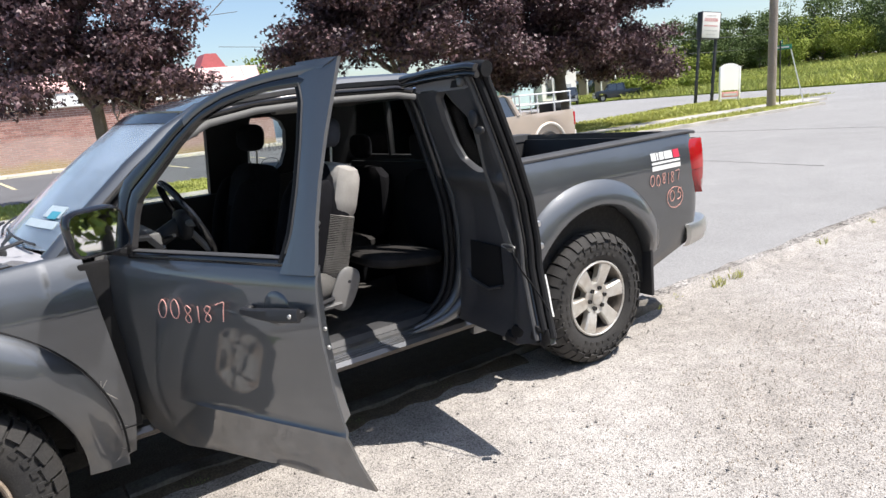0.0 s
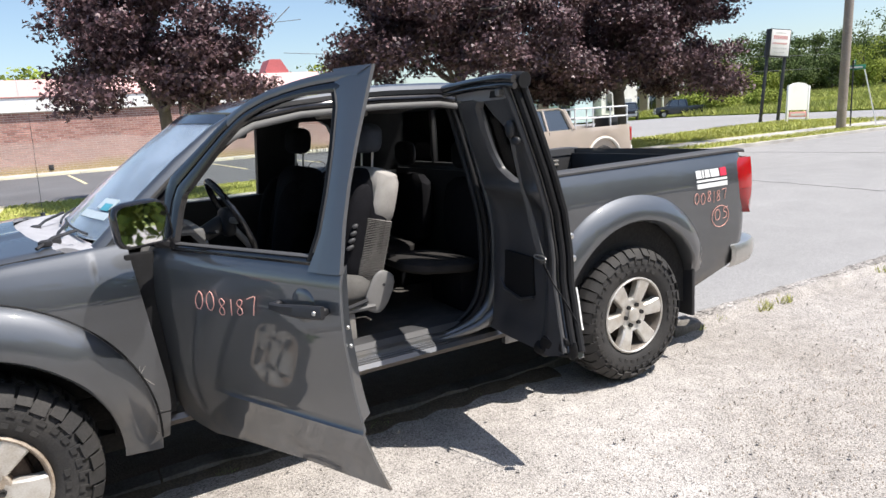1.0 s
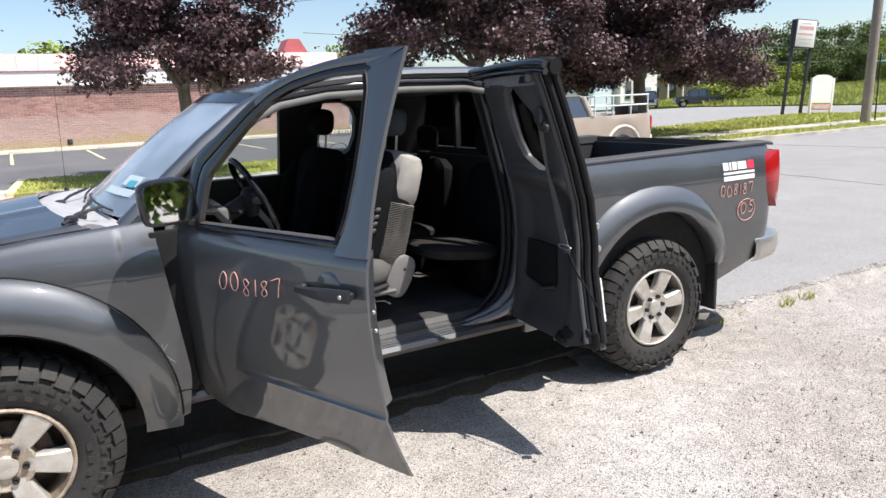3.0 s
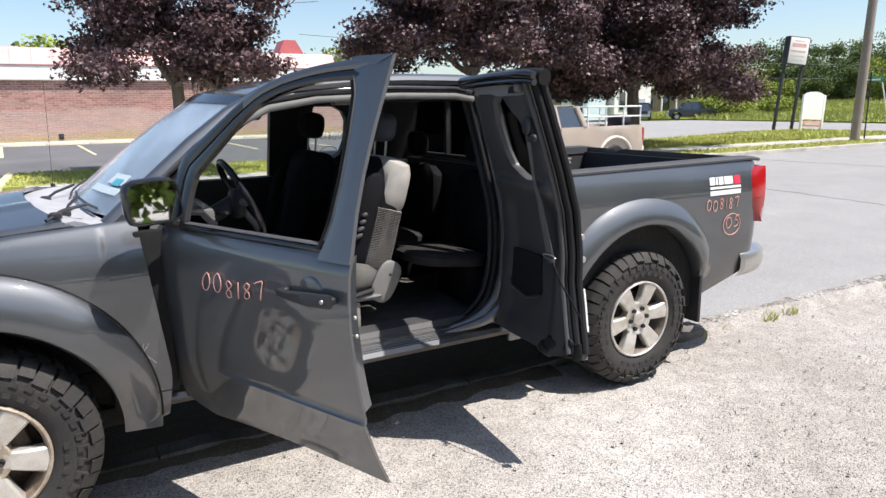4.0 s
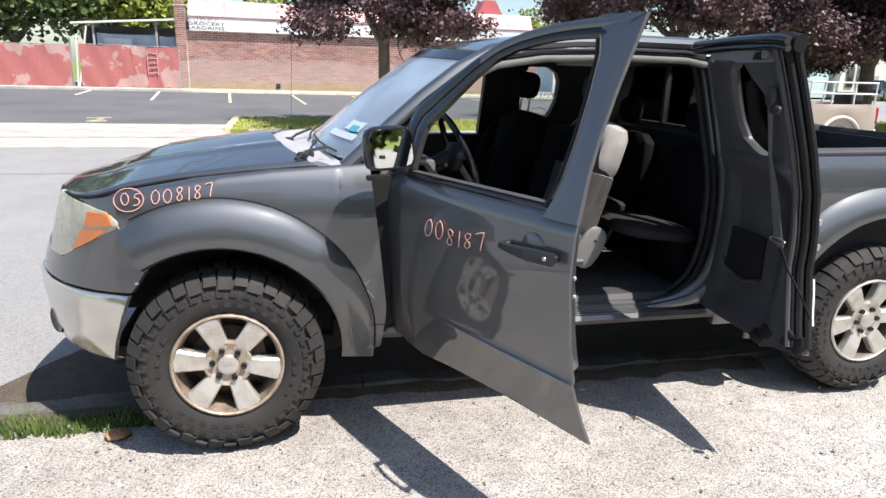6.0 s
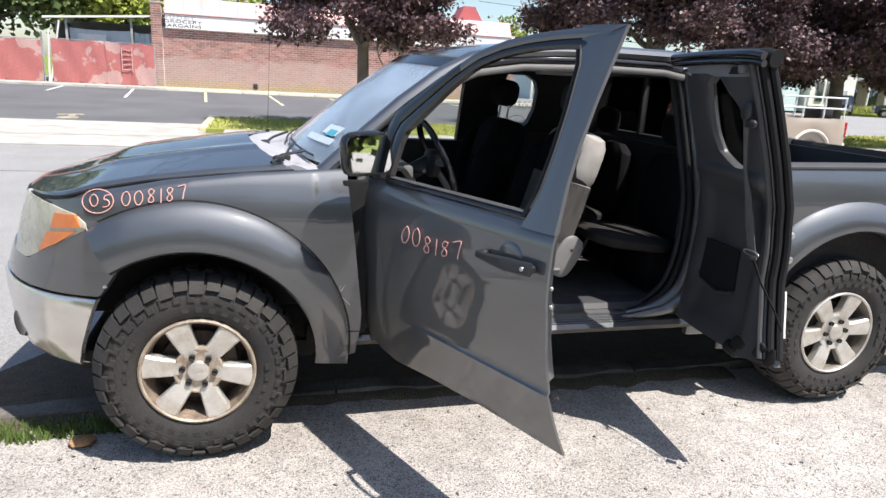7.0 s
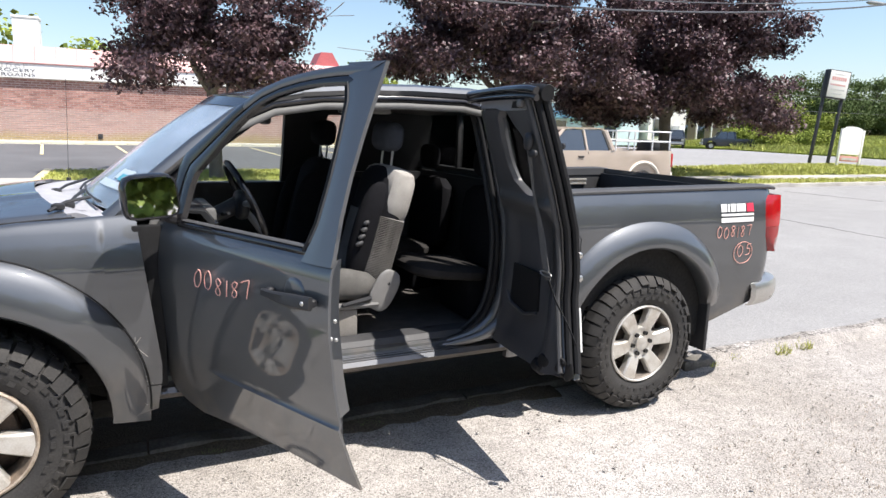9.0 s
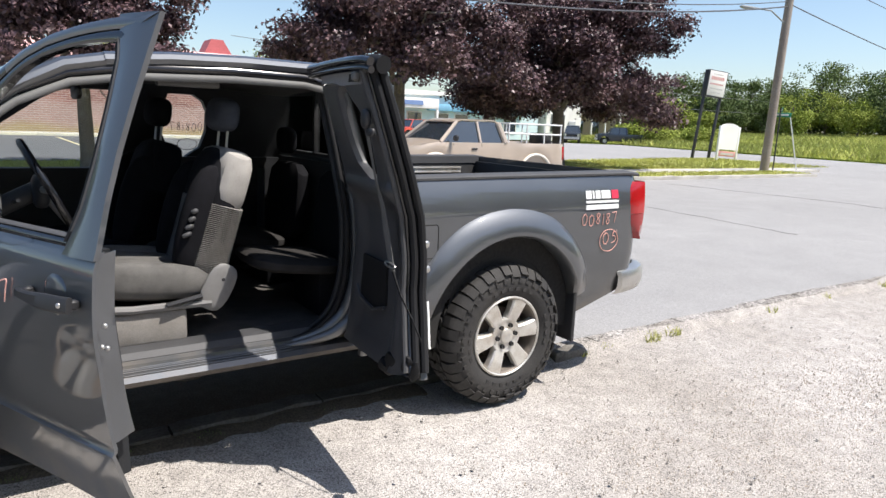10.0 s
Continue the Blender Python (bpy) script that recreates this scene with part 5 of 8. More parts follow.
for z, du in ((0.985, 0.0), (0.925, 0.0), (0.922, -0.024)):
    bm = bmesh.new()
    c = fd(rear_u(z) - 0.020 + du, z, 0.045)
    bmesh.ops.create_uvsphere(bm, u_segments=8, v_segments=6, radius=0.007, matrix=Matrix.Translation(c))
    part("bolt", bm, CHROME, front_door)
# pull handle over its cup
bm = bmesh.new()
pillow(bm, fd(0.812, 1.042, 0.006), (0.118, 0.024, 0.128), 2.2, Matrix.Rotation(-th, 3, "Z"), 10)
part("handle_cup", bm, PAINT, front_door)
bm = bmesh.new()
rows = []
for k in range(15):
    q = k / 14
    u = 0.692 + 0.240 * q
    h = 0.012 + 0.009 * min(1, max(0, (q - 0.12) / 0.5))
    w = -0.014 - 0.024 * math.sin(math.pi * min(1, 0.15 + 0.72 * q))
    zc = 1.044 + 0.004 * q
    rows.append([fd(u, zc + h * b_, w - dw) for b_, dw in ((-0.8, 0.0), (-1.0, 0.004), (-1.0, 0.011), (-0.7, 0.016), (0.7, 0.016), (1.0, 0.011), (1.0, 0.004), (0.8, 0.0))])
vs = loft(bm, rows, close=True)
bm.faces.new(vs[0][::-1])
bm.faces.new(vs[-1])
for u in (0.705, 0.918):
    pillow(bm, fd(u, 1.045, -0.014), (0.026, 0.03, 0.026), 4, Matrix.Rotation(-th, 3, "Z"), 6)
part("door_handle", bm, BLACK_PLASTIC, front_door, "dark pull handle with a keyhole")
bm = bmesh.new()
bmesh.ops.create_uvsphere(bm, u_segments=10, v_segments=6, radius=0.008, matrix=Matrix.Translation(fd(0.906, 1.047, -0.042)))
part("lock", bm, CHROME, front_door)
scrawl("lot_number", "008187", lambda a, b: fd(0.232 + a + 0.10 * (b - 0.03) - 0.03 * a * b / 0.06, 0.972 + b * (0.92 + 0.1 * math.sin(19 * a)) + 0.03 * a + 0.006 * math.sin(23 * a), -0.008), 0.069, 0.070, CHALK, front_door, 0.0019)

# door mirror
MC = Vector((0.635, -0.100, 1.303))
mm = Matrix.Rotation(radians(192), 3, "Z") @ Matrix.Rotation(radians(3), 3, "X")


def head_shape(a, b):
    """The head is wider below on the door's side and rises towards it."""
    k = b / 0.09
    return a + (-0.010 * (1 - k) if a < 0 else 0.004 * k), b - 0.06 * a


bm = bmesh.new()
pillow(bm, (0, 0, 0), (0.186, 0.105, 0.170), 4.2, None, 12)
for v in bm.verts:
    x_, z_ = head_shape(v.co.x, v.co.z)
    back = 1 - 0.22 * max(0, -v.co.y / 0.0525)
    v.co = MC + mm @ Vector((x_ * back, v.co.y, z_ * back))
part("mirror_housing", bm, GLOSS_BLACK, front_door)
bm = bmesh.new()
outline = [head_shape(0.080 * max(-1, min(1, 1.25 * math.cos(a))), 0.070 * max(-1, min(1, 1.25 * math.sin(a)))) for a in np.linspace(0, 2 * math.pi, 25)[:-1]]
prism(bm, [MC + mm @ Vector((a, 0.0545, b)) for a, b in outline], mm @ Vector((0, -0.006, 0)))
part("mirror_glass", bm, MIRROR, front_door, smooth=False)
bm = bmesh.new()
rim_line = [MC + mm @ Vector((a * 1.05, 0.0525, b * 1.06)) for a, b in outline]
tube(bm, rim_line + rim_line[:1], 0.0035, 6, cap=False)
part("mirror_rim", bm, GLOSS_BLACK, front_door)
bm = bmesh.new()
tube(bm, [MC + Vector((0.05, 0.02, -0.06)), (0.705, -0.02, 1.215), (0.745, 0.0, 1.20)], 0.022, 8)
part("mirror_arm", bm, BLACK_PLASTIC, front_door)

# rear half door, hinged at the back, seen from inside
ph = radians(85)
ra, ri = (-math.cos(ph), -math.sin(ph)), (-math.sin(ph), math.cos(ph))
rd = door_frame((2.37, 0.08), ra, ri)
rin = Vector((*ri, 0))
rear_door = new("rear_door")
rear_door.parent = truck
rear_door["label"] = "open rear half door showing dark inner trim and belt"
free = lambda z: interp(z, (0.44, 0.55, 0.68, 0.85, 1.1, 1.33, 1.55, 1.74), (0.70, 0.675, 0.615, 0.56, 0.537, 0.545, 0.53, 0.508))
foot = lambda u: interp(u, (0.0, 0.2, 0.55, 0.64, 0.77), (0.50, 0.50, 0.51, 0.535, 0.565))
rows = [[rd(free(z) * q, max(z, foot(free(z) * q) - 0.01)) for q in np.linspace(0, 1, 13)] for z in np.linspace(0.48, 1.18, 17)]
bm = bmesh.new()
slab(bm, rows, rin * 0.03)
part("door_skin", bm, PAINT, rear_door)
zs = np.linspace(1.18, 1.735, 10)
ribbon("hinge_post", [(0.0, float(z)) for z in zs], [(0.10, float(z)) for z in zs], 0.05, PAINT, rear_door, rd, 0.0, rin)
ribbon("free_post", [(free(z), float(z)) for z in zs], [(free(z) - 0.11, float(z)) for z in zs], 0.05, PAINT, rear_door, rd, 0.0, rin)
ribbon("top_rail", [(u, 1.735) for u in np.linspace(0, 0.508, 8)], [(u, 1.665) for u in np.linspace(0, 0.508, 8)], 0.06, PAINT, rear_door, rd, 0.0, rin)


# inner trim: a moulded panel with a shoulder under the window
def trim_w(u, z):
    shoulder = 0.030 * math.exp(-((z - 1.255) / 0.035) ** 2) * min(1, max(0, (u + 0.02) / 0.08))
    hollow = -0.022 * min(1, max(0, (1.22 - z) / 0.06)) * min(1, max(0, (u - 0.05) / 0.07)) * min(1, max(0, (0.50 - u) / 0.06)) * min(1, max(0, (z - 0.55) / 0.08))
    edge = -0.05 * max(0, 1 - (u + 0.05) / 0.06) ** 2 - 0.03 * max(0, 1 - (free(z) - 0.02 - u) / 0.05) ** 2
    return 0.085 + shoulder + hollow + edge + 0.012 * math.exp(-((u - 0.53) / 0.04) ** 2)


rows = []
for z in np.concatenate([np.linspace(0.50, 1.16, 16), np.linspace(1.18, 1.292, 10)]):
    us_ = np.linspace(-0.05, free(z) - 0.02, 33)
    rows.append([rd(u, max(z, foot(u) + 0.01), trim_w(u, z)) for u in us_])
bm = bmesh.new()
slab(bm, rows, rin * -0.02)
part("inner_trim", bm, DOOR_TRIM, rear_door)
hole_a = lambda z: interp(z, (1.292, 1.31, 1.35, 1.43, 1.53, 1.64, 1.67), (0.350, 0.285, 0.212, 0.176, 0.170, 0.182, 0.235))
hole_b = lambda z: interp(z, (1.292, 1.40, 1.49, 1.535, 1.57, 1.60, 1.67), (0.355, 0.38, 0.39, 0.373, 0.338, 0.30, 0.241))
zs = np.concatenate([np.linspace(1.292, 1.36, 7), np.linspace(1.39, 1.665, 10)])
for nm, e0, e1 in (("pillar_trim", lambda z: -0.05, hole_a), ("belt_column", hole_b, lambda z: free(z) - 0.02)):
    rows = []
    for z in zs:
        a, b = e0(z), e1(z)
        row = []
        for k in range(17):
            u = a + (b - a) * k / 16
            lip = -0.020 * max(0, 1 - abs(u - (hole_a(z) if nm == "pillar_trim" else hole_b(z))) / 0.022) ** 2
            row.append(rd(u, z, trim_w(u, z) + lip))
        rows.append(row)
    bm = bmesh.new()
    slab(bm, rows, rin * -0.015)
    part(nm, bm, DOOR_TRIM, rear_door)
bm = bmesh.new()
prism(bm, [rd(u, z, 0.02) for u, z in ((0.10, 1.18), (0.47, 1.18), (0.46, 1.66), (0.10, 1.66))], rin * 0.004)
g = part("quarter_glass", bm, GLASS, rear_door)
g.visible_shadow = False
# weather strips down the free edge, and the padded seal along the top
for w, dr, r, mt in ((0.050, 0.0, 0.016, SEAL), (0.085, -0.020, 0.012, RAIL_GREY), (0.015, 0.008, 0.017, SEAL), (0.070, -0.008, 0.007, GLOSS_BLACK)):
    bm = bmesh.new()
    tube(bm, [rd(free(z) + dr, z, w) for z in np.linspace(0.56, 1.72, 24)], r, 8)
    part("weather_strip", bm, mt, rear_door)
for w, z, r, mt, fl in ((0.035, 1.735, 0.034, SEAL, 1.0), (0.085, 1.742, 0.018, GLOSS_BLACK, 1.0), (0.09, 1.715, 0.014, GLOSS_BLACK, 1.0)):
    bm = bmesh.new()
    tube(bm, [rd(u, z + 0.006 * math.sin(5 * u) - 0.03 * max(0, (u - 0.5) / 0.12) ** 2, w - 0.02 * max(0, (u - 0.45) / 0.15)) for u in np.linspace(-0.09, 0.555, 14)], r, 10)
    part("weather_strip", bm, mt, rear_door)
# bare painted metal and latch notch above the trim
ribbon("latch_plate", [(u, 1.712) for u in np.linspace(0.02, 0.50, 10)], [(u, 1.662 + 0.012 * (u > 0.47) + 0.012 * (u < 0.2)) for u in np.linspace(0.02, 0.50, 10)], -0.02, LIP_GREY, rear_door, rd, 0.090, rin, "pale painted metal above the trim")
bm = bmesh.new()
prism(bm, [rd(u, z, 0.097) for u, z in ((0.35, 1.672), (0.44, 1.672), (0.47, 1.70), (0.38, 1.70))], rin * -0.008)
part("latch_notch", bm, SEAL, rear_door)
bm = bmesh.new()
pillow(bm, rd(0.46, 1.69, 0.105), (0.03, 0.03, 0.035), 5, n=6)
part("latch", bm, TRIM_GREY, rear_door)
# torn lower end with loose clips
for u, z, sx, sy, sz in ((0.52, 0.56, 0.05, 0.10, 0.09), (0.47, 0.525, 0.06, 0.09, 0.05), (0.63, 0.585, 0.03, 0.05, 0.08), (0.70, 0.585, 0.03, 0.035, 0.09)):
    bm = bmesh.new()
    pillow(bm, rd(u, z, 0.075), (sx, sy, sz), 3, Matrix.Rotation(radians(20), 3, "X"), 7)
    for v in bm.verts:
        v.co += Vector((noise.noise(v.co * 25), noise.noise(v.co * 27 + Vector((2, 1, 0))), noise.noise(v.co * 26 + Vector((5, 0, 1))))) * 0.012
    part("loose_clip", bm, SEAL, rear_door)
# map pocket: a dark mouth below a soft lip
bm = bmesh.new()
prism(bm, [rd(u, z, 0.074) for u, z in ((0.075, 0.93), (0.07, 0.77), (0.10, 0.735), (0.25, 0.718), (0.36, 0.75), (0.34, 0.93))], rin * -0.012)
part("map_pocket", bm, SEAL, rear_door)
bm = bmesh.new()
tube(bm, [rd(u, z, 0.080) for u, z in ((0.06, 0.78), (0.10, 0.735), (0.25, 0.712), (0.365, 0.745))], 0.008, 8)
part("pocket_lip", bm, DOOR_TRIM, rear_door)
# seat belt from the upper guide through its tongue down to the anchor
belt_line = [(0.474, 1.53, 0.115, 0.020), (0.450, 1.42, 0.115, 0.014), (0.425, 1.30, 0.115, 0.010), (0.432, 1.20, 0.118, 0.020), (0.452, 1.10, 0.125, 0.026), (0.492, 0.985, 0.13, 0.026), (0.517, 0.94, 0.128, 0.022), (0.582, 0.862, 0.118, 0.012), (0.662, 0.775, 0.095, 0.010), (0.707, 0.70, 0.07, 0.010)]
rows = []
for u, z, w, h in belt_line[:7]:
    rows.append([rd(u - h, z - 0.003, w), rd(u, z, w + 0.004), rd(u + h, z + 0.003, w)])
bm = bmesh.new()
slab(bm, rows, rin * 0.002)
part("seat_belt", bm, BELT, rear_door, "grey webbing seat belt")
bm = bmesh.new()
slab(bm, [[rd(u - h * 0.35, z - 0.003, w), rd(u, z, w + 0.002), rd(u + h * 0.35, z + 0.003, w)] for u, z, w, h in belt_line[6:]], rin * 0.002)
part("belt_tail", bm, SEAL, rear_door, "black lower end of the belt")
bm = bmesh.new()
pillow(bm, rd(0.477, 1.535, 0.115), (0.03, 0.05, 0.075), 3, n=8)
pillow(bm, rd(0.497, 1.485, 0.118), (0.025, 0.06, 0.035), 3, n=8)
part("belt_guide", bm, BLACK_PLASTIC, rear_door)
bm = bmesh.new()
loop = [rd(0.505 + 0.048 * math.cos(a), 0.966 + 0.010 * math.sin(a), 0.138) for a in np.linspace(0, 2 * math.pi, 17)]
tube(bm, loop, 0.0035, 6, cap=False)
part("belt_tongue", bm, CHROME, rear_door, "steel belt tongue")
# sunlit edge guard and striker bits on the outer edge
bm = bmesh.new()
tube(bm, [rd(free(z) + 0.004, z, -0.010) for z in np.linspace(0.64, 0.82, 7)], 0.006, 8)
part("edge_guard", bm, DECAL_WHITE, rear_door, "white edge guard strip")
for z in (0.95, 1.05):
    bm = bmesh.new()
    pillow(bm, rd(free(z) + 0.010, z, 0.0), (0.03, 0.02, 0.03), 3, n=6)
    part("striker", bm, CHROME, rear_door)
for z in (0.62, 1.08):
    bm = boxes((2.335, 2.40, 0.035, 0.105, z - 0.04, z + 0.04), bevel=0.008)
    part("hinge", bm, PAINT, rear_door)

# ---- seats and cab fittings ----
def seat(x, y, name, label, recline=16, cover=None):
    cover = cover or FABRIC_GREY
    s = new(name)
    s.parent = truck
    s["label"] = label
    r = Matrix.Rotation(radians(recline), 3, "Y")
    bm = bmesh.new()
    pillow(bm, (x - 0.22, y, 0.79), (0.54, 0.50, 0.17), 4, Matrix.Rotation(radians(6), 3, "Y"), 12)
    pillow(bm, (x - 0.22, y - 0.22, 0.81), (0.50, 0.09, 0.16), 3, Matrix.Rotation(radians(6), 3, "Y"), 8)
    pillow(bm, (x - 0.22, y + 0.22, 0.81), (0.50, 0.09, 0.16), 3, Matrix.Rotation(radians(6), 3, "Y"), 8)
    part("cushion", bm, FABRIC_MID if cover is not FABRIC else FABRIC, s)
    bm = bmesh.new()
    pillow(bm, (x + 0.08, y, 1.06), (0.19, 0.46, 0.64), 3.6, r, 14)
    pillow(bm, (x + 0.01, y - 0.17, 1.04), (0.19, 0.11, 0.54), 2.6, r, 10)
    pillow(bm, (x + 0.01, y + 0.17, 1.04), (0.19, 0.11, 0.54), 2.6, r, 10)
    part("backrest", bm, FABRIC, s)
    bm = bmesh.new()
    pillow(bm, (x + 0.150, y, 1.225), (0.165, 0.475, 0.300), 4.5, r, 14)
    part("back_cover", bm, cover, s, "pale grey fabric upper back")
    # ribbed lower cover
    bm = bmesh.new()
    for k in range(41):
        z = 0.79 + 0.0082 * k
        pillow(bm, (x + 0.092 + (z - 1.06) * 0.287, y, z), (0.235, 0.482 - 0.05 * max(0, (0.86 - z) * 8), 0.0165), 3.2, r, 6)
    tagged(part("ribbed_cover", bm, FABRIC_RIB if cover is not FABRIC else FABRIC, s, "ribbed grey fabric lower back"), kind="stuff")
    bm = bmesh.new()
    pillow(bm, (x + 0.165, y, 1.525), (0.12, 0.26, 0.155), 3.2, Matrix.Rotation(radians(8), 3, "Y"), 12)
    part("headrest", bm, HEADREST if cover is not FABRIC else FABRIC, s)
    for dy in (-0.07, 0.07):
        bm = bmesh.new()
        tube(bm, [(x + 0.155, y + dy, 1.34), (x + 0.17, y + dy, 1.47)], 0.006, 6)
        part("headrest_rod", bm, CHROME, s)
    bm = bmesh.new()
    pillow(bm, (x + 0.055, y - 0.262, 0.765), (0.13, 0.03, 0.22), 3, Matrix.Rotation(radians(28), 3, "Y"), 10)
    tube(bm, [(x + 0.02, y - 0.262, 0.70), (x - 0.30, y - 0.262, 0.70), (x - 0.46, y - 0.262, 0.715)], 0.018, 8)
    part("side_cover", bm, SEAT_PLASTIC if cover is not FABRIC else TRIM, s)
    bm = bmesh.new()
    tube(bm, [(x - 0.02, y - 0.275, 0.735), (x - 0.15, y - 0.285, 0.715), (x - 0.17, y - 0.285, 0.712)], 0.012, 8)
    part("recline_lever", bm, BLACK_PLASTIC, s)
    bm = bmesh.new()
    spin_y(bm, [(0.0, -0.002), (0.008, -0.002), (0.009, 0.004)], 10)
    part("screw_cap", bm, BLACK_PLASTIC, s, m=pose(x + 0.075, y - 0.276, 0.80))
    bm = boxes((x - 0.44, x - 0.08, y - 0.262, y + 0.23, 0.535, 0.685), bevel=0.02)
    part("seat_base", bm, RISER if cover is not FABRIC else TRIM, s, "pale plastic seat riser" if cover is not FABRIC else "")
    bm = boxes((x - 0.42, x + 0.08, y - 0.25, y - 0.215, 0.685, 0.71), (x - 0.42, x + 0.08, y + 0.215, y + 0.25, 0.685, 0.71), bevel=0.006)
    part("seat_rail", bm, BLACK_PLASTIC, s)
    return s


seat(1.665, 0.55, "driver_seat", "grey cloth driver's seat with a headrest")
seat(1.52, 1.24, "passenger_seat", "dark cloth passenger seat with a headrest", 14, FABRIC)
for k in range(4):
    bm = bmesh.new()
    pillow(bm, (1.600 + 0.012 * k, 0.322, 1.005 + 0.034 * k), (0.045 - 0.004 * k, 0.024, 0.022), 2.5, Matrix.Rotation(radians(-25), 3, "Y"), 6)
    part("elastic_loop", bm, RAIL_GREY, truck)
# rear bench: cushions, backs and headrests
for y in (0.52, 1.28):
    s = new("jump_seat")
    s.parent = truck
    s["label"] = "small dark cloth rear seat"
    bm = bmesh.new()
    pillow(bm, (2.14, y, 0.815), (0.47, 0.50, 0.085), 4, Matrix.Rotation(radians(7), 3, "Y"), 10)
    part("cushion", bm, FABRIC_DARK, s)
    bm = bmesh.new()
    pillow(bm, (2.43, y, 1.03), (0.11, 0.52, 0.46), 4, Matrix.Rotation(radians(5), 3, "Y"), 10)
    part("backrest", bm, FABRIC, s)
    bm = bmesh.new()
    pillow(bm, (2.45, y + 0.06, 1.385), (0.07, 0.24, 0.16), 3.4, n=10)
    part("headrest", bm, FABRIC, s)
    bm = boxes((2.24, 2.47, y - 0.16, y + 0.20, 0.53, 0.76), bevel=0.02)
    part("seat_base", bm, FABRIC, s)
bm = boxes((1.18, 1.60, 0.84, 0.97, 0.53, 0.80), bevel=0.03)
part("centre_console", bm, TRIM, truck)
# dashboard
rows = []
for y in np.linspace(0.22, 1.58, 15):
    d = 0.03 * math.cos((y - 0.5) * 4)
    rows.append([(0.52, y, 1.19), (0.72, y, 1.215), (0.86 + d, y, 1.20), (0.90 + d, y, 1.15), (0.89 + d, y, 1.05), (0.86, y, 0.95), (0.84, y, 0.80), (0.70, y, 0.70)])
bm = bmesh.new()
slab(bm, rows, (-0.02, 0, -0.01))
part("dashboard", bm, TRIM, truck)
bm = boxes((0.87, 0.935, 0.33, 0.76, 1.06, 1.20), bevel=0.02)
part("instrument_hood", bm, TRIM_GREY, truck)
for y0 in (0.27, 0.80, 0.95, 1.40):
    bm = boxes((0.905, 0.935, y0, y0 + 0.12, 1.08, 1.15), bevel=0.012)
    part("air_vent", bm, GLOSS_BLACK, truck)
sw = new("steering_wheel")
sw.parent = truck
sw["label"] = "black steering wheel with silver spokes"
swm = pose(1.10, 0.56, 1.205, 0, -25, 0)
bm = bmesh.new()
tube(bm, [swm @ Vector((0, 0.197 * math.cos(a), 0.197 * math.sin(a))) for a in np.linspace(0, 2 * math.pi, 33)], 0.016, 10, cap=False)
part("rim", bm, GLOSS_BLACK, sw)
bm = bmesh.new()
pillow(bm, swm @ Vector((-0.03, 0, -0.01)), (0.07, 0.17, 0.14), 3, n=10)
part("hub", bm, TRIM, sw)
for a in (180, 0, -90):
    bm = bmesh.new()
    tube(bm, [swm @ Vector((-0.02, 0.07 * math.cos(radians(a)), 0.06 * math.sin(radians(a)))), swm @ Vector((0, 0.178 * math.cos(radians(a)), 0.178 * math.sin(radians(a))))], 0.016, 8)
    part("spoke", bm, TRIM_GREY, sw)
bm = bmesh.new()
tube(bm, [swm @ Vector((-0.03, 0, 0)), (0.86, 0.545, 1.09)], 0.04, 10)
tube(bm, [(0.98, 0.545, 1.14), (0.99, 0.36, 1.17)], 0.008, 6)
part("column", bm, TRIM, sw)
bm = bmesh.new()
pillow(bm, (1.26, 0.86, 1.60), (0.03, 0.24, 0.065), 4, n=8)
part("inside_mirror", bm, BLACK_PLASTIC, truck)


# ---- bed ----
xs = sorted(set(list(np.linspace(2.60, 4.245, 61)) + [RA[0] - 0.5399, RA[0] + 0.5399]))
rows = []
for x in xs:
    low = 0.44 if x < RA[0] else 0.42 + max(0, (x - 3.74)) * 0.34
    lo = arch(x, RA, low)
    hi = interp(x, (2.6, 3.2, 4.16), (1.255, 1.262, 1.272))
    zsx = [lo + (hi - lo) * k / 14 for k in range(15)]
    inset = 0.05 * max(0, (x - 4.15) / 0.10) ** 2
    rows.append([(x, (0.022 + 0.06 * max(0, (0.82 - z) / 0.4) ** 1.5 + 0.04 * max(0, (z - 1.05) / 0.2) ** 2) + inset, z) for z in zsx])
panel("bed_side", rows, PAINT, (0, 0.02, 0))
# rail cap
rows = []
for x in np.linspace(2.60, 4.235, 25):
    h = interp(x, (2.6, 3.2, 4.15, 4.235), (1.255, 1.262, 1.271, 1.262))
    rows.append([(x, y, h + dz) for y, dz in ((0.056, -0.004), (0.056, 0.006), (0.068, 0.014), (0.11, 0.019), (0.15, 0.018), (0.165, 0.012), (0.168, -0.04))])
panel("rail_cap", rows, RAIL_GREY, (0, 0.004, -0.004), label="dark grey plastic bed rail cap")
for b in ((2.60, 2.63, 0.10, 1.70, 0.60, 1.26), (4.15, 4.165, 0.12, 1.68, 0.62, 1.24)):
    bm = boxes(b, bevel=0.004)
    part("bed_end", bm, BEDLINER, truck)
bm = boxes((2.63, 4.15, 0.10, 0.165, 0.62, 1.245), (2.63, 4.15, 1.635, 1.70, 0.62, 1.245), (2.63, 4.15, 0.165, 1.635, 0.60, 0.64), bevel=0.004)
part("bed_liner", bm, BEDLINER, truck)
for z in (1.10, 1.16):
    bm = boxes((2.632, 2.652, 0.30, 1.50, z, z + 0.03), bevel=0.005)
    part("headboard_rail", bm, TRIM_GREY, truck)
bm = boxes((2.75, 4.0, 1.615, 1.635, 1.150, 1.163), (2.75, 4.0, 1.615, 1.635, 1.183, 1.196), (2.75, 4.0, 1.628, 1.635, 1.160, 1.186), bevel=0.002)
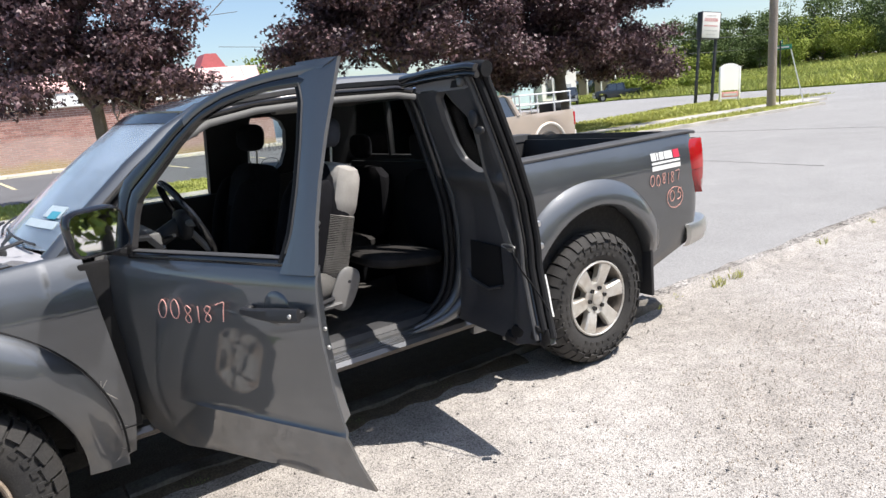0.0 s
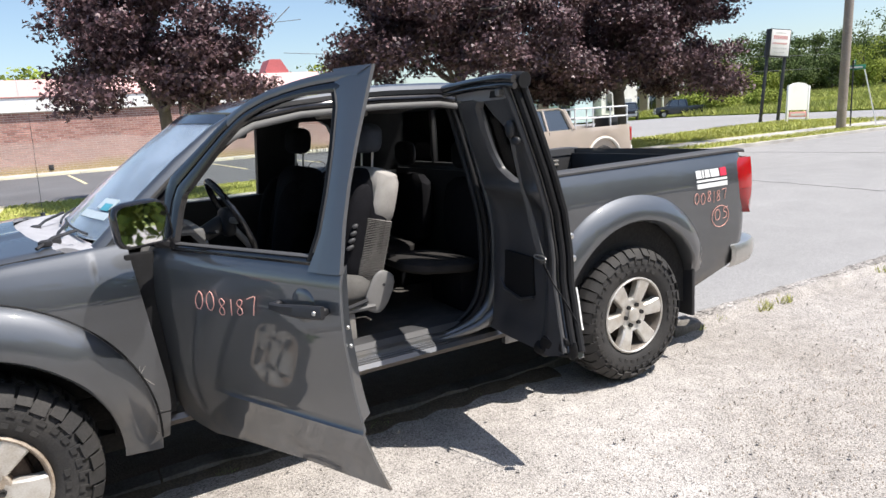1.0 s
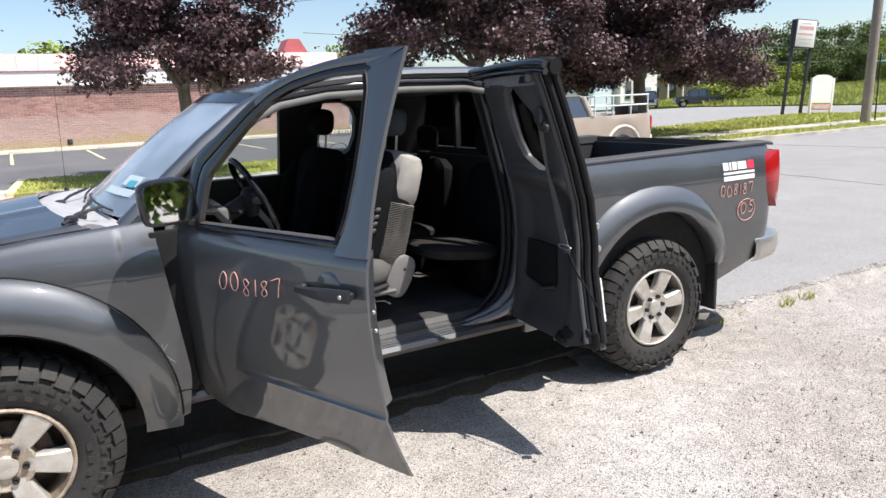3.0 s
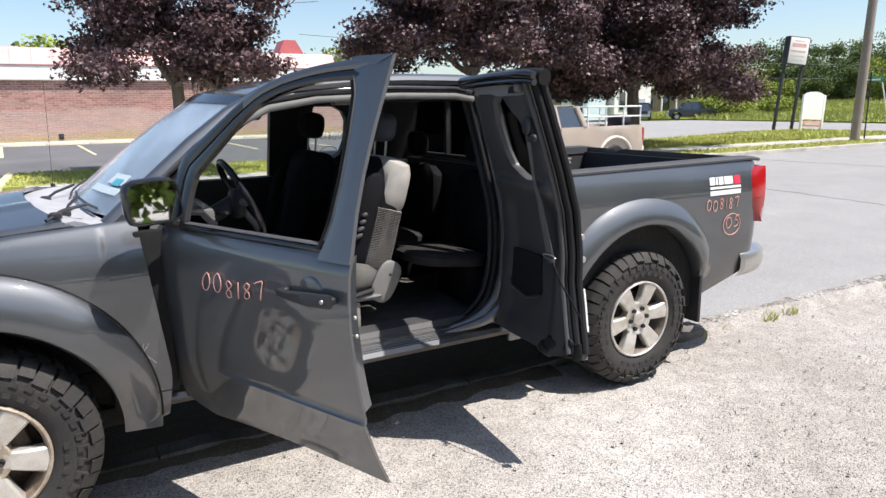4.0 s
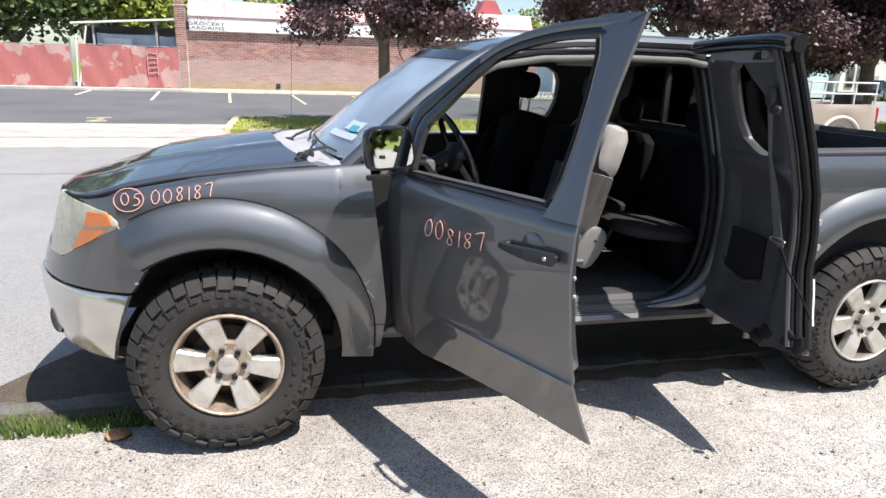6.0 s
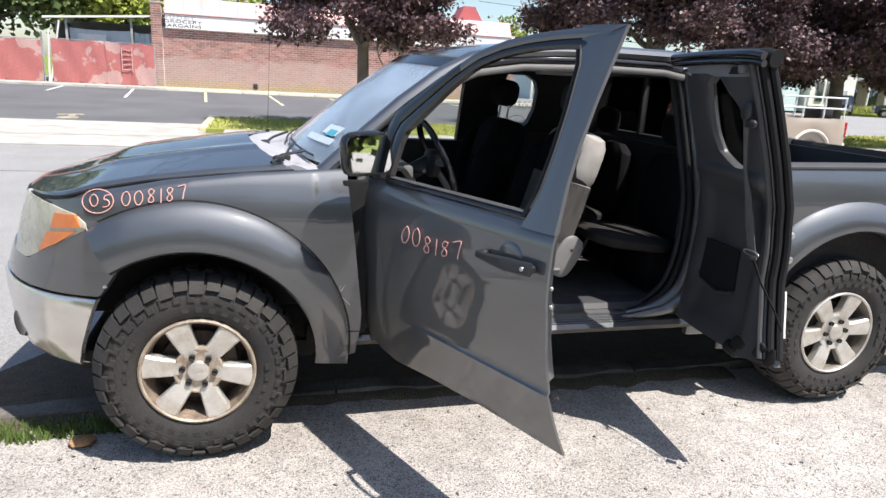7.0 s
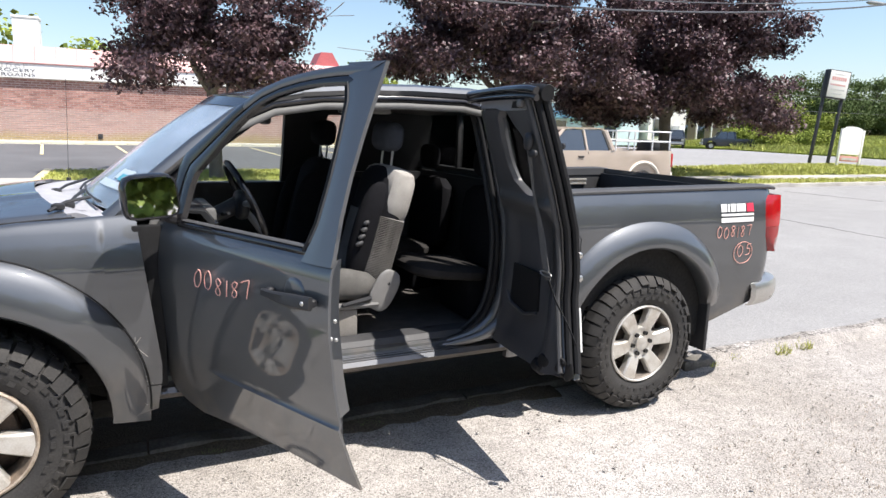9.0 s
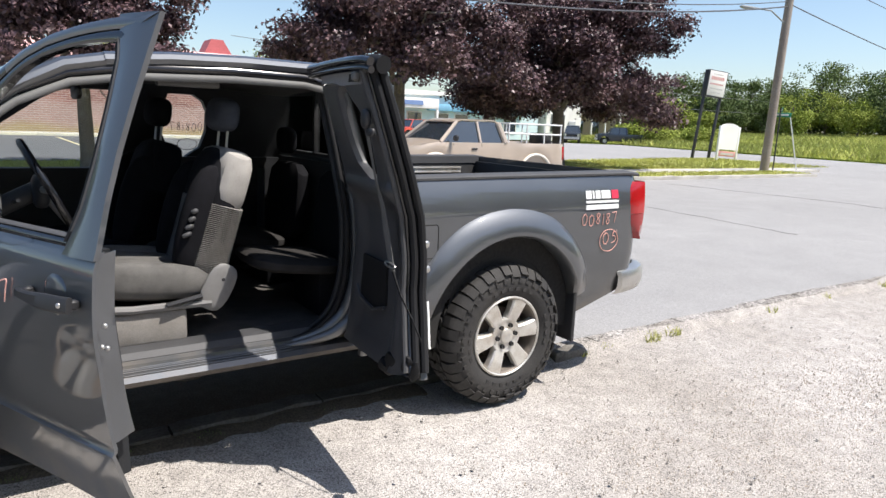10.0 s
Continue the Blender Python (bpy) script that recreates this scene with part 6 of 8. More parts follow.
part("cargo_track", bm, ALLOY, truck, "pale metal cargo track inside the bed")
# tailgate
rows = []
for z in np.linspace(0.60, 1.275, 12):
    rows.append([(4.19 + 0.055 * math.sin(math.pi * min(1, (z - 0.58) / 0.9)) , y, z) for y in np.linspace(0.15, 1.65, 9)])
bm = bmesh.new()
slab(bm, rows, (-0.04, 0, 0))
part("tailgate", bm, PAINT, truck)
# tail lamps wrapping round the corner
for sgn in (0, 1):
    for nm, z0, z1, mt in (("tail_lamp", 1.03, 1.225, RED_LENS), ("tail_lamp_lower", 0.87, 1.028, DARKRED_LENS)):
        rows = []
        for i in range(9):
            z = z0 + (z1 - z0) * i / 8
            tap = 0.02 * math.sin(math.pi * (z - 0.87) / 0.36)
            w = interp(z, (0.87, 0.90, 0.96, 1.10, 1.19, 1.225), (0.022, 0.05, 0.092, 0.112, 0.105, 0.07))
            pts = [(4.25 - w, 0.020 + 0.03 * max(0, (z - 1.05) / 0.18) ** 2), (4.25 - w * 0.5, 0.008 + 0.03 * max(0, (z - 1.05) / 0.18) ** 2), (4.25 + tap, 0.022), (4.28 + tap, 0.06), (4.285 + tap, 0.15)]
            rows.append([(x, y if sgn == 0 else 2 * YC - y, z) for x, y in pts])
        bm = bmesh.new()
        slab(bm, rows, (-0.02, 0.02 if sgn == 0 else -0.02, 0))
        part(nm, bm, mt, truck, "red tail lamp")
# dark panel added in the rear arch's black gap, hiding the bed liner
rows = [[(RA[0] + r * math.cos(t), 0.092, RA[1] + r * math.sin(t)) for r in (0.415, 0.45, 0.49, 0.545)] for t in np.linspace(-0.1, math.pi + 0.1, 33)]
panel("arch_liner", rows, UNDER, (0, 0.004, 0), label="dark panel added in the arch gap")
# rear bumper
rows = []
for a, z in ((0.02, 0.545), (0.0, 0.56), (-0.012, 0.60), (-0.012, 0.66), (0.0, 0.69), (0.03, 0.70)):
    row = []
    for i in range(13):
        q = i / 12
        if q < 0.4:
            s = q / 0.4
            row.append((4.105 + 0.315 * s + 0.02 * s - a * 0.5, 0.02 + 0.12 * s ** 2.5 + a, z - 0.012 - 0.01 * (1 - s)))
        else:
            s = (q - 0.4) / 0.6
            row.append((4.44 + 0.04 * s - a * 0.8, 0.14 + 0.76 * s, z - 0.012))
    rows.append(row)
panel("rear_bumper", rows, CHROME, (-0.02, 0.02, 0), label="dull chrome rear bumper")
bm = boxes((4.10, 4.34, 0.2, 1.6, 0.665, 0.69), bevel=0.008)
part("bumper_step", bm, BLACK_PLASTIC, truck)
# mud flaps
for y0 in (0.022, 1.498):
    bm = boxes((3.712, 3.738, y0, y0 + 0.28, 0.275, 0.60), bevel=0.006)
    part("mud_flap", bm, BLACK_PLASTIC, truck)
bm = bmesh.new()
loop = [(2.585 + 0.14 * u, 0.0225, 0.868 + 0.168 * v) for u, v in ((0, 0.08), (0.08, 0), (0.92, 0), (1, 0.08), (1, 0.92), (0.92, 1), (0.08, 1), (0, 0.92), (0, 0.08))]
tube(bm, loop, 0.0028, 5)
part("fuel_flap_gap", bm, SEAL, truck)
# marks on the bed side: badge shapes and hand-drawn figures
bed_spot = lambda u, v: Vector((3.752 + u, 0.020 + 0.04 * max(0, (1.0 + v - 1.05) / 0.2) ** 2 - 0.002, 0.995 + v))
def bar(name, u0, u1, v0, v1, material, sl=0.0):
    bm = bmesh.new()
    prism(bm, [bed_spot(u0, v0), bed_spot(u1, v0 + sl), bed_spot(u1, v1 + sl), bed_spot(u0, v1)], (0, 0.006, 0))
    part(name, bm, material, truck, smooth=False)


for u0, u1 in ((0.0, 0.046), (0.056, 0.070), (0.080, 0.120), (0.130, 0.206)):
    bar("decal_block", u0, u1, 0.137, 0.183, DECAL_WHITE)
bar("decal_block", 0.218, 0.275, 0.135, 0.185, DECAL_RED)
bar("decal_bar", 0.0, 0.275, 0.112, 0.125, DECAL_WHITE)
bar("decal_bar", 0.0, 0.275, 0.074, 0.101, DECAL_WHITE)
scrawl("lot_number", "008187", lambda a, b: bed_spot(-0.03 + a, -0.022 + b + 0.02 * a), 0.056, 0.068, CHALK, truck)
scrawl("lot_number", "05", lambda a, b: bed_spot(0.155 + a, -0.135 + b), 0.07, 0.07, CHALK, truck)
scrawl("lot_ring", "o", lambda a, b: bed_spot(0.13 + a, -0.175 + b), 0.20, 0.135, CHALK, truck, 0.0022)
fen_spot = lambda u, v: Vector((-0.40 + u, side(-0.40 + u, 1.06 + v) - 0.003, 1.06 + v))
scrawl("lot_number", "05", lambda a, b: fen_spot(0.035 + a, b + 0.004), 0.045, 0.045, CHALK, truck)
scrawl("lot_ring", "o", lambda a, b: fen_spot(0.008 + a, b - 0.022 + 0.1 * a), 0.145, 0.088, CHALK, truck, 0.0022)
scrawl("lot_number", "008187", lambda a, b: fen_spot(0.150 + a, 0.008 + b + 0.11 * a), 0.044, 0.052, CHALK, truck, 0.0022)
scrawl("lot_number", "008187", lambda a, b: Vector((2.015 - a, 2 * YC - 0.06 - 0.33 * (1.42 + b - 1.15) - 0.028, 1.42 + b)), 0.036, 0.05, CHALK_BLACK, truck, 0.002)
scrawl("lot_ring", "o", lambda a, b: Vector((1.99 - a, 2 * YC - 0.06 - 0.33 * (1.30 + b - 1.15) - 0.028, 1.30 + b)), 0.15, 0.07, CHALK_BLACK, truck, 0.002)


# ---- wheels ----
def build_wheel(barrel=None, lip=None):
    """A wheel at the origin whose outer face looks along -y."""
    w = new("wheel")
    bm = bmesh.new()
    R, r0 = 0.372, 0.224
    prof = [(r0 - 0.012, 0.045), (r0 - 0.004, 0.022), (r0 + 0.008, 0.008), (r0 + 0.03, -0.004), (0.285, -0.012), (0.315, -0.010), (0.335, -0.002), (0.352, 0.012), (0.362, 0.028), (R - 0.006, 0.05), (R, 0.09), (R, 0.20), (0.36, 0.255), (0.335, 0.275), (0.28, 0.285), (r0, 0.26), (r0 - 0.01, 0.235)]
    spin_y(bm, prof, 72)
    # tread lugs: shoulder blocks that wrap onto the sidewall, and staggered centre blocks
    n = 38
    for k in range(n):
        a0 = 2 * math.pi * k / n
        for s in (0, 1):
            a = a0 + (math.pi / n if s else 0)
            c, sn = math.cos(a), math.sin(a)
            er, et = Vector((c, 0, sn)), Vector((-sn, 0, c))

            def blk(pts, t0, t1, sk=0.0):
                """pts: (radius, y) outline; t0, t1 across the tread."""
                va = [bm.verts.new(er * r + et * (t0 + sk * y) + Vector((0, y, 0))) for r, y in pts]
                vb = [bm.verts.new(er * r + et * (t1 + sk * y) + Vector((0, y, 0))) for r, y in pts]
                bm.faces.new(va)
                bm.faces.new(vb[::-1])
                for i in range(len(va)):
                    j = (i + 1) % len(va)
                    bm.faces.new((va[i], va[j], vb[j], vb[i]))
            yy = (lambda y: y) if s == 0 else (lambda y: 0.275 - y)
            long = k % 2 == 0
            low = 0.326 if long else 0.342
            blk([(low, yy(-0.006)), (low + 0.004, yy(-0.016)), (0.356, yy(0.0)), (0.378, yy(0.022)), (R + 0.011, yy(0.042)), (R + 0.011, yy(0.088)), (R - 0.006, yy(0.088))], -0.0265, 0.0265 if long else 0.022)
            if s == 0:
                # small hooked blocks on the sidewall
                blk([(0.300, -0.008), (0.300, -0.017), (0.318, -0.016), (0.318, -0.004)], 0.006, 0.030)
                blk([(0.300, -0.008), (0.300, -0.017), (0.336, -0.012), (0.336, 0.002)], 0.024, 0.033)
            blk([(R - 0.006, yy(0.096)), (R + 0.010, yy(0.098)), (R + 0.010, yy(0.134)), (R - 0.006, yy(0.136))], -0.020, 0.020, 0.35 if s else -0.35)
    for v in bm.verts:
        q = math.hypot(v.co.x, v.co.z)
        if q > r0:
            g = (r0 + (q - r0) * 1.085) / q
            v.co.x, v.co.z = v.co.x * g, v.co.z * g
        if v.co.y > 0.1:
            v.co.y -= 0.02
    tyre = part("tyre", bm, RUBBER, w, "black mud-terrain tyre with coarse lugs")
    # faint raised marks on the sidewall
    bm = bmesh.new()
    for k in range(34):
        if k % 17 in (0, 1, 2, 9, 10, 11, 12):
            continue
        a = 2 * math.pi * k / 34
        er, et = Vector((math.cos(a), 0, math.sin(a))), Vector((-math.sin(a), 0, math.cos(a)))
        c0 = er * 0.272 + Vector((0, -0.0125, 0))
        prism(bm, [c0 - et * 0.013 - er * 0.009, c0 + et * 0.013 - er * 0.009, c0 + et * 0.013 + er * 0.009, c0 - et * 0.013 + er * 0.009], (0, 0.004, 0))
    tagged(part("sidewall_mark", bm, RUBBER, tyre), kind="stuff")
    bm = bmesh.new()
    spin_y(bm, [(0.226, 0.02), (0.226, 0.004), (0.219, 0.0), (0.211, 0.004), (0.205, 0.016), (0.198, 0.05), (0.192, 0.11), (0.196, 0.20), (0.21, 0.24)], 60)
    rim = part("rim", bm, barrel or RIM_DIRT, w, "dusty six-spoke alloy rim")
    for k in range(6):
        a = radians(90 + 60 * k + 8)
        er, et = Vector((math.cos(a), 0, math.sin(a))), Vector((-math.sin(a), 0, math.cos(a)))
        bm = bmesh.new()
        rows = []
        for r, hw, y in ((0.055, 0.031, 0.026), (0.088, 0.036, 0.017), (0.13, 0.040, 0.009), (0.175, 0.046, 0.005), (0.213, 0.054, 0.005)):
            rows.append([er * r + et * (hw * s) + Vector((0, y + dy, 0)) for s, dy in ((-1.0, 0.045), (-1.0, 0.008), (-0.82, 0.0), (0, -0.002), (0.82, 0.0), (1.0, 0.008), (1.0, 0.045))])
        loft(bm, rows)
        part("spoke", bm, ALLOY, rim)
    bm = bmesh.new()
    spin_y(bm, [(0.0, 0.020), (0.045, 0.020), (0.060, 0.022), (0.076, 0.022), (0.092, 0.016), (0.098, 0.018), (0.100, 0.06)], 36)
    part("hub", bm, lip or ALLOY_DIRTY, rim)
    bm = bmesh.new()
    spin_y(bm, [(0.0, 0.004), (0.036, 0.005), (0.042, 0.009), (0.045, 0.026)], 28)
    part("hub_cap", bm, ALLOY, rim)
    bm = bmesh.new()
    spin_y(bm, [(0.227, 0.02), (0.2275, 0.002), (0.220, -0.0025), (0.213, 0.003), (0.212, 0.012)], 60)
    part("rim_lip", bm, lip or ALLOY_DIRTY, rim, "worn rim lip")
    bm = bmesh.new()
    tube(bm, [(0.016 * math.cos(a), 0.006, 0.016 * math.sin(a)) for a in np.linspace(0, 6.283, 17)], 0.002, 5, cap=False)
    box(bm, -0.022, 0.022, 0.004, 0.008, -0.004, 0.004)
    part("cap_emblem", bm, CHROME, rim)
    for k in range(6):
        a = radians(60 * k + 38)
        bm = bmesh.new()
        spin_y(bm, [(0.0, 0.010), (0.006, 0.009), (0.0095, 0.006), (0.012, 0.006), (0.0135, 0.03)], 12, (0.063 * math.cos(a), 0.0, 0.063 * math.sin(a)))
        part("lug_nut", bm, UNDER, rim)
    bm = bmesh.new()
    spin_y(bm, [(0.0, 0.075), (0.09, 0.075), (0.15, 0.085), (0.155, 0.11), (0.19, 0.12), (0.19, 0.16)], 40)
    box(bm, 0.08, 0.16, 0.06, 0.12, -0.06, 0.08, 0.02)
    part("brake_disc", bm, BRAKE, w, "rusty brake disc behind the spokes")
    return w


wheel = build_wheel()
wheel.parent = truck
wheel.matrix_basis = pose(0, 0.0, 0.392, 0, -13, 0)
clean = build_wheel(ALLOY_DULL, ALLOY)
clean.parent = truck
clean.matrix_basis = pose(3.2, 0.0, 0.392, 0, -29, 0)
for src, x, y, a, flip in ((wheel, 0.0, 2 * YC, 40, 180), (clean, 3.2, 2 * YC, 5, 180)):
    c = copy_thing(src, pose(x, y, 0.392, 0, a, flip))
    c.parent = truck


# ---- trees ----
def leaf_cloud(rng, lobes, count, size, shell=0.45, pointed=False):
    """Small bent leaves gathered in clumps through the outer part of each lobe."""
    vol = np.array([l[3] * l[4] * l[5] for l in lobes]) ** 0.7
    per = (vol / vol.sum() * count).astype(int)
    pts, tilts = [], []
    for (cx, cy, cz, rx, ry, rz), k in zip(lobes, per):
        clumps = max(6, k // 48)
        d = rng.normal(size=(clumps, 3))
        d /= np.linalg.norm(d, axis=1)[:, None]
        r = (shell + (1 - shell) * rng.uniform(size=clumps) ** 0.6) * rng.uniform(0.92, 1.06, clumps)
        c = np.array((cx, cy, cz)) + d * np.array((rx, ry, rz)) * r[:, None]
        t = rng.normal(size=(clumps, 3)) * 0.35 + np.array((0, 0, 0.5)) + d * 0.6
        each = k // clumps + 1
        pts.append(np.repeat(c, each, 0) + np.clip(rng.normal(size=(clumps * each, 3)), -1.7, 1.7) * size * 2.5 * np.array((1, 1, 0.62)))
        tilts.append(np.repeat(t, each, 0))
    p, n = np.concatenate(pts), np.concatenate(tilts)
    n = n + rng.normal(size=n.shape) * 0.55
    n /= np.linalg.norm(n, axis=1)[:, None] + 1e-9
    a = np.cross(n, rng.normal(size=n.shape))
    a /= np.linalg.norm(a, axis=1)[:, None] + 1e-9
    b = np.cross(n, a)
    s = (size * rng.uniform(0.6, 1.25, len(p)))[:, None]
    tip = n * s * 0.25
    if pointed:
        v = np.stack([p - a * s * 0.45, p + b * s * 0.68 - a * s * 0.05 - tip, p + b * s * 0.24 + a * s * 0.16, p + a * s * 0.72 - tip, p - b * s * 0.24 + a * s * 0.16, p - b * s * 0.68 - a * s * 0.05 - tip], 1).reshape(-1, 3)
        return v, np.arange(len(v)).reshape(-1, 6)
    v = np.stack([p - a * s * 0.5, p + b * s * 0.55 - tip * 0.3, p + a * s * 0.62 - tip, p - b * s * 0.55 - tip * 0.3], 1).reshape(-1, 3)
    return v, np.arange(len(v)).reshape(-1, 4)


def limb(bm, p, d, length, r, depth, rng, out):
    """A bent, tapering limb that forks."""
    pts, rad = [Vector(p)], [r]
    for k in range(4):
        d = (d + Vector(rng.normal(size=3) * 0.13) + Vector((0, 0, 0.05))).normalized()
        pts.append(pts[-1] + d * length / 4)
        rad.append(r * (1 - 0.14 * (k + 1)))
    tube(bm, pts, r, 7 if r > 0.05 else 5, taper=rad)
    out.append(pts[-1])
    if depth:
        for _ in range(3 if depth > 1 else 2):
            q = pts[rng.integers(2, 5)]
            nd = (d + Vector(rng.normal(size=3) * 0.55)).normalized()
            limb(bm, q, nd, length * rng.uniform(0.5, 0.72), r * 0.48, depth - 1, rng, out)


def tree(name, m, trunk_h, trunk_r, crown, lobes, leaves, size, seed, leaf, bark, label, group="", shell=0.45, spreading=False):
    """crown: (centre height, half width, half height)."""
    rng = np.random.default_rng(seed)
    root = thing(name, label, "tree", m, group)
    bm = bmesh.new()
    lean = rng.normal(0, 0.03, 2)
    pts = [(lean[0] * h, lean[1] * h, h) for h in (-0.1, 0.05, 0.4, trunk_h * 0.6, trunk_h)]
    tube(bm, pts, trunk_r, 12, taper=[trunk_r * 1.5, trunk_r * 1.2, trunk_r * 1.02, trunk_r * 0.92, trunk_r * 0.85])
    ends = []
    zc, hw, hh = crown
    for k in range(6):
        a = 2 * math.pi * (k + rng.uniform(0, 0.6)) / 6
        d = Vector((math.cos(a) * 0.75, math.sin(a) * 0.75, 0.9 if k % 2 else 0.55)).normalized()
        limb(bm, Vector(pts[-1]) - Vector((0, 0, rng.uniform(0, 0.16) * trunk_h)), d, hw * 0.62, trunk_r * 0.5, 2, rng, ends)
    limb(bm, Vector(pts[-1]), Vector((0, 0, 1)), hh * 0.8, trunk_r * 0.7, 2, rng, ends)
    part("trunk", bm, bark, root)
    ls = []
    for e in ends:
        d = Vector((e.x / hw, e.y / hw, (e.z - zc) / hh))
        if d.length > 0.9:
            d *= rng.uniform(0.78, 0.95) / d.length
        lw = hw * (rng.uniform(0.10, 0.17) if spreading else rng.uniform(0.17, 0.27))
        ls.append((d.x * hw, d.y * hw, zc + d.z * hh, lw, lw, lw * rng.uniform(0.5, 0.75)))
    for k in range(lobes if spreading else 0):
        a, q = 2.399963 * k + rng.uniform(-0.3, 0.3), math.sqrt((k + 0.5) / lobes)
        low = zc - hh * (0.62 + 0.26 * q)
        top = zc - hh * 0.85 + 1.85 * hh * math.sqrt(1 - 0.9 * q * q)
        z = low + (top - low) * (rng.uniform(0, 0.25) if k % 3 == 0 else rng.uniform(0.1, 1))
        lw = hw * rng.uniform(0.09, 0.19)
        ls.append((math.cos(a) * q * hw, math.sin(a) * q * hw, z, lw, lw, lw * rng.uniform(0.35, 0.6)))
    for k in range(0 if spreading else lobes):
        a, q = 2.399963 * k + rng.uniform(-0.3, 0.3), (k + 0.5) / lobes
        v = 0.75 - 1.7 * q
        rr = math.sqrt(max(0.05, 1 - v * v))
        s = rng.uniform(0.66, 1.0)
        lw = hw * rng.uniform(0.16, 0.30)
        ls.append((math.cos(a) * rr * hw * s, math.sin(a) * rr * hw * s, zc + v * hh * s * (1.0 if v > 0 else 0.9), lw, lw, lw * rng.uniform(0.5, 0.75)))
    v, f = leaf_cloud(rng, ls, leaves, size, shell, spreading)
    raw("crown", v, f, leaf, root)
    return root


tree("maple_tree", pose(3.0, 16.0, 0.0, 0, 0, 20), 2.6, 0.17, (4.55, 2.6, 2.45), 40, 40000, 0.095, 11, LEAF_PURPLE, BARK, "purple-leaved maple tree on the grass strip", "street maples", 0.2, True)
tree("maple_tree", pose(11.9, 16.0, 0.0, 0, 0, 130), 2.7, 0.21, (5.4, 3.9, 3.0), 74, 84000, 0.10, 12, LEAF_PURPLE, BARK, "broad purple-leaved maple tree on the grass strip", "street maples", 0.2, True)
tree("maple_tree", pose(19.4, 16.4, 0.0, 0, 0, 250), 2.3, 0.24, (4.75, 4.1, 3.2), 96, 105000, 0.105, 13, LEAF_PURPLE, BARK, "broad dark purple maple tree with low branches", "street maples", 0.2, True)
# bare twigs that stick out of the first maple's crown
bm = bmesh.new()
tube(bm, [(4.9, 15.4, 3.9), (5.85, 15.2, 4.35), (6.3, 15.2, 4.75)], 0.012, 5)
tube(bm, [(5.85, 15.2, 4.35), (6.55, 15.1, 4.42)], 0.008, 5)
tagged(part("bare_twig", bm, BARK), "dead leafless twig of the maple", "twig")

# ---- the shop across the street ----
shop = thing("shop_building", "long brick shop with white fascia and faded red roof", "shop", pose(-0.92, 0, 0.38))
SX0, SX1, SY = -3.5, 14.6, 32.6
bm = boxes((SX0, SX1, SY, SY + 0.3, -0.4, 2.76), (SX0, SX0 + 0.3, SY + 0.3, SY + 14, -0.2, 3.5), (SX1 - 0.3, SX1, SY + 0.3, SY + 14, -0.2, 3.5), (SX0 + 0.3, SX1 - 0.3, SY + 13.7, SY + 14, -0.2, 3.5))
part("wall", bm, MORTAR, shop, smooth=False)
for k in range(5):
    x0 = -3.08 + k * 3.49
    bm = boxes((x0 + 0.004, x0 + 3.486, SY - 0.20, SY + 0.02, 2.72, 3.39), bevel=0.006)
    part("fascia_panel", bm, SIGN_WHITE, shop, "long white sign fascia", smooth=False)
bm = bmesh.new()
slab(bm, [[(x, SY - 0.26 + 0.5 * k, 3.385 + 0.75 * k) for k in (0, 0.5, 1.0)] for x in np.linspace(-3.10, 14.2, 30)], (0, 0.05, -0.06))
part("roof_slope", bm, ROOF_PINK, shop, "faded pinkish-red metal roof slope")
for x in np.linspace(-3.08, 14.18, 22):
    bm = bmesh.new()
    tube(bm, [(x, SY - 0.265, 3.385), (x, SY + 0.235, 4.14)], 0.014, 5)
    part("roof_seam", bm, ROOF_PINK, shop)
bm = boxes((-3.1, 14.2, SY + 0.25, SY + 14, 3.98, 4.10))
part("roof", bm, SHED_GREY, shop, smooth=False)
bm = bmesh.new()
prism(bm, [(11.45, SY + 1.0, 4.08), (12.95, SY + 1.0, 4.08), (12.45, SY + 1.0, 4.90), (11.85, SY + 1.0, 4.90)], (0, 1.4, 0))
part("roof_cupola", bm, ROOF_RED, shop, "red-painted cupola on the roof", smooth=False)
bm = boxes((-2.62, -1.5, SY + 4, SY + 5.3, 4.05, 5.75), (-2.66, -1.46, SY + 3.96, SY + 5.34, 5.75, 5.86), bevel=0.02)
part("roof_chimney", bm, WHITE_PANEL, shop, "white block on the roof", smooth=False)
bm = boxes((SX0 - 0.2, SX0 + 0.26, SY - 0.12, SY + 0.3, -0.3, 3.80), bevel=0.02)
part("end_pier", bm, MORTAR, shop, smooth=False)
bm = boxes((SX0 - 0.24, SX0 + 0.30, SY - 0.16, SY + 0.34, 3.80, 3.88), bevel=0.01)
part("pier_coping", bm, CONCRETE, shop)
bm = boxes((0.86, 1.06, SY - 0.06, SY + 0.02, 0.10, 0.34), (0.90, 1.02, SY - 0.09, SY - 0.05, 0.14, 0.24), bevel=0.01)
part("wall_vent", bm, SIGN_BLACK, shop)
R90 = lambda x, z: pose(x, SY - 0.2035, z, 90, 0, 0)
text("sign_word", "Super", 0.36, R90(-2.45, 3.24), SIGN_PALE, shop, 1.2, 1.5)
text("sign_word", "GROCERY", 0.20, R90(-2.28, 3.03), SIGN_BLACK, shop, 1.08, 1.75)
text("sign_word", "BARGAINS", 0.20, R90(-2.33, 2.84), SIGN_BLACK, shop, 1.08, 1.75)
text("sign_word", "AS PARTES", 0.21, R90(10.15, 3.19), SIGN_BLACK, shop, 1.08, 1.5)
text("sign_word", "ER & SODA", 0.21, R90(9.95, 2.87), SIGN_BLACK, shop, 1.08, 1.5)
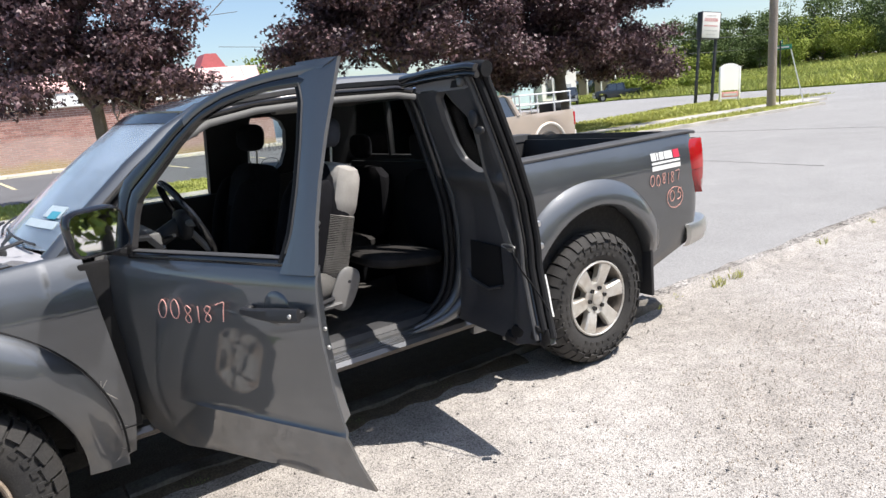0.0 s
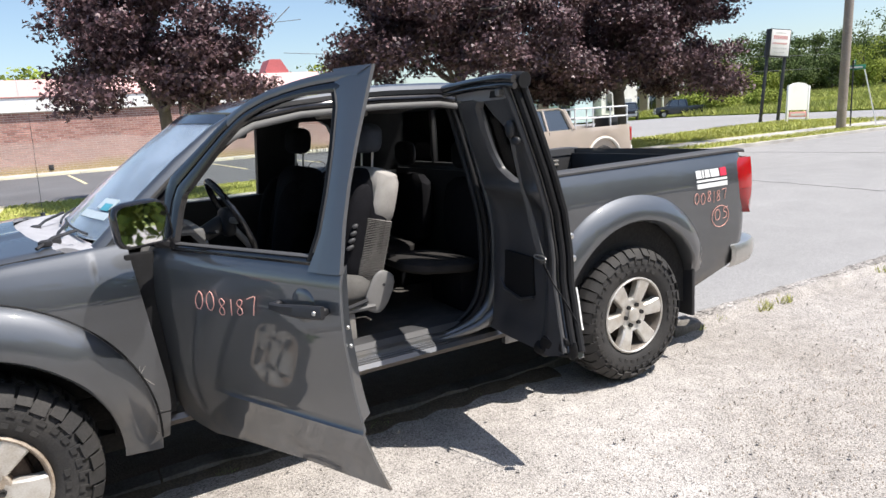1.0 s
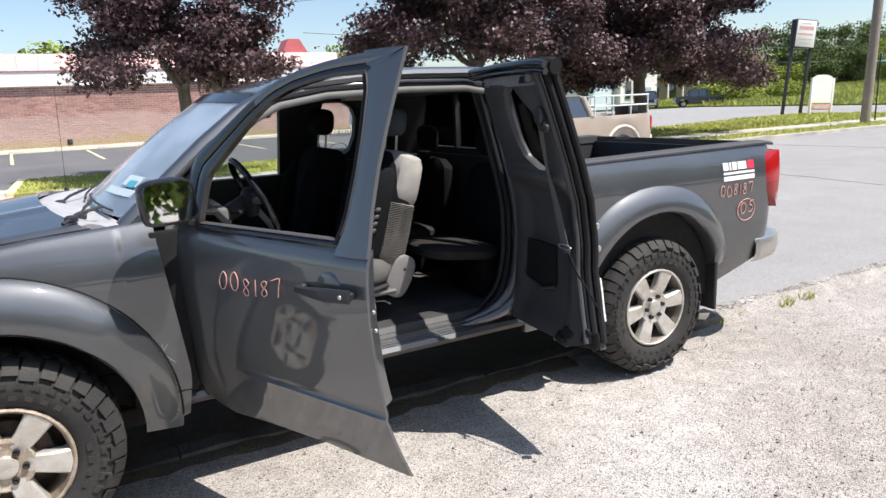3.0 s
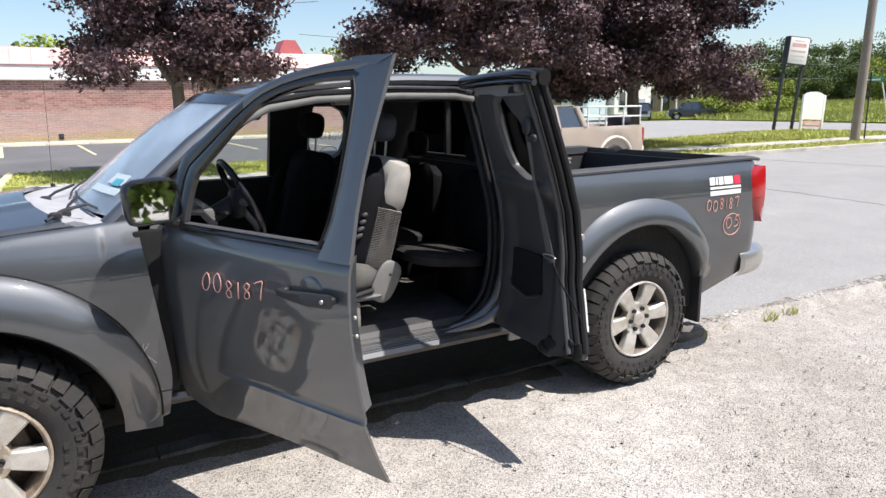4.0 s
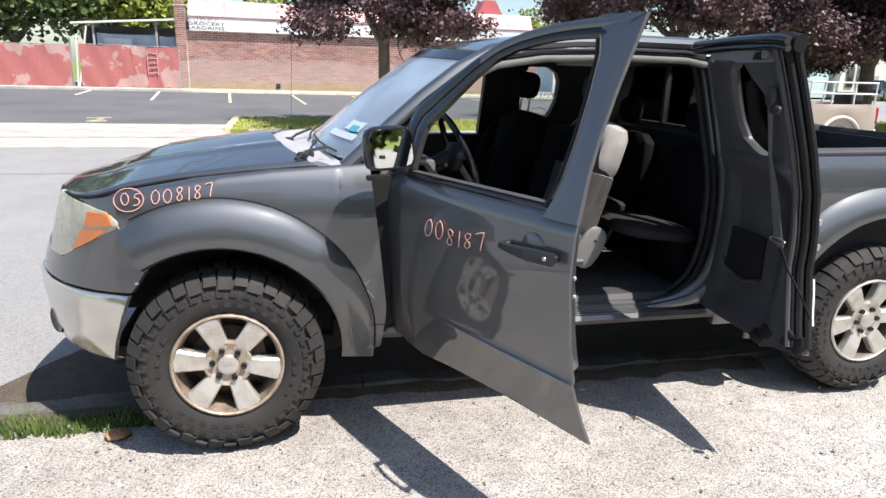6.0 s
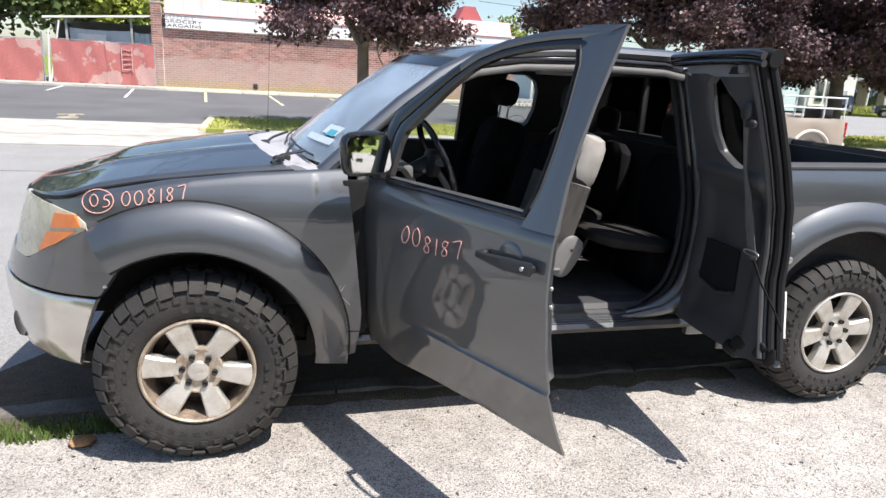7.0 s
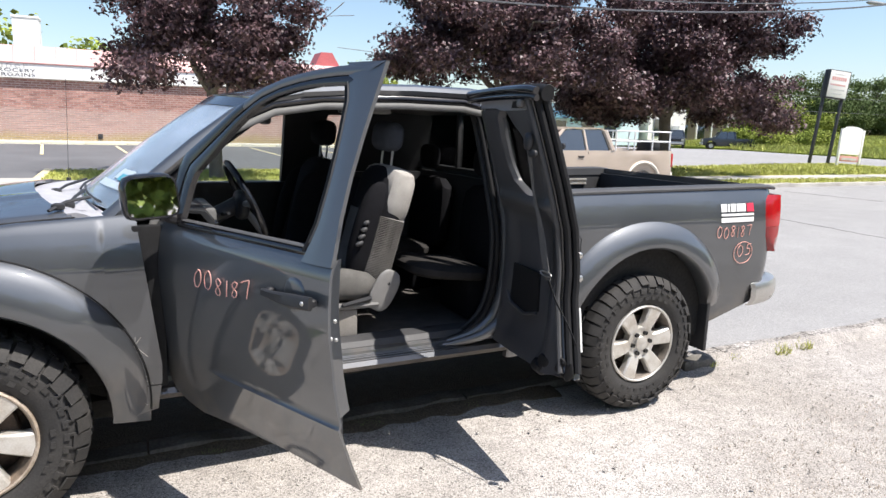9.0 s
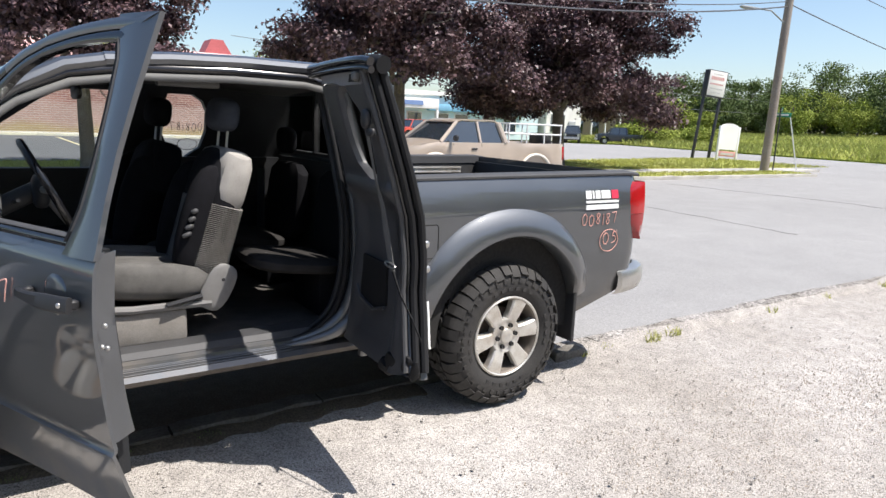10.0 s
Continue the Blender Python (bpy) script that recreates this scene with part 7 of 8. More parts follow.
for x0, x1, z in ((7.6, 9.5, 3.26), (7.4, 9.2, 2.94)):
    bm = boxes((x0, x1, SY - 0.206, SY - 0.199, z - 0.08, z + 0.08))
    part("sign_bar", bm, SIGN_BLACK, shop, smooth=False)

# shed and fence beside the shop
shed = thing("lean_to_shed", "grey lean-to shed with a pale roof edge", "shed", pose(-0.92, 0, 0.40))
bm = boxes((-8.0, -3.75, SY + 3.2, SY + 3.4, -0.1, 2.9), (-8.0, -7.9, SY + 0.9, SY + 3.2, -0.1, 2.75))
part("wall", bm, SHED_GREY, shed, smooth=False)
bm = bmesh.new()
slab(bm, [[(-8.25, y, 2.80 + 0.06 * (y - SY)), (-5.8, y, 2.98 + 0.06 * (y - SY)), (-3.72, y, 3.13 + 0.06 * (y - SY))] for y in (SY - 0.1, SY + 1.6, SY + 3.6)], (0, 0, 0.09))
part("roof", bm, WHITE_PANEL, shed, smooth=False)
for x, z in ((-7.35, 2.85), (-4.6, 3.05)):
    bm = boxes((x - 0.05, x + 0.05, SY + 0.1, SY + 0.2, -0.1, z), bevel=0.008)
    part("roof_post", bm, SHED_GREY, shed)
# sheeting hung between the posts
for x0, x1, z1 in ((-7.3, -4.66, 2.46), (-4.54, -3.75, 2.42)):
    bm = bmesh.new()
    slab(bm, [[(x0 + (x1 - x0) * i / 16, SY + 0.45 + 0.04 * math.sin(i * 1.1 + k * 0.7), 1.2 + (z1 - 0.05 * math.sin(math.pi * i / 16) - 1.2) * k / 6) for k in range(7)] for i in range(17)], (0, 0.01, 0))
    part("plastic_sheet", bm, PALE_SHEET, shed, "pale bluish plastic sheeting")
bm = boxes((-6.95, -5.75, SY + 0.33, SY + 0.37, 1.55, 2.22), bevel=0.01)
part("window", bm, WHITE_PANEL, shed, "white window panel leaning in the shed")
bm = boxes((-5.6, -4.9, SY + 1.2, SY + 1.9, -0.1, 2.2), (-6.9, -6.1, SY + 1.6, SY + 2.4, -0.1, 1.9), bevel=0.03)
part("stored_crates", bm, SHED_GREY, shed)
fence = thing("fence", "chain-link fence hung with torn faded red fabric", "fence", pose(-0.92, 0, 0.38))
for x, lean, h in ((-18.0, 0, 1.95), (-14.8, 0, 1.95), (-11.4, 0, 2.0), (-8.32, 0.0, 2.2), (-8.1, 0.55, 2.75), (-8.15, 0.12, 2.3), (-5.7, 0, 1.95), (-3.62, 0, 1.9)):
    bm = bmesh.new()
    tube(bm, [(x, SY - 0.2, -0.1), (x + lean, SY - 0.2, h)], 0.04, 8)
    part("post", bm, WHITE_PANEL if lean else SHED_GREY, fence)
for x0, x1, h in ((-18, -14.8, 1.88), (-14.8, -11.4, 1.9), (-11.4, -8.36, 1.86), (-7.95, -5.7, 1.92), (-5.7, -3.62, 1.90)):
    bm = bmesh.new()
    slab(bm, [[(x0 + (x1 - x0) * i / 12, SY - 0.26 + 0.025 * math.sin(i * 1.3 + k), 0.03 + 0.03 * math.sin(i * 2.3) + (h - 0.05 + 0.03 * math.sin(i * 0.9)) * k / 6) for k in range(7)] for i in range(13)], (0, 0.012, 0))
    part("fence_fabric", bm, FENCE_RED, fence)
    bm = bmesh.new()
    tube(bm, [(x0, SY - 0.22, h + 0.02), (x1, SY - 0.22, h + 0.02)], 0.02, 6)
    part("top_rail", bm, SHED_GREY, fence)
# a ladder leaning behind the torn fabric
lad = thing("ladder", "pale ladder leaning on the fence", "ladder", pose(-0.92, 0, 0.38))
for x in (-5.02, -4.58):
    bm = bmesh.new()
    tube(bm, [(x, SY - 0.31, 0.62), (x, SY - 0.30, 1.72)], 0.022, 6)
    part("rail", bm, PALE_RED, lad)
for k in range(5):
    bm = bmesh.new()
    tube(bm, [(-5.02, SY - 0.305, 0.72 + 0.22 * k), (-4.58, SY - 0.305, 0.72 + 0.22 * k)], 0.018, 6)
    part("rung", bm, PALE_RED, lad)

# trees behind the shop and along the back
for i, (x, y, h, w) in enumerate(((-16, 46, 9, 5.5), (-9.8, 50, 10, 4.8), (-24, 48, 11, 6.5), (-0.5, 58, 7.4, 1.6), (19.5, 62, 7.0, 1.4), (24.5, 62, 7.4, 1.9), (-33, 44, 11, 7))):
    tree("garden_tree", pose(x, y, 0, 0, 0, 40 * i), h * 0.3, 0.25, (h * 0.62, w, h * 0.38), 16, 9000, 0.34, 40 + i, LEAF_GREEN if i % 2 else LEAF_DARK, BARK, "leafy green tree behind the buildings", "trees behind the shop")

# ---- signs and pole on the verge ----
sign = thing("pylon_sign", "tall two-posted sign with a white panel", "sign", pose(37.1, 22.4, -0.25, 0, 5.5, -18))
for x in (-0.55, 0.62):
    bm = boxes((x - 0.07, x + 0.07, -0.07, 0.07, -0.1, 5.5), bevel=0.01)
    part("post", bm, SIGN_BLACK, sign)
bm = boxes((-0.62, 0.72, -0.22, 0.22, 4.0, 5.55), bevel=0.02)
part("sign_box", bm, SIGN_BLACK, sign)
bm = boxes((-0.56, 0.66, -0.235, -0.21, 4.05, 5.5), bevel=0.008)
part("panel", bm, WHITE_PANEL, sign, "white panel with faded red lettering")
for z, x0, x1, h, mt in ((5.32, -0.3, 0.4, 0.06, SIGN_PALE), (5.08, -0.42, 0.52, 0.20, SIGN_FADED), (4.74, -0.45, 0.5, 0.09, SIGN_FADED), (4.47, -0.4, 0.5, 0.07, SIGN_PALE), (4.25, -0.3, 0.4, 0.05, SIGN_PALE)):
    bm = bmesh.new()
    n = 7
    for k in range(n):
        a = x0 + (x1 - x0) * k / n
        box(bm, a, a + (x1 - x0) / n * 0.72, -0.243, -0.236, z - h / 2, z + h / 2)
    tagged(part("lettering_bar", bm, mt, sign, smooth=False), kind="stuff")
board = thing("notice_board", "white board with arched top on two posts", "sign", pose(36.9, 20.5, -0.1, 0, 2.5, -12))
for x in (-0.72, 0.72):
    bm = boxes((x - 0.06, x + 0.06, -0.06, 0.06, -0.1, 2.1), bevel=0.01)
    part("post", bm, SIGN_WHITE, board)
bm = bmesh.new()
prism(bm, [(-0.66, -0.04, 0.75), (0.66, -0.04, 0.75), (0.66, -0.04, 2.05)] + [(0.66 * math.cos(a), -0.04, 2.05 + 0.22 * math.sin(a)) for a in np.linspace(0.25, math.pi - 0.25, 10)] + [(-0.66, -0.04, 2.05)], (0, 0.08, 0))
part("panel", bm, SIGN_WHITE, board, smooth=False)
bm = boxes((-0.62, 0.62, -0.05, 0.03, 0.36, 0.66), bevel=0.01)
part("lower_panel", bm, SIGN_FADED, board, "faded pinkish red lower strip")
bm = boxes((-0.5, 0.5, -0.056, -0.05, 0.44, 0.56))
part("lettering_bar", bm, SIGN_PALE, board, smooth=False)
pole = thing("utility_pole", "weathered leaning wooden utility pole with cables", "pole", pose(28.8, 13.4, 0.0, 0, 2.2, 0))
bm = bmesh.new()
tube(bm, [(0, 0, -0.2), (0.0, 0, 3), (0, 0, 6), (0, 0, 11)], 0.18, 14, taper=[0.185, 0.175, 0.165, 0.14])
part("shaft", bm, POLE_WOOD, pole)
bm = bmesh.new()
tube(bm, [(-0.1, 0.0, 6.2), (-0.9, 0.2, 6.6), (-1.9, 0.45, 6.6)], 0.03, 8)
part("lamp_arm", bm, SHED_GREY, pole)
bm = bmesh.new()
pillow(bm, (-2.15, 0.5, 6.56), (0.75, 0.22, 0.13), 3, Matrix.Rotation(radians(-14), 3, "Z"), 8)
part("lamp_head", bm, SHED_GREY, pole, "grey street lamp head")
bm = bmesh.new()
tube(bm, [(0.17, -0.05, 0), (0.165, -0.05, 5)], 0.02, 6)
part("conduit", bm, SHED_GREY, pole)
street = thing("street_sign", "green street name sign on a thin post", "sign", pose(30.4, 13.9, 0.0))
bm = bmesh.new()
tube(bm, [(0, 0, -0.1), (0, 0, 2.8)], 0.03, 8)
part("post", bm, SIGN_BLACK, street)
for a, z in ((35, 2.72), (-50, 2.5)):
    bm = boxes((-0.42, 0.42, -0.012, 0.012, -0.1, 0.1), bevel=0.006)
    nb = part("name_plate", bm, SIGN_GREEN, street, m=pose(0.1, 0, z, 0, 0, a))
    bm = boxes((-0.3, 0.3, -0.016, 0.016, -0.035, 0.035))
    part("lettering_bar", bm, WHITE_PANEL, nb, smooth=False)
bm = bmesh.new()
tube(bm, [(31.9, 13.6, -0.05), (31.2, 13.9, 2.6)], 0.03, 6)
tagged(part("leaning_stake", bm, WHITE_TUBE), "thin pale stake leaning beside the street sign", "stake")

# overhead cables
def cable(a, b, sag, r, n=24):
    bm = bmesh.new()
    a, b = Vector(a), Vector(b)
    tube(bm, [a.lerp(b, k / n) - Vector((0, 0, 4 * sag * (k / n) * (1 - k / n))) for k in range(n + 1)], r, 5)
    tagged(part("overhead_cable", bm, WIRE), "dark sagging overhead cable", "cable", group="overhead cables")


P = Vector((29.1, 13.4, 0))
cable(P + Vector((0, 0, 7.1)), (-25, 10.5, 7.6), 2.5, 0.018)
cable(P + Vector((0, 0, 6.9)), (-25, 10.3, 7.2), 2.55, 0.028)
cable(P + Vector((0, 0.1, 8.6)), (-25, 10.8, 9.0), 2.2, 0.014)
cable(P + Vector((0, 0, 7.0)), (110, 20, 7.5), 1.6, 0.025)
cable(P + Vector((0, 0, 8.6)), (110, 19, 10), 1.4, 0.018)
cable(P + Vector((0, 0, 9.6)), (110, 18, 11.4), 1.4, 0.018)
cable((20, 60, 8.5), (130, 58, 7.5), 1.0, 0.03)
cable((20, 60, 6.5), (130, 58, 5.5), 1.0, 0.03)


# ---- vehicles farther off ----
def wheel_small(parent, x, y, r, w, hub):
    q = new("wheel")
    q.parent = parent
    bm = bmesh.new()
    spin_y(bm, [(r * 0.58, -0.005), (r * 0.64, -0.02), (r * 0.92, -0.02), (r, 0.02), (r, w - 0.02), (r * 0.92, w), (r * 0.58, w)], 28, (x, y, r))
    part("tyre", bm, RUBBER, q)
    bm = bmesh.new()
    spin_y(bm, [(0.0, 0.03), (r * 0.2, 0.02), (r * 0.3, 0.06), (r * 0.52, 0.05), (r * 0.6, 0.0), (r * 0.6, w)], 20, (x, y, r))
    part("rim", bm, hub, q)


def vehicle(name, label, m, L, H, belt, hoodz, cab0, cab1, bed, paint, hub=ALLOY, group="", trim=None, W=1.75, rake0=0.55, rake1=0.12):
    """A car or pickup facing -x with its near side at y = 0: front at x = 0."""
    v = thing(name, label, "pickup truck" if bed else "car", m, group)
    r = 0.36
    ax0, ax1 = 0.17 * L, 0.80 * L
    rows = []
    for x in np.linspace(0.0, L, 61):
        low = 0.38
        for ax in (ax0, ax1):
            d = 0.52 ** 2 - (x - ax) ** 2
            if d > 0:
                low = max(low, 0.36 + math.sqrt(d))
        topz = interp(x, (0, 0.08, 0.6, cab0, cab0 + 0.01, L - 0.05, L), (hoodz - 0.25, hoodz - 0.12, hoodz - 0.03, hoodz + 0.03, belt, belt + (0.02 if bed else 0), belt))
        tuck = 0.10 * max(0, 1 - x / 0.5) ** 2 + 0.06 * max(0, 1 - (L - x) / 0.3) ** 2
        rows.append([(x, tuck + 0.04 * (2 * k / 8 - 1.2) ** 2, low + (topz - low) * k / 8) for k in range(9)])
    for sgn in (0, 1):
        bm = bmesh.new()
        slab(bm, [[(p[0], p[1] if sgn == 0 else W - p[1], p[2]) for p in rr] for rr in rows], (0, 0.03 if sgn == 0 else -0.03, 0))
        part("body_side", bm, paint, v)
    bm = bmesh.new()
    rows = [[(x, y, interp(x, (0, 0.08, 0.6, cab0 + 0.1), (hoodz - 0.24, hoodz - 0.11, hoodz - 0.02, hoodz + 0.04)) + 0.03 * (1 - (2 * y / W - 1) ** 2)) for y in np.linspace(0.10, W - 0.10, 9)] for x in np.linspace(0.0, cab0 + 0.1, 12)]
    slab(bm, rows, (0, 0, -0.02))
    part("hood", bm, paint, v)
    bm = boxes((-0.08, 0.12, 0.08, W - 0.08, 0.42, 0.68), bevel=0.04)
    part("front_bumper", bm, trim or CHROME, v)
    bm = boxes((L - 0.1, L + 0.08, 0.08, W - 0.08, 0.45, 0.66), bevel=0.04)
    part("rear_bumper", bm, trim or CHROME, v)
    bm = boxes((-0.01, 0.05, 0.25, W - 0.25, 0.70, hoodz - 0.16), bevel=0.015)
    part("grille", bm, GLOSS_BLACK, v)
    for y in (0.08, W - 0.30):
        bm = boxes((-0.02, 0.10, y, y + 0.22, 0.72, hoodz - 0.17), bevel=0.02)
        part("headlamp", bm, HAZY_LENS, v)
        bm = boxes((L - 0.06, L + 0.015, y - 0.04, y + 0.12, 0.78, belt - 0.05), bevel=0.015)
        part("tail_lamp", bm, RED_LENS, v)
    # cab: glass body with pillars and roof
    c1 = cab1
    prof = [(cab0, belt), (cab0 + rake0, H - 0.06), (cab0 + rake0 + 0.15, H - 0.01), (c1 - rake1 - 0.12, H), (c1 - rake1, H - 0.05), (c1, belt)]
    bm = bmesh.new()
    n = len(prof)
    yy = lambda z: 0.05 + 0.20 * (z - belt) / (H - belt)
    a = [bm.verts.new((x, yy(z) + 0.012, z)) for x, z in prof]
    b = [bm.verts.new((x, W - yy(z) - 0.012, z)) for x, z in prof]
    bm.faces.new(a)
    bm.faces.new(b[::-1])
    for i in range(n):
        j = (i + 1) % n
        bm.faces.new((a[i], a[j], b[j], b[i]))
    part("cab_glass", bm, DARK_GLASS, v, smooth=False)
    bm = bmesh.new()
    slab(bm, [[(x, y, z + 0.02 * (1 - (2 * y / W - 1) ** 2)) for y in np.linspace(yy(H) - 0.01, W - yy(H) + 0.01, 7)] for x, z in ((cab0 + rake0 - 0.02, H - 0.05), (cab0 + rake0 + 0.16, H + 0.005), (c1 - rake1 - 0.13, H + 0.012), (c1 - rake1 + 0.02, H - 0.04))], (0, 0, 0.025))
    part("roof", bm, paint, v)
    mid = cab0 + rake0 + (c1 - cab0 - rake0 - rake1) * 0.48
    for x0, z0, x1, z1, rr in ((cab0, belt, cab0 + rake0, H - 0.02, 0.045), (c1, belt, c1 - rake1, H - 0.02, 0.07), (mid, belt, mid, H - 0.01, 0.035)):
        for sgn in (0, 1):
            bm = bmesh.new()
            tube(bm, [(x0, yy(z0) if sgn == 0 else W - yy(z0), z0), (x1, yy(z1) if sgn == 0 else W - yy(z1), z1)], rr, 8)
            part("pillar", bm, paint, v)
    for sgn in (0, 1):
        y = 0.0 if sgn == 0 else W
        bm = bmesh.new()
        pillow(bm, (cab0 + 0.32, y - 0.10 + 0.20 * sgn, belt + 0.10), (0.10, 0.16, 0.14), 3, n=6)
        part("door_mirror", bm, BLACK_PLASTIC, v)
        bm = boxes((mid - 0.28, mid - 0.12, y - 0.02, y + 0.02, belt - 0.16, belt - 0.12), bevel=0.008)
        part("door_handle", bm, BLACK_PLASTIC, v)
        for xg in (cab0 + 0.35, mid + 0.02):
            bm = boxes((xg - 0.004, xg + 0.004, y + (0.012 if sgn == 0 else -0.034), y + (0.034 if sgn == 0 else -0.012), 0.46, belt - 0.02))
            part("door_gap", bm, SEAL, v, smooth=False)
        for ax in (ax0, ax1):
            bm = bmesh.new()
            pts = [(ax + 0.55 * math.cos(t), 0.02 if sgn == 0 else W - 0.02, 0.36 + 0.55 * math.sin(t)) for t in np.linspace(0.05, math.pi - 0.05, 15)]
            tube(bm, pts, 0.038, 6)
            part("arch_lip", bm, trim or paint, v)
    bm = boxes((0.3, L - 0.3, 0.10, W - 0.10, 0.34, 0.62), (cab0, (c1 if bed else L - 0.1), 0.08, W - 0.08, 0.6, belt - 0.02))
    part("inner_body", bm, UNDER, v, smooth=False)
    if bed:
        bm = boxes((c1 + 0.08, L - 0.05, 0.06, 0.12, 0.6, belt + 0.01), (c1 + 0.08, L - 0.05, W - 0.12, W - 0.06, 0.6, belt + 0.01), (L - 0.06, L - 0.01, 0.06, W - 0.06, 0.6, belt + 0.01), bevel=0.01)
        part("bed_wall", bm, paint, v)
    for ax in (ax0, ax1):
        wheel_small(v, ax, 0.03, r, 0.22, hub)
        wheel_small(v, ax, W - 0.25, r, 0.22, hub)
    return v


bt = vehicle("beige_pickup", "parked beige pickup truck with a white bed rack", pose(8.45, 9.85, -0.07), 4.80, 1.66, 1.17, 1.16, 0.95, 2.85, True, BEIGE_PAINT, group="", trim=BEIGE_PALE)
# white tube rack round the bed
for y in (0.12, 1.63):
    for z in (1.41, 1.65):
        bm = bmesh.new()
        tube(bm, [(3.0, y, z), (4.75, y, z)], 0.022, 6)
        part("rack_rail", bm, WHITE_TUBE, bt, "white tube rack rail")
    for x in (3.0, 3.58, 4.16, 4.73):
        bm = bmesh.new()
        tube(bm, [(x, y, 1.14), (x, y, 1.66)], 0.02, 6)
        part("rack_post", bm, WHITE_TUBE, bt)
for x in (3.0, 4.75):
    for z in (1.41, 1.65):
        bm = bmesh.new()
        tube(bm, [(x, 0.12, z), (x, 1.63, z)], 0.022, 6)
        part("rack_rail", bm, WHITE_TUBE, bt, "white tube rack rail")
bm = boxes((4.25, 4.6, 0.3, 0.8, 1.1, 1.44), bevel=0.03)
part("black_box", bm, BLACK_PLASTIC, bt, "black box standing in the bed")

vehicle("red_suv", "orange-red car parked before the pale building", pose(30.5, 47, -0.07, 0, 0, 12), 4.4, 1.75, 1.05, 1.08, 0.95, 4.3, False, CAR_RED, group="parked cars", rake1=0.15)
vehicle("dark_pickup", "dark pickup truck parked by the pale building", pose(53.6, 48.6, -0.07, 0, 0, 43), 5.3, 1.85, 1.12, 1.15, 1.2, 3.3, True, CAR_DARK, group="parked cars")
vehicle("dark_pickup", "dark pickup truck parked under the maple", pose(56.6, 49.0, -0.07, 0, 0, -40), 5.3, 1.85, 1.12, 1.15, 1.2, 3.3, True, CAR_DARK, group="parked cars")

# pale building far behind
pale = thing("pale_building", "low pale blue shop building with a canopy", "building")
bm = boxes((22, 56, 58, 70, -0.1, 4.3))
part("wall", bm, PALE_BLUE, pale, smooth=False)
bm = boxes((21.6, 56.4, 57.5, 70.4, 4.3, 4.75), bevel=0.05)
part("roof_edge", bm, WHITE_PANEL, pale)
bm = boxes((24, 40, 55.6, 58, 2.9, 3.9), bevel=0.06)
part("canopy", bm, WHITE_PANEL, pale, "white canopy with a blue band")
bm = boxes((26, 38, 55.52, 55.6, 3.2, 3.65))
part("canopy_band", bm, mat("faded_blue_print", (0.16, 0.24, 0.42), 0.7), pale, smooth=False)
bm = boxes((40, 53.5, 57.4, 58, 2.75, 3.5), bevel=0.05)
part("awning", bm, mat("blue_awning", (0.20, 0.42, 0.58), 0.7), pale)
for x in (25.5, 28.5, 31.5, 34.5, 37.5, 41, 43.6, 47.5, 50.6):
    w = new("window")
    w.parent = pale
    bm = boxes((x, x + 1.9, 57.9, 57.98, 0.6, 2.6), bevel=0.02)
    part("window_frame", bm, WHITE_PANEL, w)
    bm = boxes((x + 0.12, x + 1.78, 57.86, 57.9, 0.72, 2.48))
    part("pane", bm, DARK_GLASS, w, smooth=False)
for x in (24.2, 29.5, 34.7, 39.8):
    bm = boxes((x, x + 0.22, 55.7, 55.92, -0.1, 2.95), bevel=0.02)
    part("canopy_post", bm, WHITE_PANEL, pale)
house = thing("white_house", "white gabled house behind the parked cars", "house")
bm = bmesh.new()
prism(bm, [(56.6, 57.2, -0.1), (62.4, 57.2, -0.1), (62.4, 57.2, 4.2), (59.5, 57.2, 6.0), (56.6, 57.2, 4.2)], (0, 9, 0))
part("wall", bm, WHITE_PANEL, house, smooth=False)
for x in (57.3, 58.6):
    w = new("window")
    w.parent = house
    bm = boxes((x, x + 0.95, 57.1, 57.18, 1.0, 3.1), bevel=0.02)
    part("window_frame", bm, SHED_GREY, w)
    bm = boxes((x + 0.1, x + 0.85, 57.06, 57.1, 1.1, 3.0))
    part("pane", bm, DARK_GLASS, w, smooth=False)
bm = boxes((60.2, 61.4, 57.1, 57.18, -0.05, 2.3), bevel=0.02)
part("door", bm, SHED_GREY, house)
store = thing("brown_store", "low brown store with a dark porch", "building")
bm = boxes((63.0, 72, 60, 68, -0.1, 3.4))
part("wall", bm, mat("brown_siding", (0.34, 0.26, 0.19), 0.85, 0, 0.15, 1, 12, 0.1), store, smooth=False)
bm = boxes((62.6, 72.4, 58.6, 68.4, 3.4, 3.75), bevel=0.04)
part("roof", bm, SHED_GREY, store)
for x in (63.4, 66, 68.6, 71.4):
    bm = boxes((x, x + 0.18, 58.8, 58.98, -0.1, 3.4), bevel=0.02)
    part("porch_post", bm, WHITE_PANEL, store)
for x in (64.2, 67.2):
    bm = boxes((x, x + 1.4, 59.9, 59.98, 0.8, 2.5), bevel=0.02)
    part("window", bm, DARK_GLASS, store)

# ---- meadow and woods ----
def meadow_in(x, y):
    return (x > 54 + (y - 20) * 0.16 and y < 47) or (y >= 47 and x > 60)


def rise(x, y):
    """The meadow climbs gently away from the road."""
    return 1.9 * min(1.0, max(0.0, (x - 55 - (y - 20) * 0.16) / 60)) ** 1.0


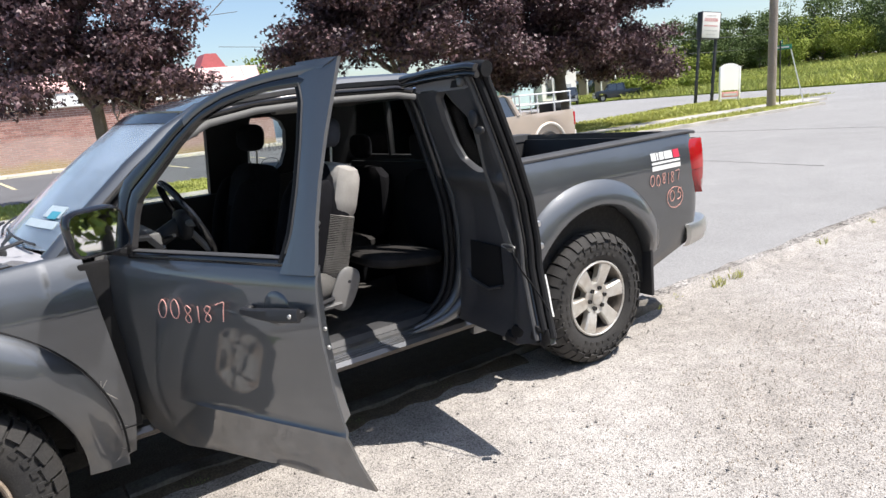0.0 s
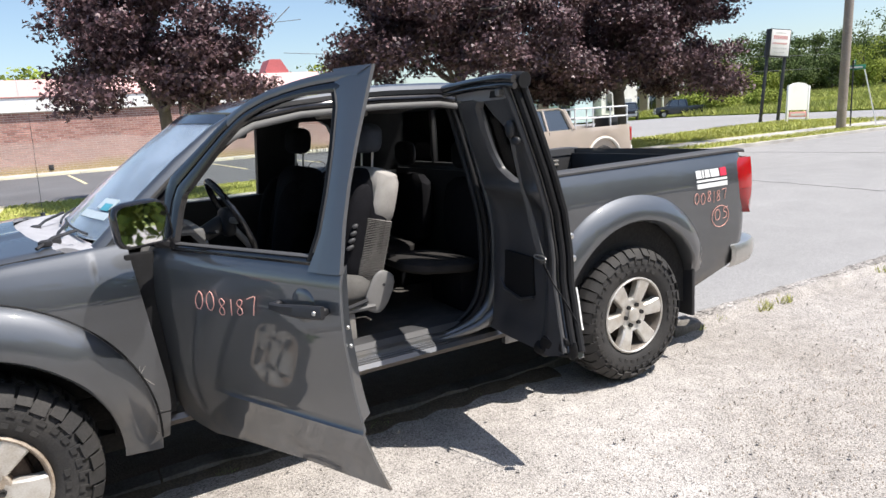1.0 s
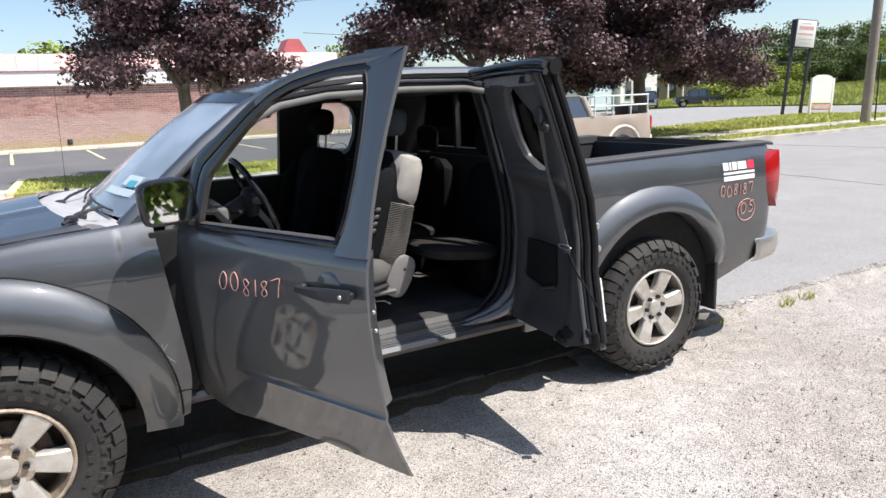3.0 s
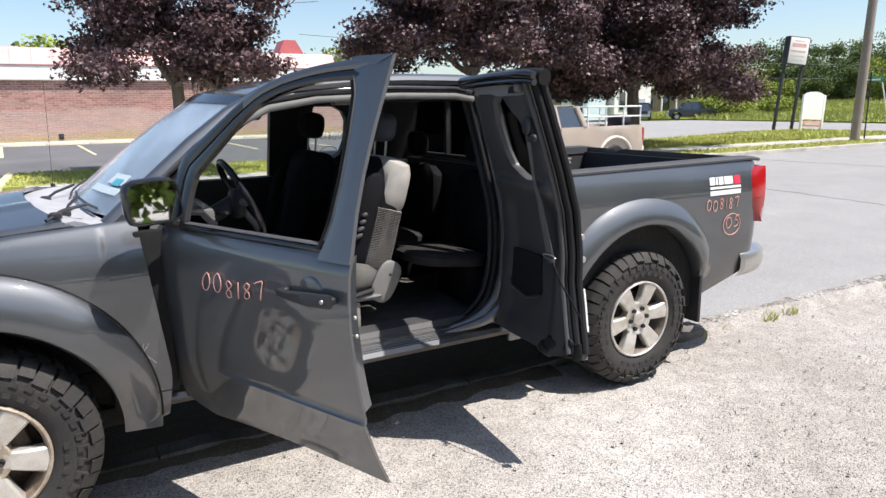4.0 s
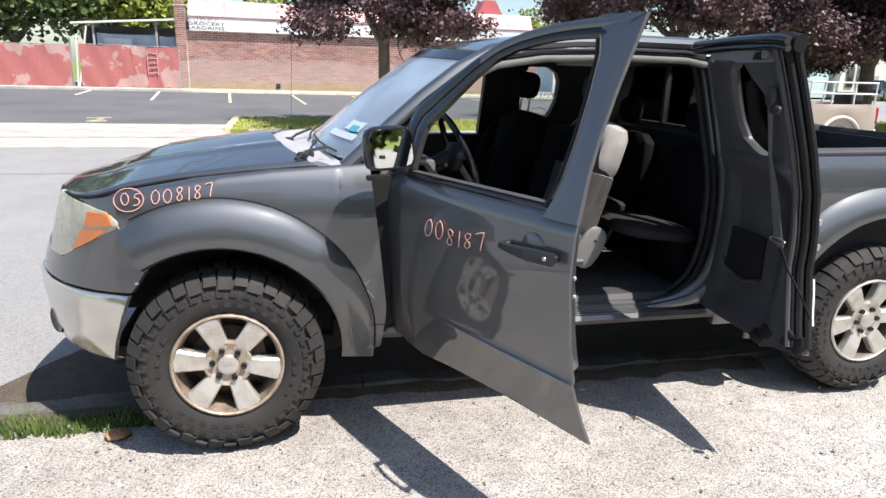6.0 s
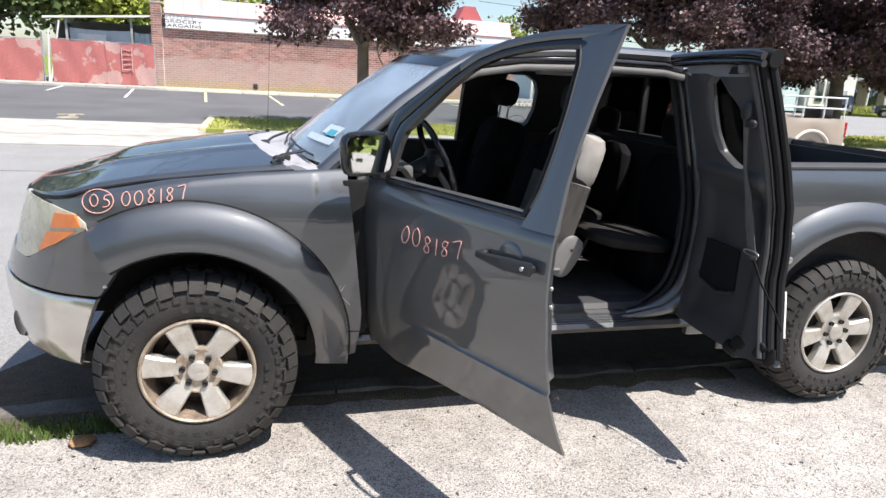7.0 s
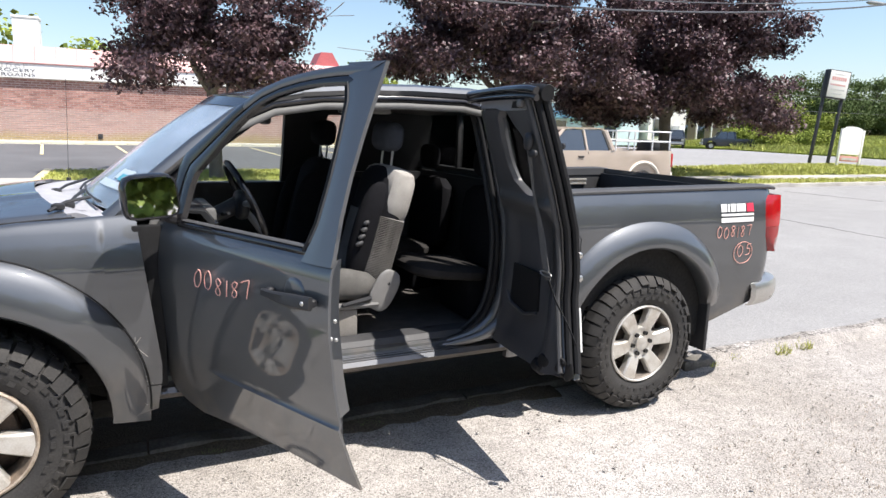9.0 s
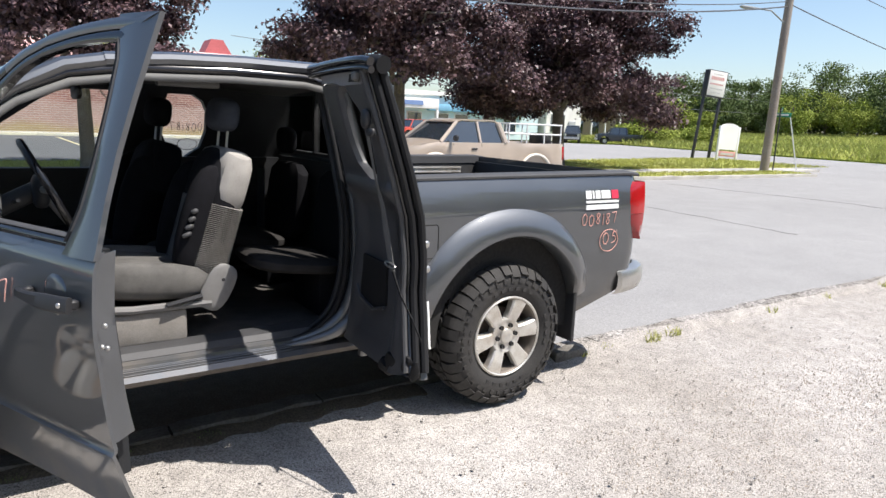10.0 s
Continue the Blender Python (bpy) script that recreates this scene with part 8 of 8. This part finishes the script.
rows = [[(x0, y, rise(x0, y) + 0.02) for x0 in [54 + (y - 14) * 0.16 + q for q in np.linspace(0, 190, 24)]] for y in np.linspace(14, 190, 20)]
bm = bmesh.new()
slab(bm, rows, (0, 0, -0.5))
tagged(part("meadow", bm, MEADOW_SOIL), "rising meadow of tall yellow-green grass", "meadow", kind="structure")
grass = blades("tall_meadow_grass", meadow_in, (54, 125, 14, 110), 150000, 0.62, 0.026, MEADOW_BLADE, "tall yellow-green meadow grass", 0.0, 0.35)
gv = np.empty(len(grass.data.vertices) * 3, dtype=np.float32)
grass.data.vertices.foreach_get("co", gv)
gv = gv.reshape(-1, 3)
gv[:, 2] += 1.9 * np.clip((gv[:, 0] - 55 - (gv[:, 1] - 20) * 0.16) / 60, 0, 1)
grass.data.vertices.foreach_set("co", gv.ravel())
rng = np.random.default_rng(77)
for i in range(40):
    a = radians(37 + 48 * (i + 0.5) / 40)
    d = 130 + 10 * rng.uniform() + 9 * (i % 2)
    x, y = math.sin(a) * d, math.cos(a) * d
    h = 10.0 + 4.0 * rng.uniform() + 2.5 * max(0, (i - 20) / 20)
    tree("woodland_tree", pose(x, y, rise(x, y), 0, 0, 57 * i), h * 0.2, 0.25, (h * 0.52, 2.7 + 1.8 * rng.uniform(), h * 0.49), 18, 9500, 0.26, 100 + i, LEAF_DARK, BARK, "tall dark green woodland tree behind the meadow", "woodland trees", 0.3)
for i in range(20):
    a = radians(41 + 42 * (i + 0.5) / 20)
    d = 108 + 14 * rng.uniform()
    x, y = math.sin(a) * d, math.cos(a) * d
    h = 4.6 + 4.4 * rng.uniform() ** 1.2
    tree("young_tree", pose(x, y, rise(x, y), 0, 0, 31 * i), h * 0.2, 0.16, (h * 0.50, 1.8 + 1.6 * rng.uniform(), h * 0.5), 12, 6500, 0.20, 200 + i, LEAF_GREEN if i % 5 < 3 else LEAF_DARK, BARK, "young bright green tree at the wood's edge", "young edge trees")
# shrubs by the meadow's near corner
for i, (x, y) in enumerate(((63.5, 50), (66, 53), (68.5, 49.5), (62, 45.5), (73, 53), (64, 41), (67, 44))):
    tree("shrub", pose(x, y, 0, 0, 0, 40 * i), 0.4, 0.06, (1.1, 1.7, 1.0), 8, 3600, 0.16, 300 + i, LEAF_GREEN, BARK, "leafy green shrub at the meadow's corner", "shrubs")
# undergrowth along the foot of the wood
for i in range(30):
    a = radians(40 + 44 * (i + 0.5) / 30)
    d = 122 + 7 * rng.uniform()
    x, y = math.sin(a) * d, math.cos(a) * d
    tree("shrub", pose(x, y, rise(x, y), 0, 0, 40 * i), 0.5, 0.07, (1.5, 2.4, 1.6 + 0.6 * rng.uniform()), 9, 2600, 0.24, 600 + i, LEAF_DARK if i % 3 else LEAF_GREEN, BARK, "leafy shrub in the undergrowth of the wood", "undergrowth shrubs")
# trees behind the apron, seen in the mirror
for i in range(17):
    x = -32 + 5 * i
    tree("hedge_tree", pose(x, -17 - 4 * (i % 2), 0, 0, 0, 71 * i), 1.2, 0.22, (4.6, 3.6, 4.4), 14, 7500, 0.34, 400 + i, LEAF_GREEN if i % 3 else LEAF_DARK, BARK, "green tree behind the apron", "trees behind the apron", 0.3)
for i, (x, y) in enumerate(((35, -13), (42, -9), (40, -20), (49, -15), (56, -22))):
    tree("hedge_tree", pose(x, y, 0, 0, 0, 71 * i), 1.6, 0.2, (3.9, 3.6, 3.2), 14, 6000, 0.30, 500 + i, LEAF_GREEN, BARK, "green tree behind the apron", "trees behind the apron")

# ---- bricks of the shop wall, the nearest stretch singly ----
BRICK = bpy.data.materials.new("brick_red")
BRICK.use_nodes = True
_n, _l = BRICK.node_tree.nodes, BRICK.node_tree.links
_oi, _ge, _ad = _n.new("ShaderNodeObjectInfo"), _n.new("ShaderNodeNewGeometry"), _n.new("ShaderNodeMath")
_ad.operation = "ADD"
_fr = _n.new("ShaderNodeMath")
_fr.operation = "FRACT"
_ra = _n.new("ShaderNodeValToRGB")
_l.new(_oi.outputs["Random"], _ad.inputs[0])
_l.new(_ge.outputs["Random Per Island"], _ad.inputs[1])
_l.new(_ad.outputs[0], _fr.inputs[0])
_l.new(_fr.outputs[0], _ra.inputs["Fac"])
cr = _ra.color_ramp
cr.elements[0].color, cr.elements[1].color = (0.29, 0.145, 0.12, 1), (0.47, 0.275, 0.23, 1)
e = cr.elements.new(0.5)
e.color = (0.40, 0.215, 0.175, 1)
_nz, _mx = _n.new("ShaderNodeTexNoise"), _n.new("ShaderNodeMix")
_tc = _n.new("ShaderNodeTexCoord")
_l.new(_tc.outputs["Object"], _nz.inputs["Vector"])
_nz.inputs["Scale"].default_value = 0.8
_mx.data_type, _mx.blend_type = "RGBA", "OVERLAY"
_mx.inputs["Factor"].default_value = 0.4
_l.new(_ra.outputs[0], _mx.inputs[6])
_l.new(_nz.outputs["Fac"], _mx.inputs[7])
# paler low on the wall with a wandering upper edge, and ochre moss at its foot
_sp, _wv, _mp = _n.new("ShaderNodeSeparateXYZ"), _n.new("ShaderNodeTexNoise"), _n.new("ShaderNodeMapping")
_mp.inputs["Scale"].default_value = (0.45, 0.0, 0.0)
_wv.inputs["Scale"].default_value, _wv.inputs["Detail"].default_value = 1.0, 2
_l.new(_tc.outputs["Object"], _sp.inputs[0])
_l.new(_tc.outputs["Object"], _mp.inputs["Vector"])
_l.new(_mp.outputs[0], _wv.inputs["Vector"])
_zz = _n.new("ShaderNodeMath")
_zz.operation = "MULTIPLY_ADD"
_zz.inputs[1].default_value = -0.9
_l.new(_wv.outputs["Fac"], _zz.inputs[0])
_l.new(_sp.outputs[2], _zz.inputs[2])
_prev = _mx.outputs[2]
for _hi, _lo, _col, _most in ((1.02, 0.88, (0.56, 0.42, 0.37, 1), 0.55), (0.02, -0.30, (0.42, 0.33, 0.15, 1), 0.8)):
    _mr, _mm = _n.new("ShaderNodeMapRange"), _n.new("ShaderNodeMix")
    _mr.inputs["From Min"].default_value, _mr.inputs["From Max"].default_value, _mr.inputs["To Max"].default_value = _hi, _lo, _most
    _l.new(_zz.outputs[0], _mr.inputs["Value"])
    _mm.data_type = "RGBA"
    _l.new(_mr.outputs[0], _mm.inputs[0])
    _l.new(_prev, _mm.inputs[6])
    _mm.inputs[7].default_value = _col
    _prev = _mm.outputs[2]
_l.new(_prev, _n["Principled BSDF"].inputs["Base Color"])
_n["Principled BSDF"].inputs["Roughness"].default_value = 0.9
bw, bh, gap = 0.29, 0.077, 0.026
verts, faces = [], []
for r in range(int(2.66 / (bh + gap)) + 1):
    x = SX0 + 0.3 - (0.145 if r % 2 else 0)
    z = 0.02 + r * (bh + gap)
    while x < SX1 - 0.05:
        a, b2 = max(x, SX0 + 0.29), min(x + bw, SX1)
        if b2 - a > 0.05:
            i = len(verts)
            y0, y1 = SY - 0.018 - 0.006 * random.random(), SY + 0.01
            verts += [(a, y0, z), (b2, y0, z), (b2, y0, z + bh), (a, y0, z + bh), (a, y1, z), (b2, y1, z), (b2, y1, z + bh), (a, y1, z + bh)]
            faces += [(i, i + 1, i + 2, i + 3), (i + 1, i + 5, i + 6, i + 2), (i + 4, i, i + 3, i + 7), (i + 3, i + 2, i + 6, i + 7), (i, i + 4, i + 5, i + 1)]
        x += bw + gap
tagged(raw("brickwork", verts, faces, BRICK, shop), kind="stuff")
verts, faces = [], []
for r in range(40):
    z = 0.0 + r * (bh + gap)
    for k in range(2):
        a = SX0 - 0.2 + k * 0.29 - (0.16 if r % 2 and k else 0)
        b2 = SX0 + 0.26 if k else a + 0.27 - (0.16 if r % 2 else 0)
        i = len(verts)
        y0, y1 = SY - 0.14, SY - 0.11
        verts += [(a, y0, z), (b2, y0, z), (b2, y0, z + bh), (a, y0, z + bh), (a, y1, z), (b2, y1, z), (b2, y1, z + bh), (a, y1, z + bh)]
        faces += [(i, i + 1, i + 2, i + 3), (i + 1, i + 5, i + 6, i + 2), (i + 4, i, i + 3, i + 7), (i + 3, i + 2, i + 6, i + 7)]
tagged(raw("pier_brickwork", verts, faces, BRICK, shop), kind="stuff")
